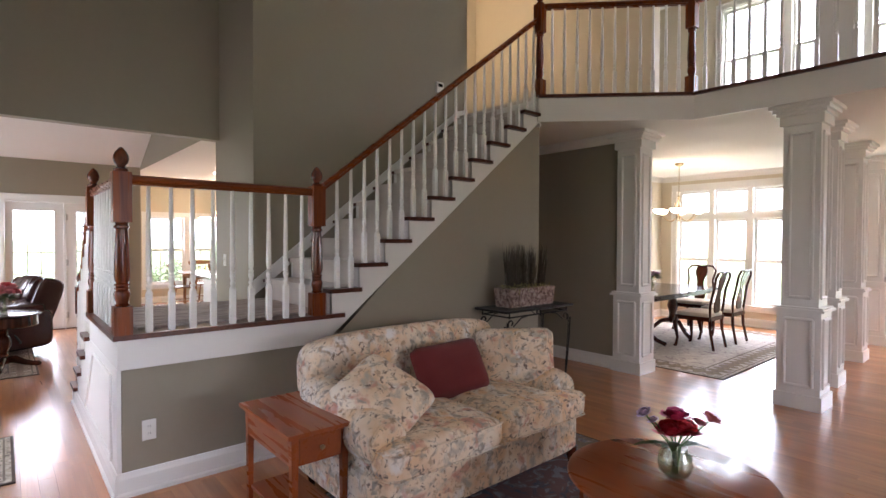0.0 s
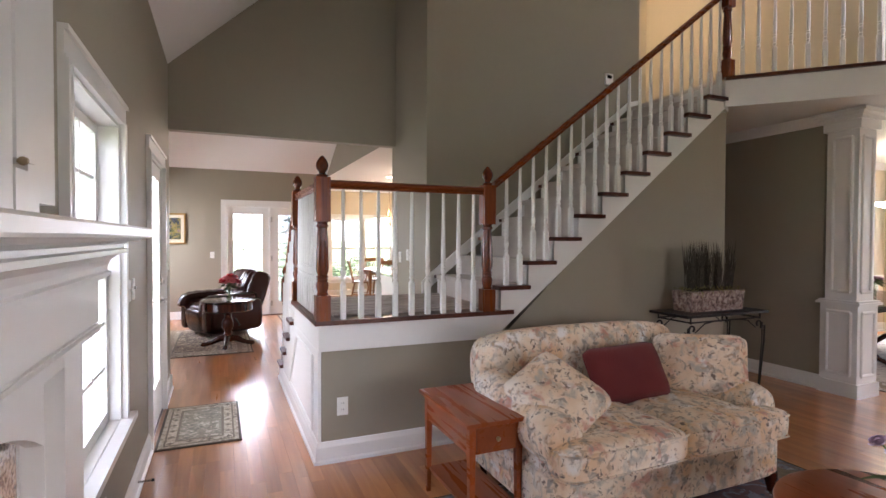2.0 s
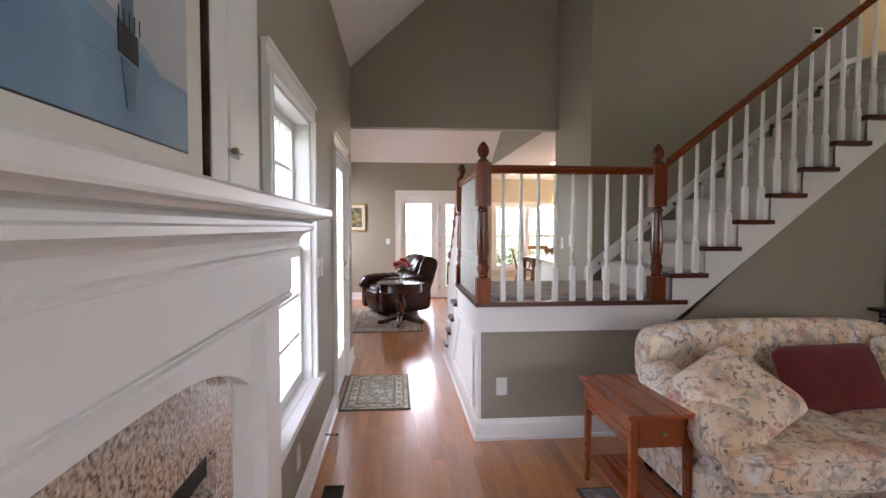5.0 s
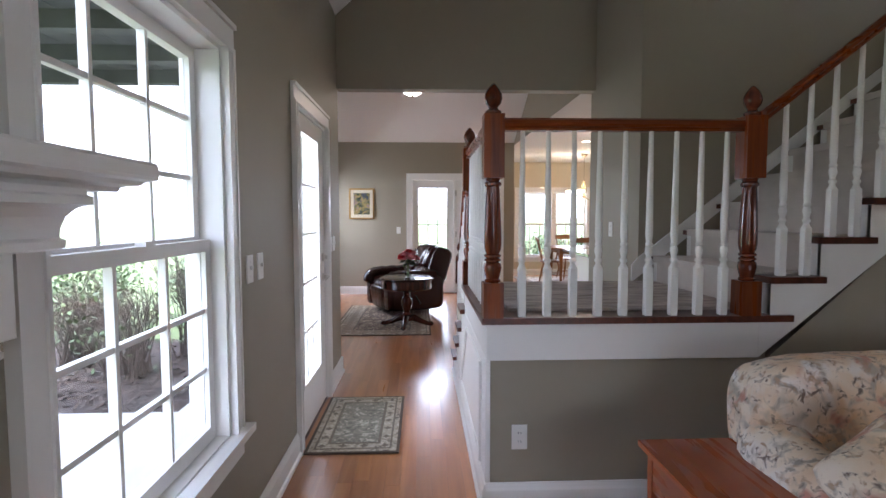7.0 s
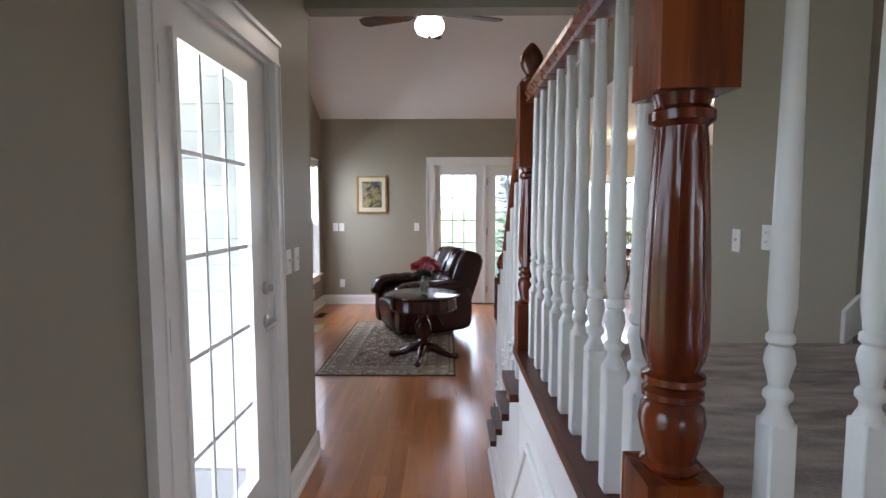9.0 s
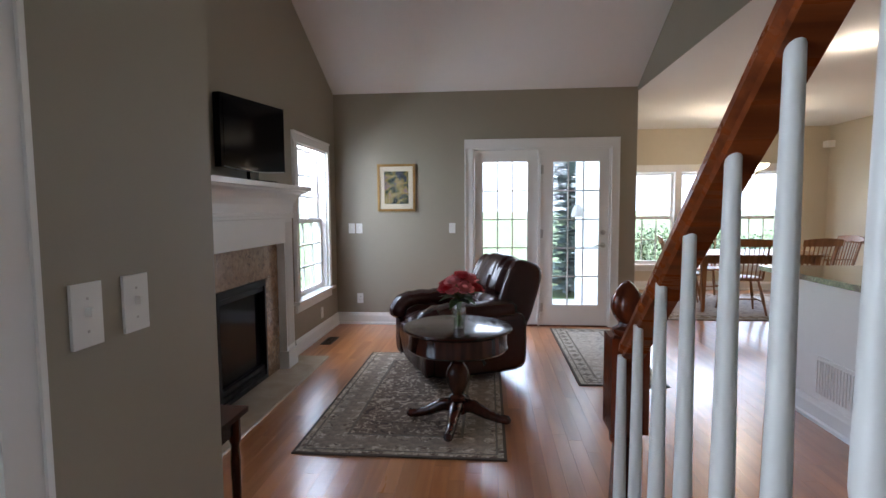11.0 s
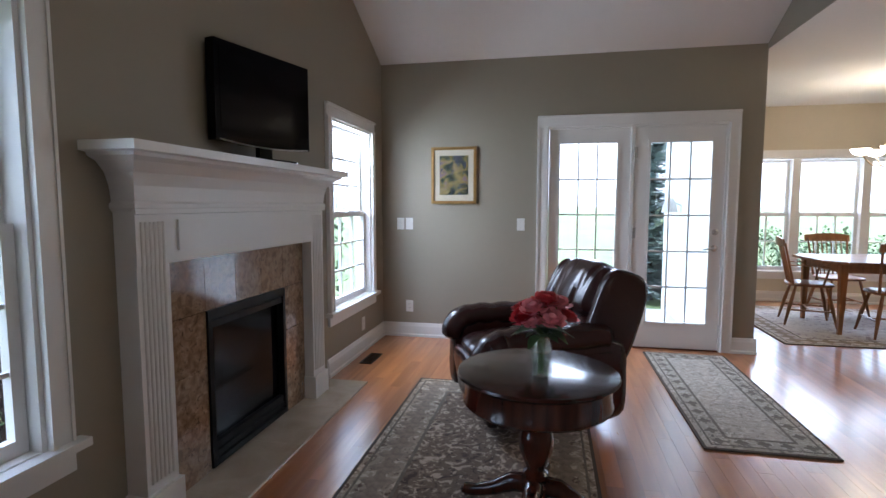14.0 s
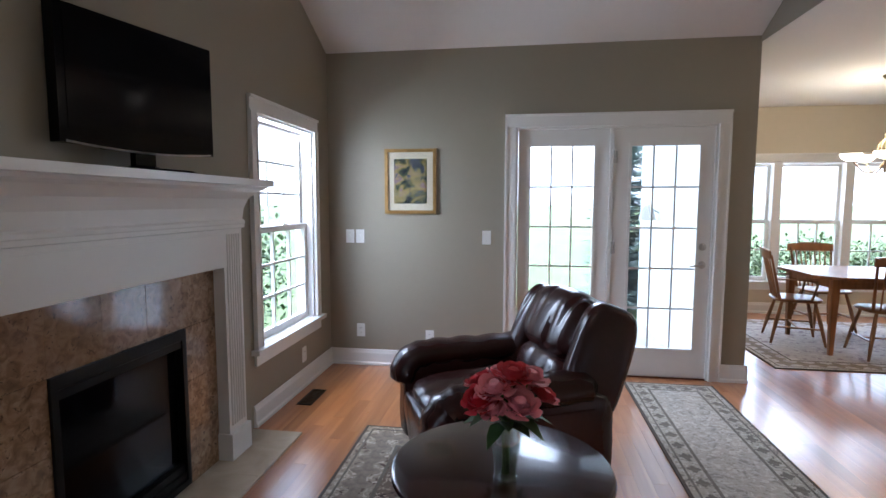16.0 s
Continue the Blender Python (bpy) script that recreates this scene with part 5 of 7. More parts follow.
# ---- the fluted mantel in the family room ----
def mantel_family():
    ob = thing("tiled_fireplace", "white fluted mantelpiece round a brown stone tile fireplace", "fireplace", pose(XF, FP2, 0, 0, 0, 90))
    hw = 1.005
    b0, b1 = 0.83, 0.655
    prof = [(0.0, 1.30), (0.105, 1.30), (0.115, 1.315), (0.115, 1.33), (0.105, 1.34), (0.112, 1.40), (0.13, 1.45), (0.165, 1.49), (0.20, 1.505), (0.205, 1.518), (0.235, 1.522), (0.235, 1.557), (0.0, 1.557)]
    # mitred shelf on three sides
    bm = bmesh.new()
    rings = []
    for s in (-1, 1):
        rings.append([bm.verts.new((s * (b0 + o - 0.10 if o > 0.10 else b0), 0, u)) for o, u in prof])
        rings.append([bm.verts.new((s * (b0 + o - 0.10 if o > 0.10 else b0), -o, u)) for o, u in prof])
    order = [rings[0], rings[1], rings[3], rings[2]]
    k = len(prof)
    for p, q in zip(order, order[1:]):
        for i in range(k - 1):
            try:
                bm.faces.new((p[i], p[i + 1], q[i + 1], q[i]))
            except ValueError:
                pass
    bx(bm, -b0 + 0.01, b0 - 0.01, -0.10, 0, 1.30, 1.556)
    part("mantel_shelf", bm, M_WHITE, ob)
    box_part("frieze", M_WHITE, ob, -b0, b0, -0.098, 0, 1.085, 1.30, 0.003)
    box_part("frieze_panel", M_WHITE, ob, -b1 + 0.05, b1 - 0.05, -0.108, -0.098, 1.135, 1.265, 0.006, "raised frieze panel", 2)
    bm = bmesh.new()
    run(bm, [(0.098, 0), (0.113, 0.004), (0.113, 0.022), (0.098, 0.028)], (-b0 - 0.012, 0, 1.288), (b0 + 0.012, 0, 1.288), (0, -1, 0))
    part("bead", bm, M_WHITE, ob, "", True)
    for s in (-1, 1):
        lo, hi = sorted((s * b1, s * b0))
        box_part("leg", M_WHITE, ob, lo, hi, -0.095, 0, 0.0, 1.085, 0.003)
        # raised reeds leave flutes between them
        n = 6
        for i in range(n):
            x = lo + 0.018 + (hi - lo - 0.036) * (i + 0.5) / n
            bm = bmesh.new()
            sweep(bm, [(x, -0.096, 0.20), (x, -0.096, 1.26)], 0.0085, 8)
            part("reed", bm, M_WHITE, ob, "", True)
        box_part("plinth", M_WHITE, ob, lo - 0.012, hi + 0.012, -0.115, 0, 0.012, 0.16, 0.006)
    # stone tiles round the firebox, with fine joints
    f0, f1, zt = -0.35, 0.39, 0.815
    tile = lambda x0, x1, z0, z1: box_part("tile", M_TILE, ob, x0 + 0.001, x1 - 0.001, -0.03, -0.002, z0 + 0.001, z1 - 0.001, 0.001, "", 1)
    for z0, z1 in ((0.012, 0.28), (0.28, 0.54), (0.54, zt)):
        tile(-b1, f0, z0, z1)
        tile(f1, b1, z0, z1)
    xs = [-b1, f0, -0.10, 0.145, f1, b1]
    for x0, x1 in zip(xs, xs[1:]):
        tile(x0, x1, zt, 1.085)
    for x0, x1, z0, z1 in ((f0, f0 + 0.03, 0.03, zt), (f1 - 0.03, f1, 0.03, zt), (f0 + 0.03, f1 - 0.03, zt - 0.05, zt)):
        box_part("firebox_frame", M_BLACK, ob, x0, x1, -0.042, 0.05, z0, z1, 0.003)
    for i, z in enumerate((0.025, 0.065, 0.105)):
        box_part("louvre", M_BLACK, ob, f0 + 0.0, f1 - 0.0, -0.042 + 0.006 * i, 0.05, z, z + 0.034, 0.004)
    box_part("louvre", M_BLACK, ob, f0 + 0.03, f1 - 0.03, -0.034, 0.05, zt - 0.09, zt - 0.055, 0.004)
    box_part("fire_glass", M_SCREEN, ob, f0 + 0.03, f1 - 0.03, 0.0, 0.01, 0.14, zt - 0.09, 0, "dark glass fire screen")
    box_part("firebox", M_BLACK, ob, f0, f1, 0.06, 0.09, 0.0, zt, 0)
    xs = [-1.04, -0.52, 0.0, 0.52, 1.045]
    for x0, x1 in zip(xs, xs[1:]):
        box_part("hearth_tile", M_HEARTH, ob, x0 + 0.001, x1 - 0.001, -0.335, -0.0, -0.004, 0.012, 0.002, "", 1)


mantel_family()


def television():
    c = Vector((-1.385, 7.98, 1.557))
    ob = thing("television", "black flat-screen television standing on the mantel", "television", pose(c.x, c.y - 0.04, c.z, 0, 0, 76))
    w, z0, z1 = 0.335, 0.085, 0.565
    bm = bmesh.new()
    bx(bm, -w, w, -0.025, 0.03, z0, z1)
    part("bezel", bm, M_SCREEN, ob, "glossy black bezel", True, 0.014, 3)
    box_part("screen", M_SCREEN, ob, -w + 0.03, w - 0.03, -0.0275, -0.0252, z0 + 0.05, z1 - 0.03, 0, "dark switched-off screen")
    puff_part("back_cover", M_BLACK, ob, (0.58, 0.07, 0.36), Matrix.Translation((0, 0.05, 0.33)), 5, 6)
    bm = bmesh.new()
    prism(bm, [(-0.17, z0 - 0.012), (0.17, z0 - 0.012), (0.22, z0 + 0.012), (-0.22, z0 + 0.012)], 0.03, Matrix.Translation((0, -0.022, 0)))
    part("lower_lip", bm, M_SCREEN, ob)
    box_part("neck", M_SCREEN, ob, -0.045, 0.045, -0.012, 0.02, 0.012, z0, 0.006)
    bm = bmesh.new()
    lathe(bm, [(0.02, 0.0), (0.16, 0.0), (0.155, 0.008), (0.05, 0.014), (0.04, 0.02)], 32, Matrix.Diagonal((1.5, 0.7, 1, 1)))
    part("stand", bm, M_SCREEN, ob, "glossy oval stand", True)
    bm = bmesh.new()
    sweep(bm, [(x * 0.045, -0.028, z0 + 0.004 - 0.018 * (1 - (x / 7) ** 2)) for x in range(-7, 8)], 0.004, 6)
    part("trim_strip", bm, M_METAL, ob, "curved silver strip under the screen", True)


television()


def small_picture():
    ob = thing("framed_print", "gilt-framed garden print with a cream mat", "picture", pose(-0.784, YF, 1.338))
    w, h, f = 0.222, 0.545, 0.028
    for a in ((-w, -w + f, 0, h), (w - f, w, 0, h), (-w + f, w - f, 0, f), (-w + f, w - f, h - f, h)):
        bm = bmesh.new()
        bx(bm, a[0], a[1], -0.025, 0, a[2], a[3])
        part("frame", bm, M_GOLD, ob, "", True, 0.007, 3)
    box_part("mat_board", M_CREAM, ob, -w + f, w - f, -0.012, -0.003, f, h - f)
    box_part("print", M_PAINTING, ob, -0.142, 0.142, -0.0135, -0.012, 0.085, 0.462, 0, "dark green garden print")
    g = box_part("glass", M_GLASS, ob, -w + f, w - f, -0.017, -0.0155, f, h - f, 0, "clear picture glass")
    g.visible_shadow = False


small_picture()


# ---- ceiling fan and lamps ----
def ceiling_fan(x, y, z):
    ob = thing("ceiling_fan", "five-blade ceiling fan with a lit frosted globe", "fan", Matrix.Translation((x, y, z)))
    top = ZV + 0.47 * (min(YF - y, y - YH2)) - z
    bm = bmesh.new()
    lathe(bm, [(0.012, 0.16), (0.012, top + 0.02)], 12)
    part("down_rod", bm, M_BRONZE, ob, "", True)
    bm = bmesh.new()
    lathe(bm, [(0.02, top - 0.10), (0.06, top - 0.07), (0.065, top - 0.02), (0.065, top + 0.03)], 20)
    part("canopy", bm, M_BRONZE, ob, "", True)
    bm = bmesh.new()
    lathe(bm, [(0.05, 0.06), (0.10, 0.065), (0.115, 0.09), (0.11, 0.14), (0.06, 0.165), (0.02, 0.18)], 28)
    part("motor_housing", bm, M_BRONZE, ob, "dark bronze motor housing", True)
    bm = bmesh.new()
    lathe(bm, [(0.006, -0.055), (0.05, -0.05), (0.09, -0.03), (0.105, 0.0), (0.105, 0.03), (0.085, 0.06)], 28)
    part("globe", bm, M_GLOBE, ob, "lit frosted glass globe", True)
    bm = bmesh.new()
    lathe(bm, [(0.010, -0.07), (0.014, -0.06), (0.008, -0.052)], 12)
    part("finial", bm, M_BRONZE, ob, "", True)
    for i in range(5):
        rot = Matrix.Rotation(radians(72 * i + 18), 4, "Z") @ Matrix.Rotation(radians(10), 4, "X")
        bm = bmesh.new()
        bx(bm, 0.09, 0.20, -0.018, 0.018, 0.092, 0.100)
        bmesh.ops.transform(bm, matrix=rot, verts=bm.verts)
        iron = part("blade_iron", bm, M_BRONZE, ob)
        bm = bmesh.new()
        prism(bm, [(0.17, -0.05), (0.50, -0.065), (0.545, -0.045), (0.555, 0.0), (0.545, 0.045), (0.50, 0.065), (0.17, 0.05)], 0.008, Matrix(((1, 0, 0, 0), (0, 0, 1, 0), (0, 1, 0, 0.10), (0, 0, 0, 1))))
        bmesh.ops.transform(bm, matrix=rot, verts=bm.verts)
        part("blade", bm, M_MAHOG_X, ob, "dark wood fan blade", False, 0.002, 1)
    point_lamp(x, y, z - 0.14, 0.4)


ceiling_fan(0.19, 6.6, 2.70)


def chandelier(x, y, ceil, drop, arms, radius, metal, up=True, power=20):
    """Scrolled arms round a turned stem, each with a frosted glass bowl."""
    ob = thing("chandelier", "brass chandelier with lit frosted glass bowls on scrolled arms", "chandelier", Matrix.Translation((x, y, ceil)))
    bm = bmesh.new()
    lathe(bm, [(0.02, -0.05), (0.055, -0.03), (0.065, -0.012), (0.065, -0.002)], 20)
    part("canopy", bm, metal, ob, "", True)
    bm = bmesh.new()
    n = 14
    sweep(bm, [(0, 0, -0.04), (0, 0, -drop + 0.34)], 0.005, 8)
    for i in range(n):
        z = -0.06 - (drop - 0.42) * i / n
        lathe(bm, [(0.003, -0.014), (0.009, 0.0), (0.003, 0.014)], 8, Matrix.Translation((0, 0, z)))
    part("chain", bm, metal, ob, "", True)
    bm = bmesh.new()
    lathe(bm, [(0.004, -drop - 0.06), (0.014, -drop - 0.04), (0.010, -drop - 0.02), (0.03, -drop), (0.034, -drop + 0.02), (0.014, -drop + 0.05), (0.010, -drop + 0.12), (0.020, -drop + 0.16), (0.012, -drop + 0.20), (0.010, -drop + 0.28), (0.022, -drop + 0.31), (0.006, -drop + 0.35)], 16)
    part("stem", bm, metal, ob, "", True)
    for i in range(arms):
        rot = Matrix.Rotation(2 * math.pi * (i + 0.3) / arms, 4, "Z")
        pts = []
        for k in range(13):
            a = k / 12
            r = 0.02 + (radius - 0.02) * a
            z = -drop + 0.02 - 0.085 * math.sin(math.pi * a * 1.05) + 0.06 * a * a
            pts.append(rot @ Vector((r, 0, z)))
        bm = bmesh.new()
        sweep(bm, pts, 0.007, 8)
        sweep(bm, [rot @ Vector((0.012 + 0.055 * math.sin(math.pi * q / 8), 0, -drop + 0.06 + 0.22 * q / 8)) for q in range(9)], 0.004, 6)
        arm = part("arm", bm, metal, ob, "", True)
        c = rot @ Vector((radius, 0, -drop + 0.06))
        bm = bmesh.new()
        lathe(bm, [(0.02, 0.0), (0.05, 0.012), (0.078, 0.035), (0.092, 0.07), (0.088, 0.07), (0.074, 0.038), (0.046, 0.018), (0.016, 0.008)], 20, Matrix.Translation(c))
        part("glass_bowl", bm, M_SHADE, ob, "lit frosted glass bowl", True)
    point_lamp(x, y, ceil - drop + 0.22, power)


chandelier(3.58, 11.55, 2.64, 0.86, 5, 0.27, M_BRASS, power=4)
chandelier(8.05, 3.78, ZC, 0.84, 6, 0.30, M_BRASS, power=0.9)


def recessed(x, y, z):
    ob = thing("recessed_light", "lit recessed ceiling light with a white trim ring", "ceiling light", Matrix.Translation((x, y, z)))
    bm = bmesh.new()
    lathe(bm, [(0.065, -0.001), (0.085, -0.004), (0.088, -0.001)], 28)
    part("trim_ring", bm, M_WHITE, ob, "", True)
    bm = bmesh.new()
    lathe(bm, [(0.066, -0.0045), (0.066, -0.001)], 28)
    part("lens", bm, M_RECESS, ob)


recessed(3.05, 9.8, 2.644)
recessed(3.4, 7.9, 2.644)
# one lamp hung between the recessed lights, in place of both
point_lamp(3.2, 8.8, 2.5, 2.2)
# added lamp with no fixture, to brighten the upper hall
point_lamp(5.0, 5.9, 5.0, 3)

# ---- living room furniture ----
def sofa(cx, y_front, m_extra=None):
    """Roll-arm loveseat with T-shaped seat cushions on short legs with casters; front at -y."""
    ob = thing("loveseat", "floral cotton roll-arm loveseat on short dark legs", "sofa", pose(cx, y_front, 0))
    W, D = 1.56, 1.06
    hw = W / 2
    at = Matrix.Translation
    bm = bmesh.new()
    puff(bm, W - 0.02, D - 0.10, 0.25, 14, 12, at((0, 0.55, 0.245)), 0.004, 1)
    base = part("seat_base", bm, M_FLORAL, ob, "", True)
    # back: camel top, leaning
    bm = bmesh.new()
    puff(bm, W - 0.06, 0.27, 0.66, 6.5, 18, Matrix.Translation((0, 0.90, 0.550)) @ Matrix.Rotation(radians(-9), 4, "X"), 0.006, 3)
    for v in bm.verts:
        if v.co.z > 0.6:
            f = (v.co.z - 0.6) / 0.27
            v.co.z += f * 0.018 * math.cos(v.co.x / hw * 1.5)
    part("backrest", bm, M_FLORAL, ob, "", True)
    for s in (-1, 1):
        bm = bmesh.new()
        puff(bm, 0.17, 0.84, 0.40, 6, 10, at((s * (hw - 0.115), 0.58, 0.33)), 0.004, 5 + s)
        arm = part("arm", bm, M_FLORAL, ob, "", True)
        bm = bmesh.new()
        pts, rad = [], []
        for i in range(12):
            f = i / 11
            pts.append((s * (hw - 0.115 + 0.012), 0.155 + 0.72 * f, 0.50 + 0.10 * f * f))
            rad.append(0.125 * (0.86 if i in (0, 11) else 1.0))
        sweep(bm, pts, rad, 18)
        part("arm_roll", bm, M_FLORAL, arm, "", True)
        bm = bmesh.new()
        lathe(bm, [(0.104, 0.0), (0.10, 0.012), (0.06, 0.018)], 24, pose(s * (hw - 0.103), 0.152, 0.50, 90))
        part("arm_front", bm, M_FLORAL, arm, "", True)
    for s in (-1, 1):
        w = hw - 0.015
        bm = bmesh.new()
        puff(bm, w - 0.19, 0.80, 0.17, 6, 12, at((s * (w - 0.19) / 2, 0.44, 0.435)), 0.005, 8 + s, 0.02)
        cu = part("seat_cushion", bm, M_FLORAL, ob, "", True)
        bm = bmesh.new()
        puff(bm, w, 0.20, 0.17, 5, 12, at((s * w / 2, 0.115, 0.433)), 0.005, 12 + s, 0.01)
        part("cushion_front", bm, M_FLORAL, cu, "", True)
        bm = bmesh.new()
        for z in (0.375, 0.49):
            sweep(bm, [(s * x, y, z) for x, y in ((0.012, 0.035), (0.05, 0.016), (w * 0.5, 0.010), (w - 0.05, 0.016), (w - 0.008, 0.06), (w - 0.006, 0.16))], 0.005, 6)
        part("piping", bm, M_FLORAL, cu, "", True)
    for x in (-hw + 0.10, hw - 0.06):
        for y in (0.12, 0.94):
            bm = bmesh.new()
            lathe(bm, [(0.034, 0.14), (0.036, 0.11), (0.020, 0.05), (0.016, 0.032), (0.02, 0.028), (0.016, 0.026)], 14, at((x, y, 0)))
            leg = part("leg", bm, M_MAHOG, ob, "dark turned leg", True)
            bm = bmesh.new()
            lathe(bm, [(0.013, -0.009), (0.016, 0.0), (0.013, 0.009)], 14, pose(x, y - 0.012, 0.0165, 0, 90))
            part("caster", bm, M_BRONZE, leg, "dark metal caster", True)
    return ob


sofa(2.15, 1.93)


def lean(at, along, up):
    """A placing whose x runs along one edge and whose z runs up the other."""
    u = Vector(along).normalized()
    v = Vector(up)
    v = (v - u * v.dot(u)).normalized()
    n = v.cross(u)
    return Matrix(((u.x, n.x, v.x, at[0]), (u.y, n.y, v.y, at[1]), (u.z, n.z, v.z, at[2]), (0, 0, 0, 1)))


throw_pillow("throw_pillow", 0.40, 0.48, 0.15, M_FLORAL, lean((1.70, 2.13, 0.545), (0.86, 0.22, 0.40), (-0.47, 0.78, 0.40)), "floral cotton throw pillow against the sofa arm", 3)
throw_pillow("throw_pillow", 0.56, 0.40, 0.17, M_FLORAL, pose(2.66, 2.36, 0.50, -26, -4, -56), "floral cotton throw pillow against the sofa arm", 5)
throw_pillow("throw_pillow", 0.52, 0.36, 0.16, M_MAROON, pose(2.22, 2.40, 0.500, -30, -4, -8), "plain maroon throw pillow on the loveseat", 7)


def side_table(x0, x1, y0, y1, h):
    """One-drawer end table with tapered legs and a lower shelf."""
    cx, cy = (x0 + x1) / 2, (y0 + y1) / 2
    hx, hy = (x1 - x0) / 2, (y1 - y0) / 2
    ob = thing("side_table", "cherry wood end table with one drawer and lower shelf", "table", pose(cx, cy, 0))
    box_part("tabletop", M_CHERRY, ob, -hx, hx, -hy, hy, h - 0.02, h, 0.006, "", 3, True)
    ix, iy = hx - 0.025, hy - 0.025
    for sx in (-1, 1):
        for sy in (-1, 1):
            bm = bmesh.new()
            bx(bm, -0.018, 0.018, -0.018, 0.018, 0, h - 0.02)
            for v in bm.verts:
                if v.co.z < 0.01:
                    v.co.x *= 0.62
                    v.co.y *= 0.62
            leg = part("leg", bm, M_CHERRY, ob, "", False, 0.002, 1)
            leg.location = (sx * (ix - 0.018), sy * (iy - 0.018), 0)
    box_part("side_apron", M_CHERRY, ob, -ix + 0.004, -ix + 0.02, -iy + 0.036, iy - 0.036, h - 0.16, h - 0.02)
    box_part("side_apron", M_CHERRY, ob, ix - 0.02, ix - 0.004, -iy + 0.036, iy - 0.036, h - 0.16, h - 0.02)
    box_part("back_apron", M_CHERRY, ob, -ix + 0.036, ix - 0.036, iy - 0.02, iy - 0.004, h - 0.16, h - 0.02)
    dr = box_part("drawer", M_CHERRY, ob, -ix + 0.040, ix - 0.040, -iy + 0.001, -iy + 0.02, h - 0.150, h - 0.032, 0.003, "", 1)
    box_part("front_rail", M_CHERRY, ob, -ix + 0.036, ix - 0.036, -iy + 0.008, -iy + 0.03, h - 0.16, h - 0.02)
    bm = bmesh.new()
    lathe(bm, [(0.005, 0), (0.005, 0.010), (0.011, 0.014), (0.012, 0.020), (0.007, 0.026)], 14, pose(0, -iy + 0.001, h - 0.09, 90))
    part("knob", bm, M_BRASS, dr, "small brass knob", True)
    box_part("shelf", M_CHERRY, ob, -ix + 0.02, ix - 0.02, -iy + 0.02, iy - 0.02, 0.125, 0.142, 0.003, "", 1)


side_table(1.06, 1.405, 2.265, 2.90, 0.58)


def leaf(bm, p, d, L, w, bend=0.3):
    """A pointed leaf of two halves along d."""
    p, d = Vector(p), Vector(d).normalized()
    s = d.cross(Vector((0, 0, 1)))
    s = s.normalized() if s.length > 0.05 else Vector((1, 0, 0))
    up = s.cross(d)
    mid = [p + d * (L * f) - Vector((0, 0, bend * L * f * f)) for f in (0, 0.33, 0.66, 1)]
    a = [bm.verts.new(q) for q in mid]
    l = [bm.verts.new(mid[1] + s * w + up * w * 0.25), bm.verts.new(mid[2] + s * w * 0.75 + up * w * 0.2)]
    r = [bm.verts.new(mid[1] - s * w + up * w * 0.25), bm.verts.new(mid[2] - s * w * 0.75 + up * w * 0.2)]
    for f in ((a[0], a[1], l[0]), (a[1], a[2], l[1], l[0]), (a[2], a[3], l[1]), (a[0], r[0], a[1]), (a[1], r[0], r[1], a[2]), (a[2], r[1], a[3])):
        bm.faces.new(f)


def bloom(bm, c, r, rnd, rows=4, petals=7, axis=(0, 0, 1)):
    """A round full flower of cupped petals."""
    rot = Vector((0, 0, 1)).rotation_difference(Vector(axis)).to_matrix().to_4x4()
    m = Matrix.Translation(c) @ rot
    lathe(bm, [(r * 0.1, -r * 0.55), (r * 0.45, -r * 0.35), (r * 0.5, 0), (r * 0.3, r * 0.35), (r * 0.05, r * 0.42)], 8, m)
    for k in range(rows):
        tilt = 0.25 + 0.33 * k
        for i in range(petals):
            a = 2 * math.pi * (i + 0.5 * (k % 2)) / petals + rnd.uniform(-0.2, 0.2)
            R = r * (0.75 + 0.12 * k) * rnd.uniform(0.9, 1.1)
            pr = Matrix.Rotation(a, 4, "Z")
            out = Vector((math.sin(tilt), 0, math.cos(tilt)))
            base = Vector((r * 0.25, 0, -r * 0.35))
            tip = base + out * R
            w = r * 0.42
            mid = base + out * R * 0.6 + Vector((r * 0.14, 0, 0))
            vs = [base, mid + Vector((0, -w, 0)), tip + Vector((-r * 0.04, -w * 0.6, 0)), tip + Vector((0, 0, r * 0.05)), tip + Vector((-r * 0.04, w * 0.6, 0)), mid + Vector((0, w, 0))]
            bm.faces.new([bm.verts.new(m @ pr @ v) for v in vs])


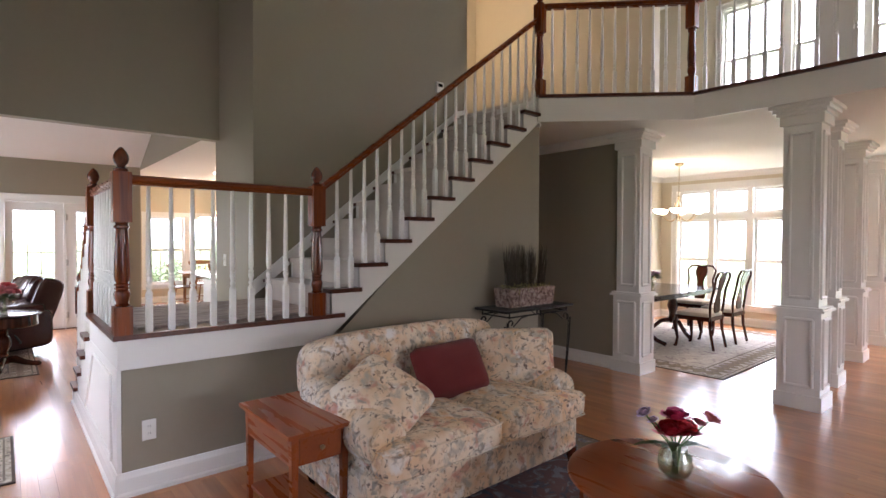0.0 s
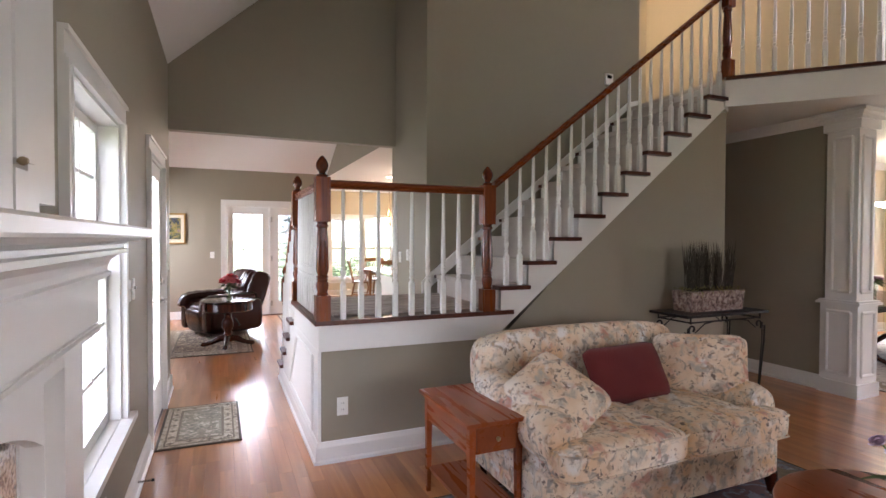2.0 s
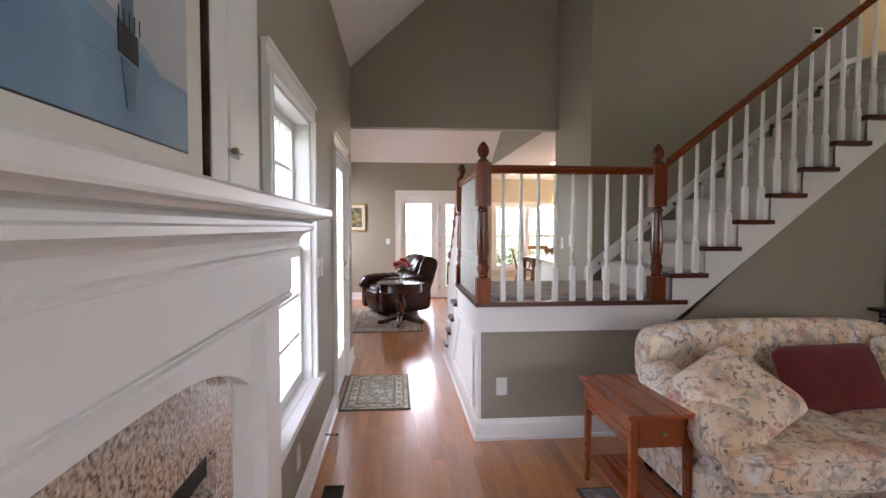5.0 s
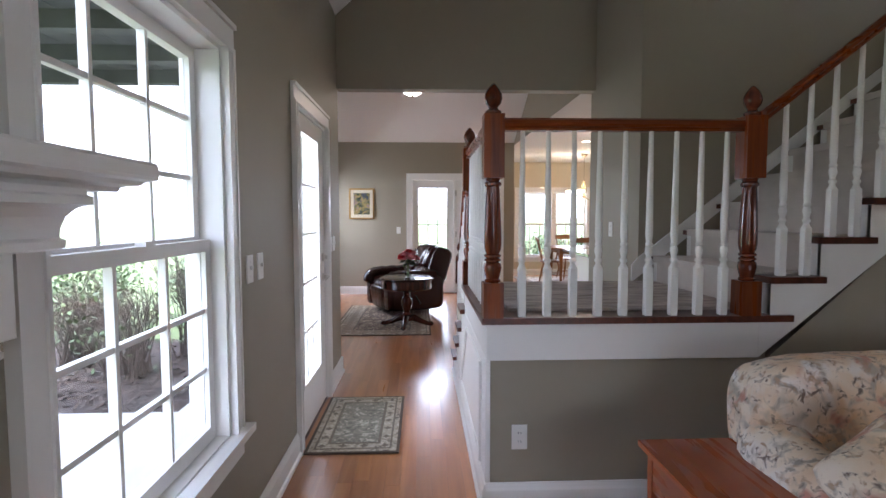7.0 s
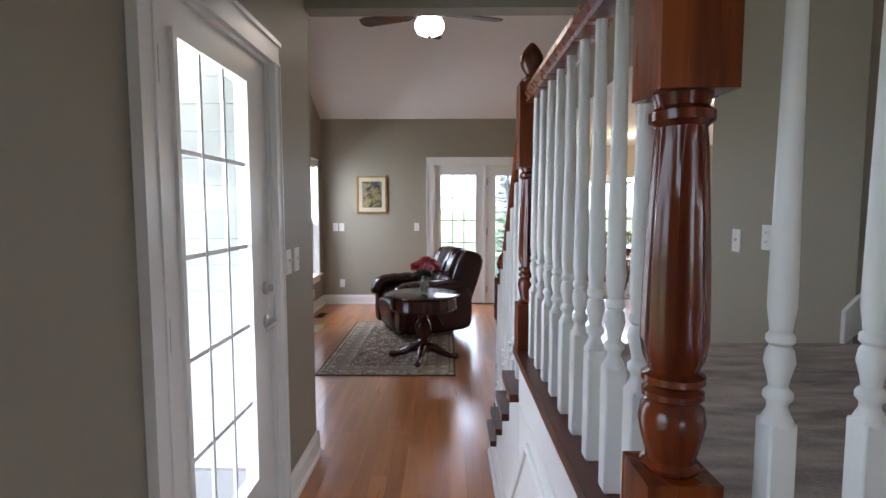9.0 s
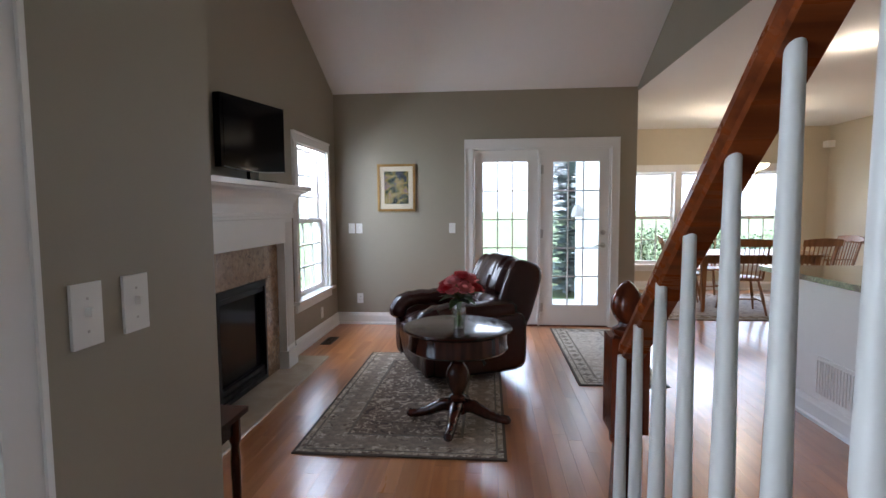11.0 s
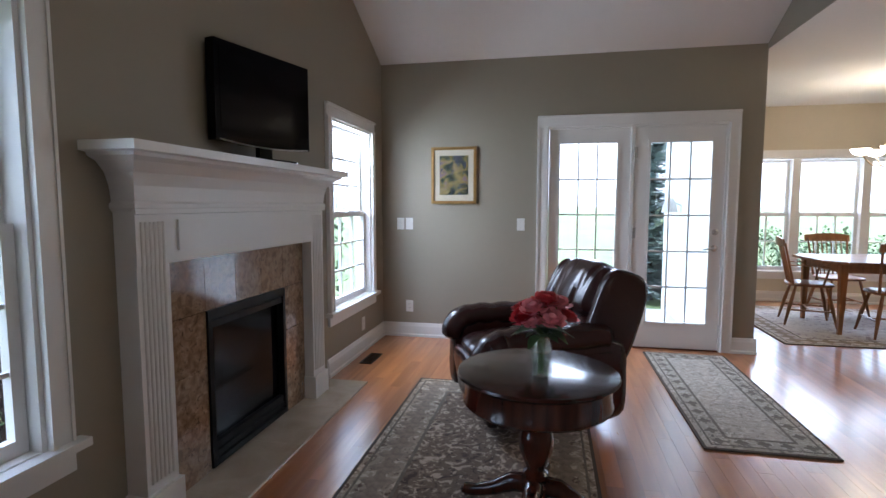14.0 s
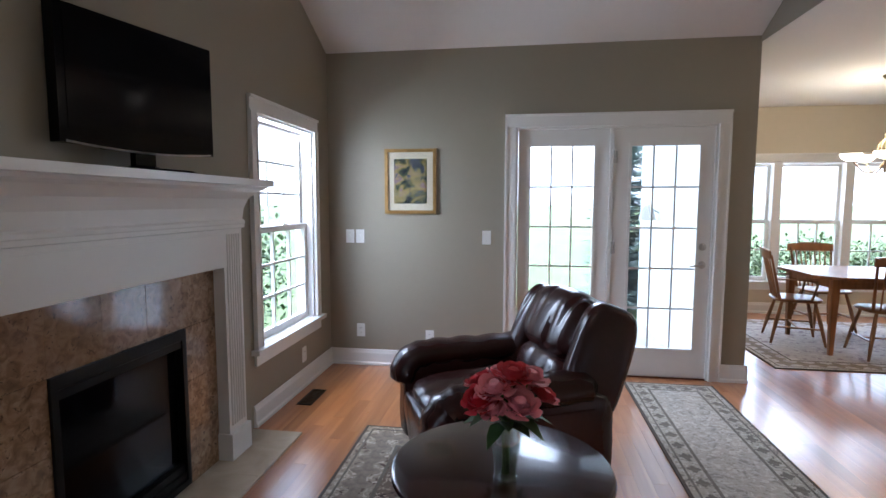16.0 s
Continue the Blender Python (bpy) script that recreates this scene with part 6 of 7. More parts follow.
def bouquet(name, label, x, y, z, prof, flowers, leaves, seed, water_top, size=1.0):
    """Flowers in a glass vase. flowers: (dx, dy, height, radius, material)."""
    rnd = random.Random(seed)
    ob = thing(name, label, "flowers", pose(x, y, z) @ Matrix.Scale(size, 4))
    bm = bmesh.new()
    th = 0.003
    inner = [(max(r - th, 0.004), max(q, 0.008)) for r, q in prof[::-1]]
    lathe(bm, prof + inner, 28)
    v = part("vase", bm, M_VASE, ob, "clear glass vase", True)
    bm = bmesh.new()
    lathe(bm, [(max(r - th - 0.001, 0.003), max(q, 0.009)) for r, q in prof if q < water_top], 24)
    part("water", bm, M_WATER, v, "water with green stems", True)
    neck = prof[-1][1]
    bm = bmesh.new()
    for dx, dy, h, r, mm in flowers:
        sweep(bm, [(rnd.uniform(-0.01, 0.01), rnd.uniform(-0.01, 0.01), 0.015), (dx * 0.15, dy * 0.15, neck), (dx * 0.9, dy * 0.9, h - r * 0.5)], 0.0025, 6)
    part("stems", bm, M_STEM, ob)
    for dx, dy, h, r, mm in flowers:
        bm = bmesh.new()
        bloom(bm, Vector((dx, dy, h)), r, rnd, axis=(dx, dy, 0.20))
        part("bloom", bm, mm, ob, "", True)
    bm = bmesh.new()
    for i in range(leaves):
        a = rnd.uniform(0, 6.28)
        leaf(bm, (math.cos(a) * 0.02, math.sin(a) * 0.02, neck + rnd.uniform(-0.01, 0.04)), (math.cos(a), math.sin(a), rnd.uniform(-0.2, 0.8)), rnd.uniform(0.07, 0.15), rnd.uniform(0.016, 0.030))
    part("foliage", bm, M_LEAF, ob, "green leaves", True)
    return ob


def coffee_table(x, y, r, h):
    ob = thing("coffee_table", "round cherry wood coffee table with a moulded edge", "table", pose(x, y, 0))
    bm = bmesh.new()
    lathe(bm, [(r - 0.04, h - 0.028), (r - 0.012, h - 0.024), (r, h - 0.014), (r - 0.003, h - 0.005), (r - 0.012, h), (0.05, h)], 64)
    part("tabletop", bm, M_CHERRY, ob, "", True)
    bm = bmesh.new()
    lathe(bm, [(r - 0.07, h - 0.11), (r - 0.06, h - 0.10), (r - 0.06, h - 0.028)], 64)
    part("apron", bm, M_CHERRY, ob, "", True)
    for i in range(4):
        a = radians(45 + 90 * i)
        bm = bmesh.new()
        px, py = math.cos(a), math.sin(a)
        sweep(bm, [(px * (r - 0.09), py * (r - 0.09), h - 0.04), (px * (r - 0.06), py * (r - 0.06), h - 0.18), (px * (r - 0.09), py * (r - 0.09), 0.10), (px * (r - 0.05), py * (r - 0.05), 0.02), (px * (r - 0.04), py * (r - 0.04), 0.0)], [0.030, 0.028, 0.016, 0.020, 0.018], 12)
        part("leg", bm, M_CHERRY, ob, "", True)


coffee_table(2.28, 1.13, 0.425, 0.45)
BOWL = [(0.028, 0.0), (0.034, 0.003), (0.052, 0.022), (0.060, 0.05), (0.056, 0.078), (0.042, 0.100), (0.040, 0.108)]
bouquet("flower_vase", "round glass vase with red ranunculus and pale buds", 2.28, 1.10, 0.45, BOWL,
        [(-0.022, 0.010, 0.170, 0.046, M_PETAL_R), (0.022, -0.018, 0.168, 0.044, M_PETAL_R), (0.006, 0.004, 0.215, 0.042, M_PETAL_M), (0.000, -0.030, 0.190, 0.036, M_PETAL_C), (-0.085, 0.072, 0.225, 0.022, M_PETAL_L), (-0.062, 0.050, 0.200, 0.016, M_PETAL_L), (0.098, -0.078, 0.205, 0.028, M_PETAL_P), (0.066, -0.052, 0.190, 0.022, M_PETAL_P)], 5, 3, 0.085, 1.25)


def rug(name, label, x0, x1, y0, y1, border, field, edge, bands=(0.10, 0.12), th=0.010, category="rug", z=0.0, group="", rose=None):
    """A carpet with a bound edge, a patterned border between guard lines, and a patterned field."""
    cx, cy, hx, hy = (x0 + x1) / 2, (y0 + y1) / 2, (x1 - x0) / 2, (y1 - y0) / 2
    ob = thing(name, label, category, pose(cx, cy, z), group)
    box_part("binding", edge, ob, -hx, hx, -hy, hy, 0.0005, th, 0.004, "dark bound edge")
    g = 0.018
    bw = bands[1]
    box_part("border", border, ob, -hx + g, hx - g, -hy + g, hy - g, th, th + 0.0012, 0, "patterned border")
    for k, e in enumerate((g + 0.030, g + bw)):
        bm = bmesh.new()
        wl = 0.012 if k == 0 else 0.018
        z0, z1 = th + 0.0012, th + 0.0022
        bx(bm, -hx + e, hx - e, -hy + e, -hy + e + wl, z0, z1)
        bx(bm, -hx + e, hx - e, hy - e - wl, hy - e, z0, z1)
        bx(bm, -hx + e, -hx + e + wl, -hy + e + wl, hy - e - wl, z0, z1)
        bx(bm, hx - e - wl, hx - e, -hy + e + wl, hy - e - wl, z0, z1)
        part("guard_line", bm, M_RUG_LINE, ob)
    e = g + bw + 0.018
    box_part("field", field, ob, -hx + e, hx - e, -hy + e, hy - e, th + 0.0012, th + 0.0026, 0, "patterned field")
    # rosettes along the border
    n = max(2, round((2 * hx - 2 * g) / 0.16)), max(2, round((2 * hy - 2 * g) / 0.16))
    b2 = g + 0.042 + (bw - 0.042) / 2
    first = None
    rr = (bw - 0.042) * 0.36
    if rr > 0.012:
        spots = [(-hx + b2 + (2 * hx - 2 * b2) * i / n[0], s * (hy - b2)) for i in range(n[0] + 1) for s in (-1, 1)]
        spots += [(s * (hx - b2), -hy + b2 + (2 * hy - 2 * b2) * i / n[1]) for i in range(1, n[1]) for s in (-1, 1)]
        bm = bmesh.new()
        vs = []
        for q in range(16):
            a = 2 * math.pi * q / 16
            r2 = rr * (1 + 0.28 * math.cos(4 * a))
            vs.append(bm.verts.new((r2 * math.cos(a), r2 * math.sin(a), 0)))
        bm.faces.new(vs)
        first = part("rosette", bm, rose or M_RUG_LINE, ob)
        first.location = (*spots[0], th + 0.0024)
        for px, py in spots[1:]:
            share("rosette", first, ob, Matrix.Translation((px, py, th + 0.0024)))
    return ob


rug("area_rug", "blue and red patterned wool area rug under the loveseat", 1.0, 3.38, 0.2, 2.75, M_RUG_BLUEB, M_RUG_BLUE, M_RUG_EDGE, (0.1, 0.25))
rug("door_mat", "small sage patterned rug before the glazed door", -0.41, 0.145, 4.06, 5.0, M_RUG_CREAM, M_RUG_GREEN, M_RUG_EDGE, (0.1, 0.10))


def console(x0, x1, y0, y1, h):
    """Wrought-iron console with scrolled legs and a glass-like dark top."""
    cx, cy, hx, hy = (x0 + x1) / 2, (y0 + y1) / 2, (x1 - x0) / 2, (y1 - y0) / 2
    ob = thing("console_table", "wrought-iron console table with scrolled legs and slate top", "table", pose(cx, cy, 0))
    box_part("tabletop", M_IRON, ob, -hx, hx, -hy, hy, h - 0.02, h, 0.005, "dark slate top")
    bm = bmesh.new()
    a, b = hx - 0.07, hy - 0.03
    for s in (-1, 1):
        sweep(bm, [(-a, s * b, h - 0.06), (a, s * b, h - 0.06)], 0.007, 6)
        sweep(bm, [(s * a, -b, h - 0.06), (s * a, b, h - 0.06)], 0.007, 6)
        sweep(bm, [(s * a, -b, h - 0.02), (s * a, -b, h - 0.07)], 0.007, 6)
        sweep(bm, [(s * a, b, h - 0.02), (s * a, b, h - 0.07)], 0.007, 6)
    part("frame", bm, M_IRON, ob, "", True)
    for sx in (-1, 1):
        for sy in (-1, 1):
            bm = bmesh.new()
            pts = []
            for i in range(15):
                t = 4.2 - i * 0.36
                r = 0.012 + 0.0022 * i
                pts.append((sx * (a - 0.02 + r * math.cos(t)), sy * b, h - 0.115 + r * math.sin(t)))
            end = Vector(pts[-1])
            pts += [(sx * (a + 0.06), sy * b, h - 0.13), (sx * (a + 0.055), sy * b, h - 0.25), (sx * (a + 0.02), sy * b, 0.35), (sx * (a - 0.01), sy * b, 0.12), (sx * (a - 0.015), sy * b, 0.0)]
            sweep(bm, pts, 0.0075, 7)
            leg = part("leg", bm, M_IRON, ob, "", True)
            bm = bmesh.new()
            sweep(bm, [(sx * (a + 0.03), sy * b, h - 0.10), (sx * (a + 0.03), sy * b, h - 0.25), (sx * (a - 0.005), sy * b, 0.30), (sx * (a - 0.015), sy * b, 0.03)], 0.005, 6)
            sweep(bm, [(sx * (a - 0.05), sy * b, h - 0.14), (sx * (a - 0.15), sy * b, h - 0.075), (sx * (a - 0.26), sy * b, h - 0.062)], 0.005, 6)
            part("scroll", bm, M_IRON, leg, "", True)
    return ob


console(3.27, 4.20, 2.98, 3.36, 0.865)


def planter(x, y, z):
    rnd = random.Random(9)
    ob = thing("planter_box", "weathered carved planter with dried reeds and moss", "planter", pose(x, y, z))
    bm = bmesh.new()
    bx(bm, -0.31, 0.31, -0.10, 0.10, 0, 0.165)
    for v in bm.verts:
        if v.co.z < 0.01:
            v.co.x *= 0.95
            v.co.y *= 0.9
    part("box", bm, M_PLANTER, ob, "", True, 0.012)
    for i in range(9):
        bm = bmesh.new()
        puff(bm, 0.05, 0.016, 0.07, 2.5, 5, Matrix.Translation((-0.25 + 0.0625 * i, -0.096, 0.08)))
        part("carving", bm, M_PLANTER, ob, "", True)
    bm = bmesh.new()
    for i in range(420):
        px, py = rnd.uniform(-0.29, 0.29), rnd.uniform(-0.085, 0.085)
        d = Vector((rnd.uniform(-1, 1), rnd.uniform(-1.2, 1), rnd.uniform(0.1, 1)))
        leaf(bm, (px, py, 0.15 + rnd.uniform(0, 0.03)), d, rnd.uniform(0.04, 0.11), 0.006, 0.5)
    tagged(part("moss", bm, M_MOSS, ob, "dried yellow-brown moss"), kind="stuff")
    bm = bmesh.new()
    for cx, wdt, n in ((-0.12, 0.18, 300), (0.10, 0.045, 80), (0.21, 0.05, 80)):
        for i in range(n):
            px = cx + rnd.uniform(-wdt, wdt) * 0.65
            top = Vector((cx + (px - cx) * 1.15 + (0.05 if cx > 0.2 else 0), rnd.uniform(-0.06, 0.06), rnd.uniform(0.34, 0.60)))
            b = Vector((px, rnd.uniform(-0.04, 0.04), 0.14))
            side = Vector((rnd.uniform(-1, 1), rnd.uniform(-1, 1), 0)).normalized() * 0.0026
            mid = b.lerp(top, 0.6)
            bm.faces.new([bm.verts.new(q) for q in (b - side * 0.6, b + side * 0.6, mid + side * 1.6, top, mid - side * 1.6)])
    tagged(part("reeds", bm, M_REED, ob, "dark dried reeds"), kind="stuff")


planter(3.76, 3.20, 0.865)
bm = bmesh.new()
bx(bm, 0.705, 1.885, 3.575, 4.612, ZP - 0.001, ZP + 0.012)
tagged(link("landing_rug", bm, M_WEAVE, True, 0.004), "grey-brown woven rug on the stair landing", "rug")


def stair_runner():
    """Pale carpet down the middle of the main flight, leaving dark tread ends bare."""
    ob = thing("stair_carpet", "pale beige carpet runner on the staircase", "carpet", Matrix())
    y0, y1, th = 3.505, YS - 0.10, 0.009
    for i in range(NSTEP + 1):
        x, z = X0 + i * RUN, ZP + (i + 1) * RISE
        bm = bmesh.new()
        if i < NSTEP:
            bx(bm, x - 0.03 - th, x + RUN - 0.001, y0, y1, z + 0.0005, z + th)
        bx(bm, x - 0.03 - th, x - 0.0305, y0, y1, z - 0.035, z + 0.0005)
        bx(bm, x - th, x - 0.0005, y0, y1, z - RISE + th + 0.001, z - 0.031)
        part("carpet_step", bm, M_CARPET, ob)


stair_runner()


# ---- dining room ----
def dining_chair(m):
    """Side chair with a vase-shaped splat, curved posts and bent legs; front at -y."""
    ob = thing("dining_chair", "dark mahogany dining chair with cream seat and splat back", "chair", m, "chairs round the dining table")
    bm = bmesh.new()
    puff(bm, 0.50, 0.46, 0.07, 6, 6, Matrix.Translation((0, 0, 0.465)))
    part("seat", bm, M_CREAMSEAT, ob, "cream upholstered seat", True)
    box_part("seat_frame", M_MAHOG, ob, -0.245, 0.245, -0.225, 0.225, 0.385, 0.44, 0.01)
    for s in (-1, 1):
        bm = bmesh.new()
        sweep(bm, [(s * 0.22, -0.20, 0.43), (s * 0.245, -0.225, 0.33), (s * 0.22, -0.20, 0.12), (s * 0.225, -0.215, 0.03), (s * 0.23, -0.23, 0.0)], [0.03, 0.034, 0.017, 0.018, 0.024], 10)
        part("leg", bm, M_MAHOG, ob, "", True)
        bm = bmesh.new()
        sweep(bm, [(s * 0.19, 0.21, 0.43), (s * 0.19, 0.22, 0.25), (s * 0.20, 0.27, 0.0)], [0.022, 0.020, 0.017], 8)
        part("leg", bm, M_MAHOG, ob, "", True)
        bm = bmesh.new()
        sweep(bm, [(s * 0.185, 0.21, 0.42), (s * 0.215, 0.225, 0.60), (s * 0.19, 0.26, 0.80), (s * 0.225, 0.30, 0.96), (s * 0.17, 0.315, 1.03), (s * 0.08, 0.315, 1.035), (0, 0.315, 1.02)], 0.017, 8)
        part("post", bm, M_MAHOG, ob, "", True)
    bm = bmesh.new()
    n = 12
    pts = []
    for i in range(n + 1):
        f = i / n
        wv = 0.05 + 0.045 * math.sin(math.pi * f * 1.6 + 0.4) ** 2
        pts.append((wv, 0.215 + 0.10 * f * f + 0.0, 0.44 + 0.58 * f))
    for (w0, y0, z0), (w1, y1, z1) in zip(pts, pts[1:]):
        vs = [bm.verts.new(q) for q in ((-w0, y0, z0), (w0, y0, z0), (w1, y1, z1), (-w1, y1, z1), (-w0, y0 + 0.012, z0), (w0, y0 + 0.012, z0), (w1, y1 + 0.012, z1), (-w1, y1 + 0.012, z1))]
        for f in ((0, 1, 2, 3), (7, 6, 5, 4), (1, 5, 6, 2), (0, 3, 7, 4)):
            bm.faces.new([vs[k] for k in f])
    bmesh.ops.remove_doubles(bm, verts=bm.verts, dist=0.0005)
    part("splat", bm, M_MAHOG, ob, "", True)
    return ob


DTX, DTY = 7.35, 3.80


def dining_table():
    ob = thing("dining_table", "long polished mahogany dining table on double pedestals", "table", pose(DTX, DTY, 0))
    bm = bmesh.new()
    bx(bm, -1.05, 1.05, -0.53, 0.53, 0.725, 0.752)
    part("tabletop", bm, M_MAHOG_X, ob, "", True, 0.010)
    box_part("apron", M_MAHOG_X, ob, -0.92, 0.92, -0.42, 0.42, 0.66, 0.725, 0.004)
    for sx in (-1, 1):
        bm = bmesh.new()
        lathe(bm, [(0.05, 0.20), (0.07, 0.26), (0.045, 0.34), (0.08, 0.46), (0.05, 0.58), (0.06, 0.66)], 16, Matrix.Translation((sx * 0.58, 0, 0)))
        ped = part("pedestal", bm, M_MAHOG, ob, "turned mahogany pedestal", True)
        for i in range(3):
            a = radians(120 * i + (0 if sx > 0 else 180))
            c, s2 = math.cos(a), math.sin(a)
            bm = bmesh.new()
            sweep(bm, [(sx * 0.58 + c * 0.04, s2 * 0.04, 0.24), (sx * 0.58 + c * 0.16, s2 * 0.16, 0.22), (sx * 0.58 + c * 0.30, s2 * 0.30, 0.09), (sx * 0.58 + c * 0.42, s2 * 0.42, 0.035)], [0.035, 0.032, 0.026, 0.03], 8)
            part("foot", bm, M_MAHOG, ped, "", True)


dining_table()
first = dining_chair(pose(DTX + 0.02, DTY - 0.64, 0.008, 0, 0, 180))
for dx, dy, rz in ((0.72, -0.66, 180), (-0.5, 0.66, 0), (0.45, 0.66, 0), (1.30, 0.0, -90), (-1.28, 0.02, 90)):
    copy_thing(first, pose(DTX + dx, DTY + dy, 0.008, 0, 0, rz))
rug("dining_rug", "pale faded patterned rug under the dining table", 5.82, 9.25, 2.25, 4.85, M_RUG_PALE, M_RUG_PALE, M_RUG_EDGE, (0.1, 0.30), 0.008, rose=M_RUG_ROSE)
VASE = [(0.026, 0.0), (0.034, 0.004), (0.030, 0.03), (0.040, 0.09), (0.045, 0.14), (0.036, 0.165), (0.042, 0.18)]
bouquet("flower_vase", "glass vase with pale flowers and leaves on the dining table", DTX - 0.05, DTY, 0.752, VASE,
        [(0.06, 0.0, 0.24, 0.035, M_PETAL_L), (-0.06, 0.04, 0.26, 0.035, M_PETAL_P), (0.0, -0.07, 0.24, 0.035, M_PETAL_L), (-0.09, -0.03, 0.22, 0.03, M_PETAL_L), (0.09, 0.06, 0.23, 0.03, M_PETAL_P)], 60, 21, 0.12)


# ---- family room ----
def gathered(bm, m, w, h, th, folds, depth, seed, n=3.2, res=26):
    """A stuffed leather cushion (face at -y, standing in x-z) with soft folds running up and down from its seams."""
    puff(bm, w, th, h, n, res, Matrix())
    rnd = random.Random(seed)
    lines = [(rnd.uniform(-0.45, 0.45) * w, rnd.uniform(0.012, 0.022), rnd.uniform(0.5, 1.0), rnd.choice((-1, 1))) for i in range(folds)]
    for v in bm.verts:
        x, y, z = v.co
        d = 0.0
        for cx, wd, k, end in lines:
            near_seam = max(0.0, min(1.0, 0.55 + end * z / h * 1.5))
            d += k * near_seam * math.exp(-((x - cx - 0.12 * z) / wd) ** 2)
        d = min(d, 1.4) + 0.30 * noise.noise(Vector((x * 7 + seed, z * 7, seed)))
        if y < 0.3 * th:
            v.co.y += depth * d
        v.co.z -= 0.35 * depth * d * (1 if z > 0 else -1)
    bmesh.ops.transform(bm, matrix=m, verts=bm.verts)


def recliner(m):
    """Bulky leather recliner: front at -y."""
    ob = thing("recliner", "dark brown leather recliner with padded arms and headrest", "armchair", m)
    at = Matrix.Translation
    rotx = lambda a: Matrix.Rotation(radians(a), 4, "X")
    L = M_LEATHER
    puff_part("base", L, ob, (0.66, 0.78, 0.30), at((0, 0.02, 0.20)), 8, 8, 0.004, 1)
    bm = bmesh.new()
    gathered(bm, at((0, -0.40, 0.235)) @ rotx(8), 0.60, 0.36, 0.15, 5, 0.010, 2, 4, 16)
    part("footrest", bm, L, ob, "", True)
    bm = bmesh.new()
    gathered(bm, at((0, -0.11, 0.405)) @ rotx(-86), 0.60, 0.68, 0.21, 7, 0.010, 3, 4, 22)
    part("seat_cushion", bm, L, ob, "", True)
    for s in (-1, 1):
        arm = puff_part("arm", L, ob, (0.20, 0.86, 0.50), at((s * 0.39, 0.0, 0.31)), 7, 10, 0.005, 4 + s)
        # padded top that rolls down over the front
        bm = bmesh.new()
        pts = [(s * 0.39, 0.34, 0.575), (s * 0.39, 0.15, 0.565), (s * 0.395, -0.10, 0.562), (s * 0.395, -0.30, 0.560), (s * 0.395, -0.395, 0.540), (s * 0.395, -0.442, 0.485), (s * 0.395, -0.452, 0.40)]
        fine = []
        for p, q in zip(pts, pts[1:]):
            fine += [Vector(p).lerp(Vector(q), k / 4) for k in range(4)]
        fine.append(Vector(pts[-1]))
        for k in range(2):
            fine = [fine[0]] + [(a + b * 2 + c) / 4 for a, b, c in zip(fine, fine[1:], fine[2:])] + [fine[-1]]
        rad = [0.082 + 0.004 * math.sin(k * 1.9) + 0.003 * math.sin(k * 4.1 + s) for k in range(len(fine))]
        rad[0], rad[-1] = 0.05, 0.05
        sweep(bm, fine, rad, 18, 1.0)
        for v in bm.verts:
            v.co.x = s * 0.395 + (v.co.x - s * 0.395) * 1.42
        part("arm_pad", bm, L, arm, "", True)
        puff_part("arm_front", L, arm, (0.205, 0.09, 0.40), at((s * 0.39, -0.415, 0.27)), 4, 8, 0.005, 9 + s)
        bm = bmesh.new()
        sweep(bm, [(s * 0.493, -0.36, 0.10), (s * 0.495, -0.37, 0.40), (s * 0.497, -0.30, 0.475), (s * 0.497, 0.30, 0.49)], 0.0045, 6)
        part("seam", bm, L, arm, "", True)
    tilt = at((0, 0.30, 0.42)) @ rotx(-20)
    shell = puff_part("back_shell", L, ob, (0.80, 0.16, 0.66), tilt @ at((0, 0.10, 0.24)), 6, 10, 0.004, 11)
    bm = bmesh.new()
    gathered(bm, tilt @ at((0, -0.035, 0.095)), 0.56, 0.27, 0.21, 6, 0.010, 12)
    part("lumbar_cushion", bm, L, ob, "", True)
    bm = bmesh.new()
    gathered(bm, tilt @ at((0, -0.035, 0.385)) @ rotx(-4), 0.60, 0.40, 0.27, 8, 0.012, 13, 3.0, 30)
    part("headrest", bm, L, ob, "", True)
    for s in (-1, 1):
        bm = bmesh.new()
        gathered(bm, tilt @ at((s * 0.355, 0.005, 0.265)) @ Matrix.Rotation(radians(s * -16), 4, "Z") @ Matrix.Rotation(radians(s * -5), 4, "Y"), 0.17, 0.60, 0.30, 3, 0.008, 15 + s, 3.6, 18)
        wing = part("bolster", bm, L, shell, "", True)
        bm = bmesh.new()
        sweep(bm, [tilt @ Vector((s * 0.42, 0.10, 0.0)), tilt @ Vector((s * 0.445, 0.10, 0.30)), tilt @ Vector((s * 0.42, 0.09, 0.52))], 0.005, 6)
        part("seam", bm, L, shell, "", True)
    bm = bmesh.new()
    sweep(bm, [(0.512, 0.02, 0.16), (0.535, 0.02, 0.17), (0.54, -0.03, 0.24), (0.54, -0.05, 0.28)], [0.010, 0.010, 0.012, 0.009], 8)
    part("lever", bm, M_BLACK, ob, "dark recliner lever", True)
    return ob


recliner(pose(0.03, 8.70, 0.013, 0, 0, -65.8) @ Matrix.Scale(0.965, 4))


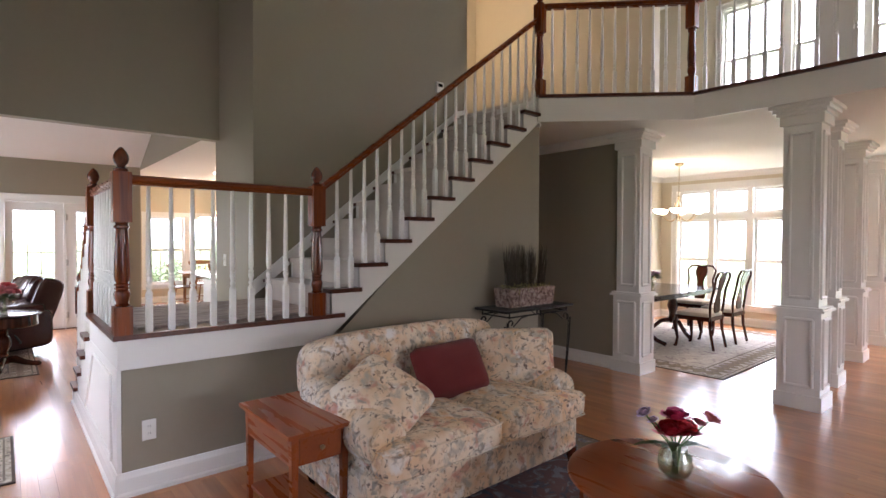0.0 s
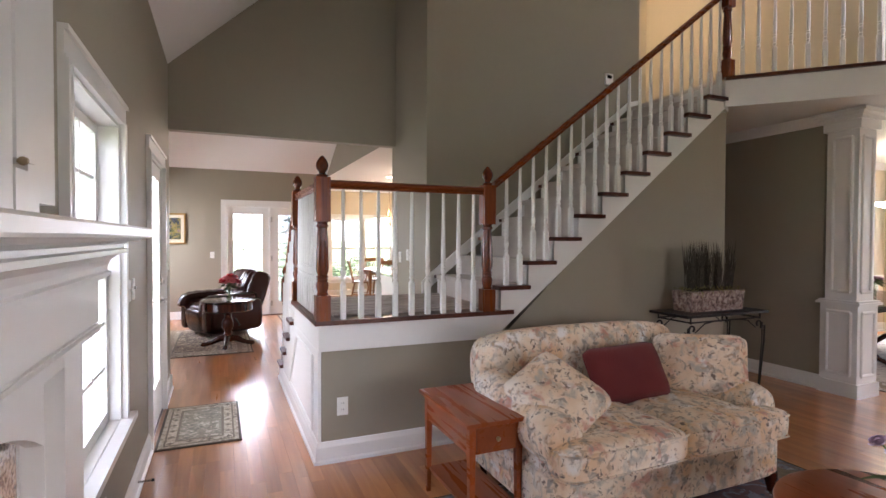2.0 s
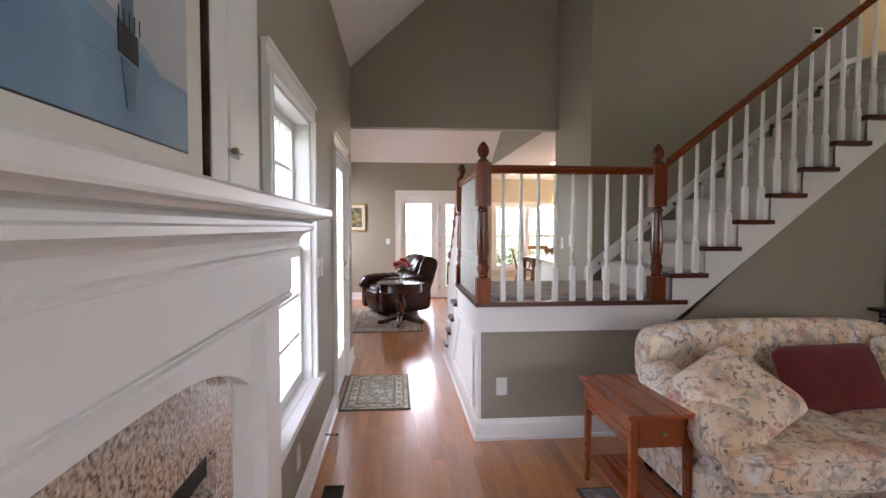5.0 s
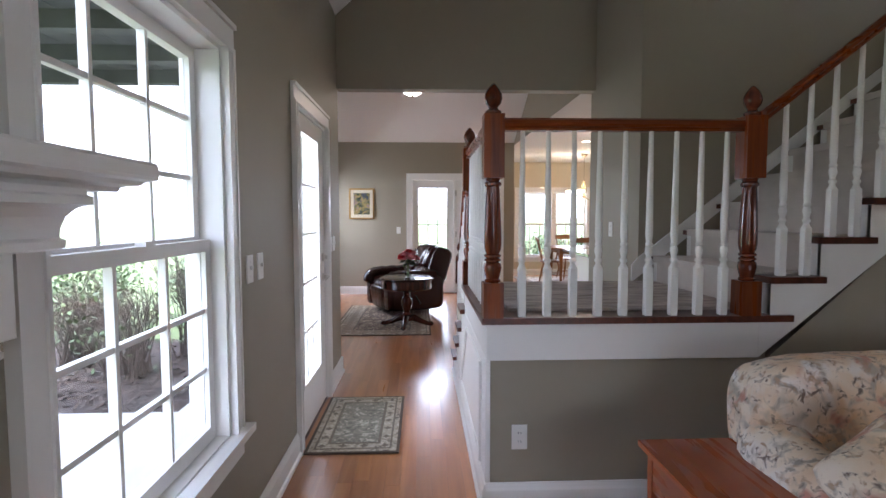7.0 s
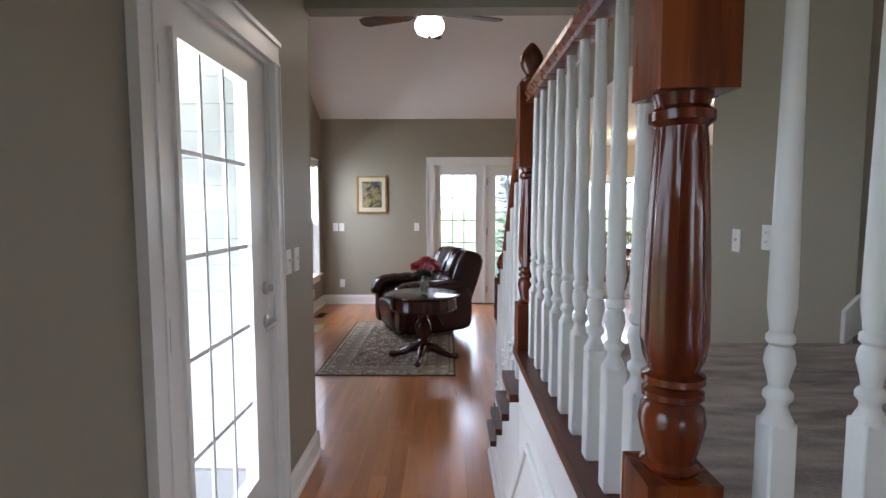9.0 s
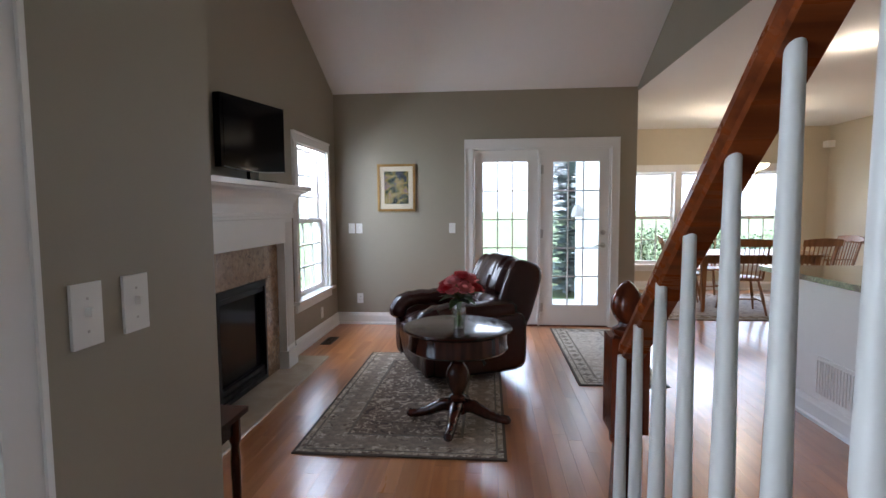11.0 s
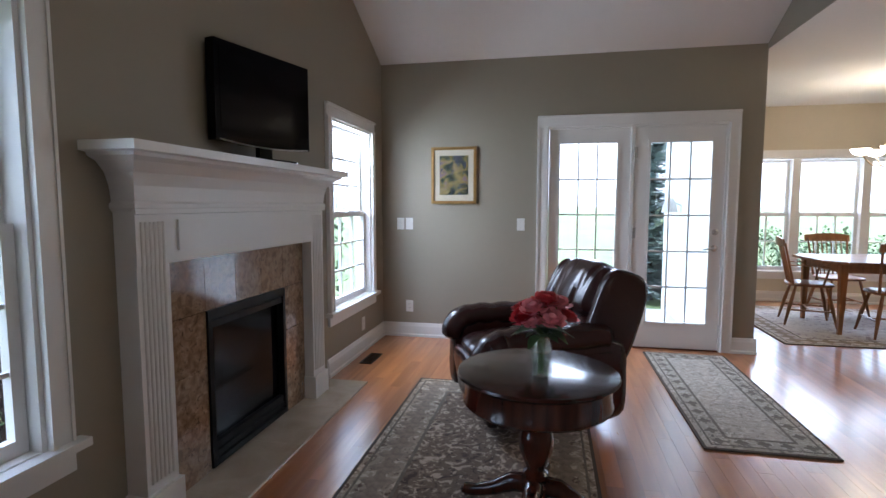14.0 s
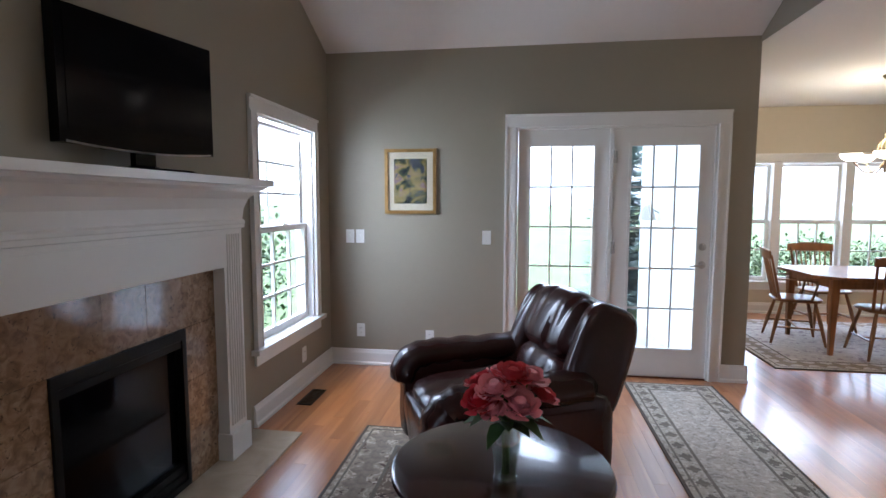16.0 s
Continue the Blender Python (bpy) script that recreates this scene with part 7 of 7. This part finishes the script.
def round_table(x, y, r, h):
    """Drum-top pedestal table with splayed feet."""
    ob = thing("round_table", "round dark mahogany pedestal table with drum top", "table", pose(x, y, 0.013))
    bm = bmesh.new()
    lathe(bm, [(r - 0.03, h - 0.030), (r - 0.006, h - 0.026), (r + 0.006, h - 0.014), (r + 0.002, h - 0.004), (r - 0.008, h), (0.04, h)], 64)
    part("tabletop", bm, M_MAHOG_X, ob, "polished dark top", True)
    bm = bmesh.new()
    lathe(bm, [(0.05, h - 0.145), (r - 0.045, h - 0.145), (r - 0.03, h - 0.142), (r - 0.02, h - 0.13), (r - 0.026, h - 0.12), (r - 0.03, h - 0.03)], 64)
    part("drum", bm, M_MAHOG, ob, "", True)
    bm = bmesh.new()
    lathe(bm, [(0.065, h - 0.16), (0.058, h - 0.18), (0.039, h - 0.20), (0.047, h - 0.22), (0.039, h - 0.235), (0.065, h - 0.27), (0.075, h - 0.31), (0.072, h - 0.35), (0.044, h - 0.42), (0.039, h - 0.435), (0.055, h - 0.45), (0.055, h - 0.47), (0.042, h - 0.48), (0.065, h - 0.50), (0.058, 0.06), (0.026, 0.05)], 28)
    lathe(bm, [(0.10, h - 0.155), (0.10, h - 0.145)], 24)
    part("pedestal", bm, M_MAHOG, ob, "turned mahogany pedestal", True)
    for i in range(4):
        a = radians(-97 + 90 * i)
        c, s = math.cos(a), math.sin(a)
        bm = bmesh.new()
        sweep(bm, [(c * 0.03, s * 0.03, 0.105), (c * 0.10, s * 0.10, 0.100), (c * 0.19, s * 0.19, 0.055), (c * 0.26, s * 0.26, 0.034), (c * 0.315, s * 0.315, 0.029), (c * 0.33, s * 0.33, 0.018)], [0.044, 0.042, 0.031, 0.027, 0.028, 0.014], 10)
        part("foot", bm, M_MAHOG, ob, "carved splayed foot", True)


RTX, RTY = 0.09, 7.55
round_table(RTX, RTY, 0.335, 0.615)
VASE2 = [(0.032, 0.0), (0.037, 0.004), (0.034, 0.02), (0.038, 0.06), (0.046, 0.11), (0.047, 0.135), (0.037, 0.165), (0.036, 0.175), (0.043, 0.19)]
rnd = random.Random(4)
fl = []
for i in range(17):
    a, e = 2.4 * i + rnd.uniform(-0.4, 0.4), (i + 0.5) / 17
    R = 0.128 * math.sqrt(e)
    dx, dy = R * math.cos(a), R * math.sin(a)
    petal = (M_PETAL_R, M_PETAL_C)[i % 2] if dx < -0.035 else (M_PETAL_P, M_PETAL_P, M_PETAL_C)[i % 3] if dx < 0.045 else (M_PETAL_M, M_PETAL_C, M_PETAL_P)[i % 3]
    fl.append((dx, dy, 0.34 - 0.10 * e ** 1.3 + rnd.uniform(-0.018, 0.018), rnd.uniform(0.032, 0.052), petal))
bouquet("flower_vase", "glass vase of red and pink flowers on the round table", 0.105, 7.47, 0.628, VASE2, fl, 34, 5, 0.10, 0.96)
rug("family_rug", "brown and sage patterned rug under the recliner", -0.81, 0.385, 7.06, 9.10, M_RUG_BORDER, M_RUG_FIELD, M_RUG_EDGE, (0.1, 0.23), rose=M_RUG_ROSE)
rug("runner_rug", "narrow sage patterned runner before the glazed doors", 0.975, 1.645, 8.30, 10.19, M_RUG_CREAM, M_RUG_RUNNER, M_RUG_EDGE, (0.1, 0.13))


def low_table(x0, x1, y0, y1, h):
    cx, cy, hx, hy = (x0 + x1) / 2, (y0 + y1) / 2, (x1 - x0) / 2, (y1 - y0) / 2
    ob = thing("low_table", "dark mahogany low table beside the window", "table", pose(cx, cy, 0))
    box_part("tabletop", M_MAHOG_X, ob, -hx, hx, -hy, hy, h - 0.025, h, 0.008, "", 3, True)
    for sx in (-1, 1):
        box_part("apron", M_MAHOG_X, ob, sx * (hx - 0.05) - 0.01, sx * (hx - 0.05) + 0.01, -hy + 0.05, hy - 0.05, h - 0.11, h - 0.025)
        box_part("apron", M_MAHOG_X, ob, -hx + 0.062, hx - 0.062, sx * (hy - 0.05) - 0.01, sx * (hy - 0.05) + 0.01, h - 0.11, h - 0.025)
        for sy in (-1, 1):
            bm = bmesh.new()
            lathe(bm, [(0.013, 0), (0.018, 0.03), (0.022, h * 0.5), (0.018, h - 0.16), (0.026, h - 0.14), (0.026, h - 0.025)], 12, Matrix.Translation((sx * (hx - 0.045), sy * (hy - 0.045), 0)))
            part("leg", bm, M_MAHOG, ob, "", True)


low_table(-1.25, -0.79, 6.05, 6.54, 0.48)


# ---- breakfast nook ----
def windsor(m, arms, group="chairs round the nook table"):
    """Spindle-back chair with saddle seat; front at -y."""
    ob = thing("windsor_chair", "honey oak Windsor armchair with spindle back" if arms else "honey oak Windsor chair with spindle back", "chair", m, group)
    puff_part("seat", M_OAK, ob, (0.46, 0.44, 0.045), Matrix.Translation((0, 0, 0.445)), 3.5, 8, 0, 0, 0)
    for sx in (-1, 1):
        for sy in (-1, 1):
            bm = bmesh.new()
            sweep(bm, [(sx * 0.15, sy * 0.14, 0.43), (sx * 0.19, sy * 0.19, 0.22), (sx * 0.225, sy * 0.235, 0.0)], [0.014, 0.020, 0.011], 8)
            part("leg", bm, M_OAK, ob, "", True)
        bm = bmesh.new()
        sweep(bm, [(sx * 0.195, -0.20, 0.17), (sx * 0.195, 0.20, 0.17)], [0.010, 0.010], 6)
        part("stretcher", bm, M_OAK, ob, "", True)
        bm = bmesh.new()
        sweep(bm, [(sx * 0.19, 0.17, 0.455), (sx * 0.225, 0.27, 0.90)], [0.014, 0.011], 8)
        part("post", bm, M_OAK, ob, "", True)
        if arms:
            bm = bmesh.new()
            sweep(bm, [(sx * 0.205, 0.215, 0.66), (sx * 0.24, 0.05, 0.665), (sx * 0.245, -0.17, 0.655)], [0.013, 0.015, 0.020], 8, 0.6)
            arm = part("arm", bm, M_OAK, ob, "", True)
            bm = bmesh.new()
            sweep(bm, [(sx * 0.20, -0.10, 0.455), (sx * 0.242, -0.14, 0.655)], 0.011, 8)
            part("arm_support", bm, M_OAK, arm, "", True)
    bm = bmesh.new()
    sweep(bm, [(-0.195, 0, 0.17), (0.195, 0, 0.17)], 0.010, 6)
    part("stretcher", bm, M_OAK, ob, "", True)
    for i in range(7):
        f = (i + 1) / 8
        x = -0.19 + 0.38 * f
        bm = bmesh.new()
        sweep(bm, [(x, 0.18 + 0.012 * math.sin(math.pi * f), 0.455), (x * 1.15, 0.275 + 0.02 * math.sin(math.pi * f), 0.89)], [0.008, 0.006], 6)
        part("spindle", bm, M_OAK, ob, "", True)
    bm = bmesh.new()
    n = 10
    for i in range(n):
        f0, f1 = i / n, (i + 1) / n
        q = []
        for f in (f0, f1):
            x = -0.255 + 0.51 * f
            y = 0.27 + 0.03 * math.sin(math.pi * f)
            z = 0.02 * math.sin(math.pi * f)
            q.append([(x, y, 0.865), (x, y + 0.018, 0.865), (x, y + 0.030, 0.945 + z), (x, y + 0.012, 0.945 + z)])
        a = [bm.verts.new(p) for p in q[0]]
        b = [bm.verts.new(p) for p in q[1]]
        for k in range(4):
            bm.faces.new((a[k], a[(k + 1) % 4], b[(k + 1) % 4], b[k]))
        if i == 0:
            bm.faces.new(a)
        if i == n - 1:
            bm.faces.new(b[::-1])
    bmesh.ops.remove_doubles(bm, verts=bm.verts, dist=0.0005)
    part("crest_rail", bm, M_OAK, ob, "", True)
    return ob


def nook_table(x, y, rz):
    ob = thing("nook_table", "oak breakfast table with clipped corners and tapered legs", "table", pose(x, y, 0.01, 0, 0, rz))
    bm = bmesh.new()
    hx, hy, c = 0.85, 0.50, 0.16
    prism(bm, [(-hx + c, -hy), (hx - c, -hy), (hx, -hy + c), (hx, hy - c), (hx - c, hy), (-hx + c, hy), (-hx, hy - c), (-hx, -hy + c)], 0.028, Matrix(((1, 0, 0, 0), (0, 0, 1, 0), (0, 1, 0, 0.722), (0, 0, 0, 1))))
    part("tabletop", bm, M_OAK, ob, "", False, 0.005)
    for s in (-1, 1):
        box_part("apron", M_OAK, ob, -hx + 0.18, hx - 0.18, s * (hy - 0.11) - 0.011, s * (hy - 0.11) + 0.011, 0.63, 0.722)
        box_part("apron", M_OAK, ob, s * (hx - 0.17) - 0.011, s * (hx - 0.17) + 0.011, -hy + 0.13, hy - 0.13, 0.63, 0.722)
        for t in (-1, 1):
            bm = bmesh.new()
            bx(bm, -0.035, 0.035, -0.035, 0.035, 0, 0.722)
            for v in bm.verts:
                if v.co.z < 0.01:
                    v.co.x *= 0.5
                    v.co.y *= 0.5
            lg = part("leg", bm, M_OAK, ob, "", False, 0.003, 1)
            lg.location = (s * (hx - 0.17), t * (hy - 0.11), 0)


NTX, NTY = 3.72, 11.62
nook_table(NTX, NTY, 0)
c1 = windsor(pose(2.97, 11.76, 0.01, 0, 0, 76), True)
c2 = windsor(pose(3.55, 12.35, 0.01, 0, 0, 4), False)
copy_thing(c2, pose(3.52, 11.26, 0.01, 0, 0, 172))
copy_thing(c2, pose(4.30, 11.30, 0.01, 0, 0, 190))
copy_thing(c1, pose(4.82, 11.7, 0.01, 0, 0, -90))
rug("nook_rug", "pale patterned rug under the breakfast table", 2.35, 5.1, 10.75, 12.75, M_RUG_PALE, M_RUG_PALE, M_RUG_EDGE, (0.1, 0.22), 0.008, rose=M_RUG_ROSE)


# ---- kitchen peninsula ----
def peninsula():
    ob = thing("kitchen_peninsula", "pale painted kitchen peninsula with dark granite top", "cabinet", Matrix())
    box_part("body", M_WHITE, ob, 2.35, 2.96, 6.35, 8.18, 0.0, 0.89, 0.004)
    box_part("countertop", M_COUNTER, ob, 2.28, 3.0, 6.25, 8.36, 0.89, 0.925, 0.010, "polished granite worktop", 3, True)
    bm = bmesh.new()
    run(bm, BASE, (2.35, 6.35, 0), (2.35, 8.2, 0), (-1, 0, 0))
    run(bm, BASE, (2.334, 8.18, 0), (2.96, 8.18, 0), (0, 1, 0))
    part("baseboard", bm, M_WHITE, ob)
    box_part("end_panel", M_CHERRY, ob, 2.62, 2.955, 8.18, 8.19, 0.14, 0.88, 0.002, "brown end panel", 1)
    gr = box_part("air_grille", M_WHITE, ob, 2.338, 2.35, 7.30, 7.75, 0.17, 0.42, 0.003, "white slatted return grille", 1)
    for i in range(16):
        y = 7.325 + 0.0267 * i
        box_part("slat", M_WHITE, gr, 2.332, 2.338, y, y + 0.012, 0.19, 0.40)
    bm = bmesh.new()
    sweep(bm, [(2.9, 7.9, 0.92), (2.9, 7.9, 1.16), (2.86, 7.9, 1.23), (2.78, 7.9, 1.25), (2.71, 7.9, 1.22), (2.70, 7.9, 1.16)], 0.012, 10)
    part("faucet", bm, M_BRONZE, ob, "dark gooseneck faucet", True)


peninsula()
bm = bmesh.new()
bx(bm, 5.60, 5.70, 13.06, 13.2, 2.30, 2.40)
tagged(link("sensor_box", bm, M_PLASTIC, True, 0.015), "small white sensor box in the nook corner", "sensor")

# ---- floor boards ----
def floor_boards():
    rnd = random.Random(12)
    par = bpy.data.objects["floor"]
    w = 0.083
    lengths = (0.62, 0.84, 1.05, 1.31)
    meshes = {}
    for L in lengths:
        bm = bmesh.new()
        bx(bm, -w / 2 + 0.0002, w / 2 - 0.0002, 0.0003, L - 0.0003, -0.012, 0.0)
        top = [e for e in bm.edges if all(v.co.z > -0.001 for v in e.verts)]
        bmesh.ops.bevel(bm, geom=top, offset=0.0003, segments=1, affect="EDGES")
        me = bpy.data.meshes.new("board")
        bm.to_mesh(me)
        bm.free()
        me.materials.append(M_FLOOR)
        meshes[L] = me
    far_v, far_f = [], []
    count = 0
    n0, n1 = math.floor((XF - 0.1) / w), math.ceil(9.8 / w)
    for i in range(n0, n1):
        x = (i + 0.5) * w
        y = -4.2 + rnd.uniform(-1.2, 0)
        ymax = YF + 0.05 if x < 1.93 else 13.2 if x < 5.75 else 5.0
        ymin = YE - 0.1 if x < XL - 0.02 else -4.25
        while y < ymax:
            L = rnd.choice(lengths)
            if y + L < ymin + 0.01:
                y += L
                continue
            near = -0.5 < x < 1.2 and 1.2 < y < 10.2 and not (0.62 < x and 3.4 < y < 5.4)
            if near and count < 300 and (x > XL or y > YE) and y + L < YF + 0.1:
                ob = new("board", meshes[L])
                ob.parent = par
                ob.location = (x, y, 0)
                count += 1
            else:
                k = len(far_v)
                a, b, c, d = x - w / 2 + 0.0003, x + w / 2 - 0.0003, max(y, ymin) + 0.0004, min(y + L, ymax) - 0.0004
                far_v += [(a, c, -0.011), (b, c, -0.011), (b, d, -0.011), (a, d, -0.011), (a, c, 0), (b, c, 0), (b, d, 0), (a, d, 0)]
                far_f += [(k + 4, k + 5, k + 6, k + 7), (k, k + 1, k + 5, k + 4), (k + 1, k + 2, k + 6, k + 5), (k + 2, k + 3, k + 7, k + 6), (k + 3, k, k + 4, k + 7)]
            y += L
    me = bpy.data.meshes.new("boards")
    me.from_pydata(far_v, [], far_f)
    me.materials.append(M_FLOOR_I)
    ob = new("boards", me)
    ob.parent = par
    tagged(ob, "honey oak floor boards farther off", kind="stuff")


floor_boards()

# ---- outdoors ----
bm = bmesh.new()
bx(bm, -400, 400, -400, 400, -0.5, -0.32)
structure("ground", bm, M_GRASS, "green lawn outside the house")
bm = bmesh.new()
bx(bm, -3.7, XL - T - 0.02, 2.2, 5.2, -0.32, -0.16)
bx(bm, -1.0, 4.6, YF + T + 0.02, 13.1, -0.32, -0.16)
bx(bm, XF - T, XL - T - 0.02, 5.2, YE - T - 0.06, -0.32, -0.16)
structure("pavement", bm, M_CONCRETE, "pale concrete patio outside the doors")
bm = bmesh.new()
bx(bm, -5.0, XF - T - 0.02, 5.22, 8.1, -0.32, -0.26)
bx(bm, XL - 2.0, XL - T - 0.02, -1.0, 2.2, -0.32, -0.26)
structure("mulch_bed", bm, M_MULCH, "brown bark mulch bed outside the window", "ground")
rnd = random.Random(31)
bm = bmesh.new()
for i in range(2600):
    c = Vector((rnd.uniform(-4.9, -1.75), rnd.uniform(5.25, 8.05), -0.255 + rnd.uniform(0, 0.02)))
    a, q = rnd.uniform(0, 6.28), rnd.uniform(0.02, 0.06)
    d = Vector((math.cos(a) * q, math.sin(a) * q, rnd.uniform(-0.01, 0.02)))
    s = Vector((-math.sin(a), math.cos(a), rnd.uniform(-0.6, 0.6))) * rnd.uniform(0.006, 0.016)
    bm.faces.new([bm.verts.new(c + e) for e in (-d - s, d - s * 0.6, d + s, -d + s * 0.7)])
tagged(link("bark_mulch", bm, M_BARK, False), "loose brown bark chips on the bed", "mulch", kind="stuff")
porch = thing("porch_roof", "weathered timber porch roof outside the window", "roof")
for i in range(6):
    box_part("rafter", M_SHAKE, porch, -3.7, XL - T - 0.03, 2.3 + 0.58 * i, 2.38 + 0.58 * i, 2.40, 2.50)
for i in range(18):
    box_part("board", M_SHAKE, porch, -3.8 + 0.178 * i, -3.8 + 0.178 * i + 0.172, 2.1, 5.3, 2.50, 2.53)
for y in (2.2, 5.05):
    box_part("post", M_SIDING, porch, -3.72, -3.58, y, y + 0.14, -0.32, 2.40)


def shrub(x, y, h, w, seed, name="shrub", label="rounded green shrub outside the window", n=900, material=M_BUSH):
    """Branches with many small leaves in an uneven crown."""
    rnd = random.Random(seed)
    ob = thing(name, label, "shrub", Matrix.Translation((x, y, -0.32)))
    bm = bmesh.new()
    for i in range(14 if n > 300 else 90):
        a, t = rnd.uniform(0, 6.28), rnd.uniform(0.1, 0.9)
        tip = Vector((math.cos(a) * t * w * 0.9, math.sin(a) * t * w * 0.9, h * rnd.uniform(0.6, 1.0)))
        foot = Vector((rnd.uniform(-0.3, 0.3) * w, rnd.uniform(-0.3, 0.3) * w, 0))
        mid = foot.lerp(tip, 0.5) + Vector((rnd.uniform(-0.12, 0.12), rnd.uniform(-0.12, 0.12), h * rnd.uniform(-0.05, 0.15)))
        sweep(bm, [foot, mid, tip], [0.009, 0.005, 0.002], 4)
        for k in range(3):
            start = mid.lerp(tip, rnd.uniform(0.0, 0.8))
            end = start + Vector((rnd.uniform(-0.25, 0.25), rnd.uniform(-0.25, 0.25), rnd.uniform(-0.05, 0.25)))
            sweep(bm, [start, start.lerp(end, 0.5) + Vector((0, 0, 0.02)), end], [0.004, 0.003, 0.0015], 4)
    part("branches", bm, M_BARK, ob, "thin brown twigs")
    bm = bmesh.new()
    for i in range(n):
        a, u = rnd.uniform(0, 6.28), rnd.uniform(-1, 1)
        r = (0.55 + 0.45 * rnd.random()) * (1 + 0.18 * math.sin(3 * a + seed))
        c = Vector((math.cos(a) * math.sqrt(1 - u * u) * w * r, math.sin(a) * math.sqrt(1 - u * u) * w * r, h * 0.55 + u * h * 0.45 * r))
        d = Vector((rnd.uniform(-1, 1), rnd.uniform(-1, 1), rnd.uniform(-0.4, 1))).normalized()
        s = d.cross(Vector((0, 0, 1))).normalized() * 0.022
        v = [bm.verts.new(c + q) for q in (-d * 0.01, s + d * 0.025, d * 0.065, -s + d * 0.025)]
        bm.faces.new(v)
    crown = part("crown", bm, material, ob, "small green leaves")
    tagged(crown, kind="stuff")


for i, (x, y, h, w) in enumerate(((2.6, 15.2, 1.25, 0.7), (3.7, 15.4, 1.3, 0.75), (4.9, 15.3, 1.25, 0.7), (6.0, 15.2, 1.2, 0.7), (-3.0, 11.2, 1.9, 0.7), (-3.1, 9.6, 1.2, 0.6), (-4.6, 8.8, 1.3, 0.7))):
    shrub(x, y, h, w, 11 + i, n=2600)
shrub(-2.75, 6.5, 1.15, 0.65, 51, "bare_shrub", "nearly bare twiggy shrub in the mulch bed", 160)
shrub(-3.5, 6.9, 1.0, 0.6, 52, "bare_shrub", "nearly bare twiggy shrub in the mulch bed", 120)
shrub(-2.4, 7.3, 1.45, 0.6, 53, "bare_shrub", "nearly bare twiggy shrub in the mulch bed", 120)


def spruce(x, y, h, w, seed):
    rnd = random.Random(seed)
    ob = thing("spruce_tree", "blue-green spruce tree outside the glazed doors", "tree", Matrix.Translation((x, y, -0.32)))
    bm = bmesh.new()
    lathe(bm, [(0.06, 0), (0.04, h * 0.5), (0.01, h)], 10)
    part("trunk", bm, M_BARK, ob, "brown tapered trunk", True)
    bm = bmesh.new()
    for tier in range(52):
        f = tier / 52
        z = 0.15 + f * (h - 0.25)
        reach = w * (1 - f) ** 0.55
        for k in range(22):
            a = rnd.uniform(0, 6.28)
            L = reach * rnd.uniform(0.7, 1.12)
            lift = rnd.uniform(-0.06, 0.06)
            d = Vector((math.cos(a), math.sin(a), 0))
            for j in range(max(3, int(L / 0.055))):
                q = (j + 1) / max(3, int(L / 0.055))
                c = d * (L * q) + Vector((0, 0, z + lift - 0.10 * q + 0.08 * q * q + rnd.uniform(-0.02, 0.02)))
                for s in (-1, 0, 1):
                    dd = (d + Vector((-d.y, d.x, 0)) * s * 0.9 + Vector((0, 0, rnd.uniform(-0.2, 0.35)))).normalized()
                    n1 = dd.cross(Vector((0, 0, 1))).normalized() * 0.036
                    L2 = 0.15 * (1.1 - 0.4 * q)
                    bm.faces.new([bm.verts.new(c + e) for e in (-n1, dd * L2, n1)])
    tagged(part("crown", bm, M_SPRUCE, ob, "dense blue-green needles"), kind="stuff")


spruce(1.86, 14.8, 5.2, 0.66, 7)
# neighbouring wing of the house, seen through the glazed doors
wing = thing("house_wing", "white clapboard wing of the house beside the patio", "house")
for i in range(22):
    box_part("clapboard", M_SIDING, wing, 1.76 + 0.001 * (i % 2), 1.798, YF + T + 0.003, 13.34, -0.3 + 0.14 * i, -0.3 + 0.14 * i + 0.138)
lantern = thing("wall_lantern", "pale metal outdoor lantern on the clapboard wall", "lamp", pose(1.76, 12.4, 1.30))
bm = bmesh.new()
sweep(bm, [(-0.002, 0, 0.02), (-0.06, 0, 0.05), (-0.12, 0, 0.11)], 0.010, 8)
part("bracket", bm, M_METAL, lantern, "", True)
bm = bmesh.new()
lathe(bm, [(0.02, 0.115), (0.045, 0.10), (0.07, 0.05), (0.10, -0.07), (0.093, -0.07), (0.06, 0.04), (0.01, 0.09)], 20, Matrix.Translation((-0.13, 0, 0)))
part("shade", bm, M_CONCRETE, lantern, "pale bell-shaped shade", True)
siding = thing("house_siding", "white clapboard siding beside the glazed door", "siding")
for i in range(20):
    box_part("clapboard", M_SIDING, siding, XF - T, XL - T - 0.003, YE - T - 0.022 + 0.001 * (i % 2), YE - T - 0.003, 0.0 + 0.14 * i, 0.14 * i + 0.138)
bm = bmesh.new()
bx(bm, XF - T, XL - T - 0.003, YE - T - 0.05, YE - T + 0.03, -0.34, -0.003)
structure("trim_foundation", bm, M_CONCRETE, "pale concrete footing under the outer wall", "footing")
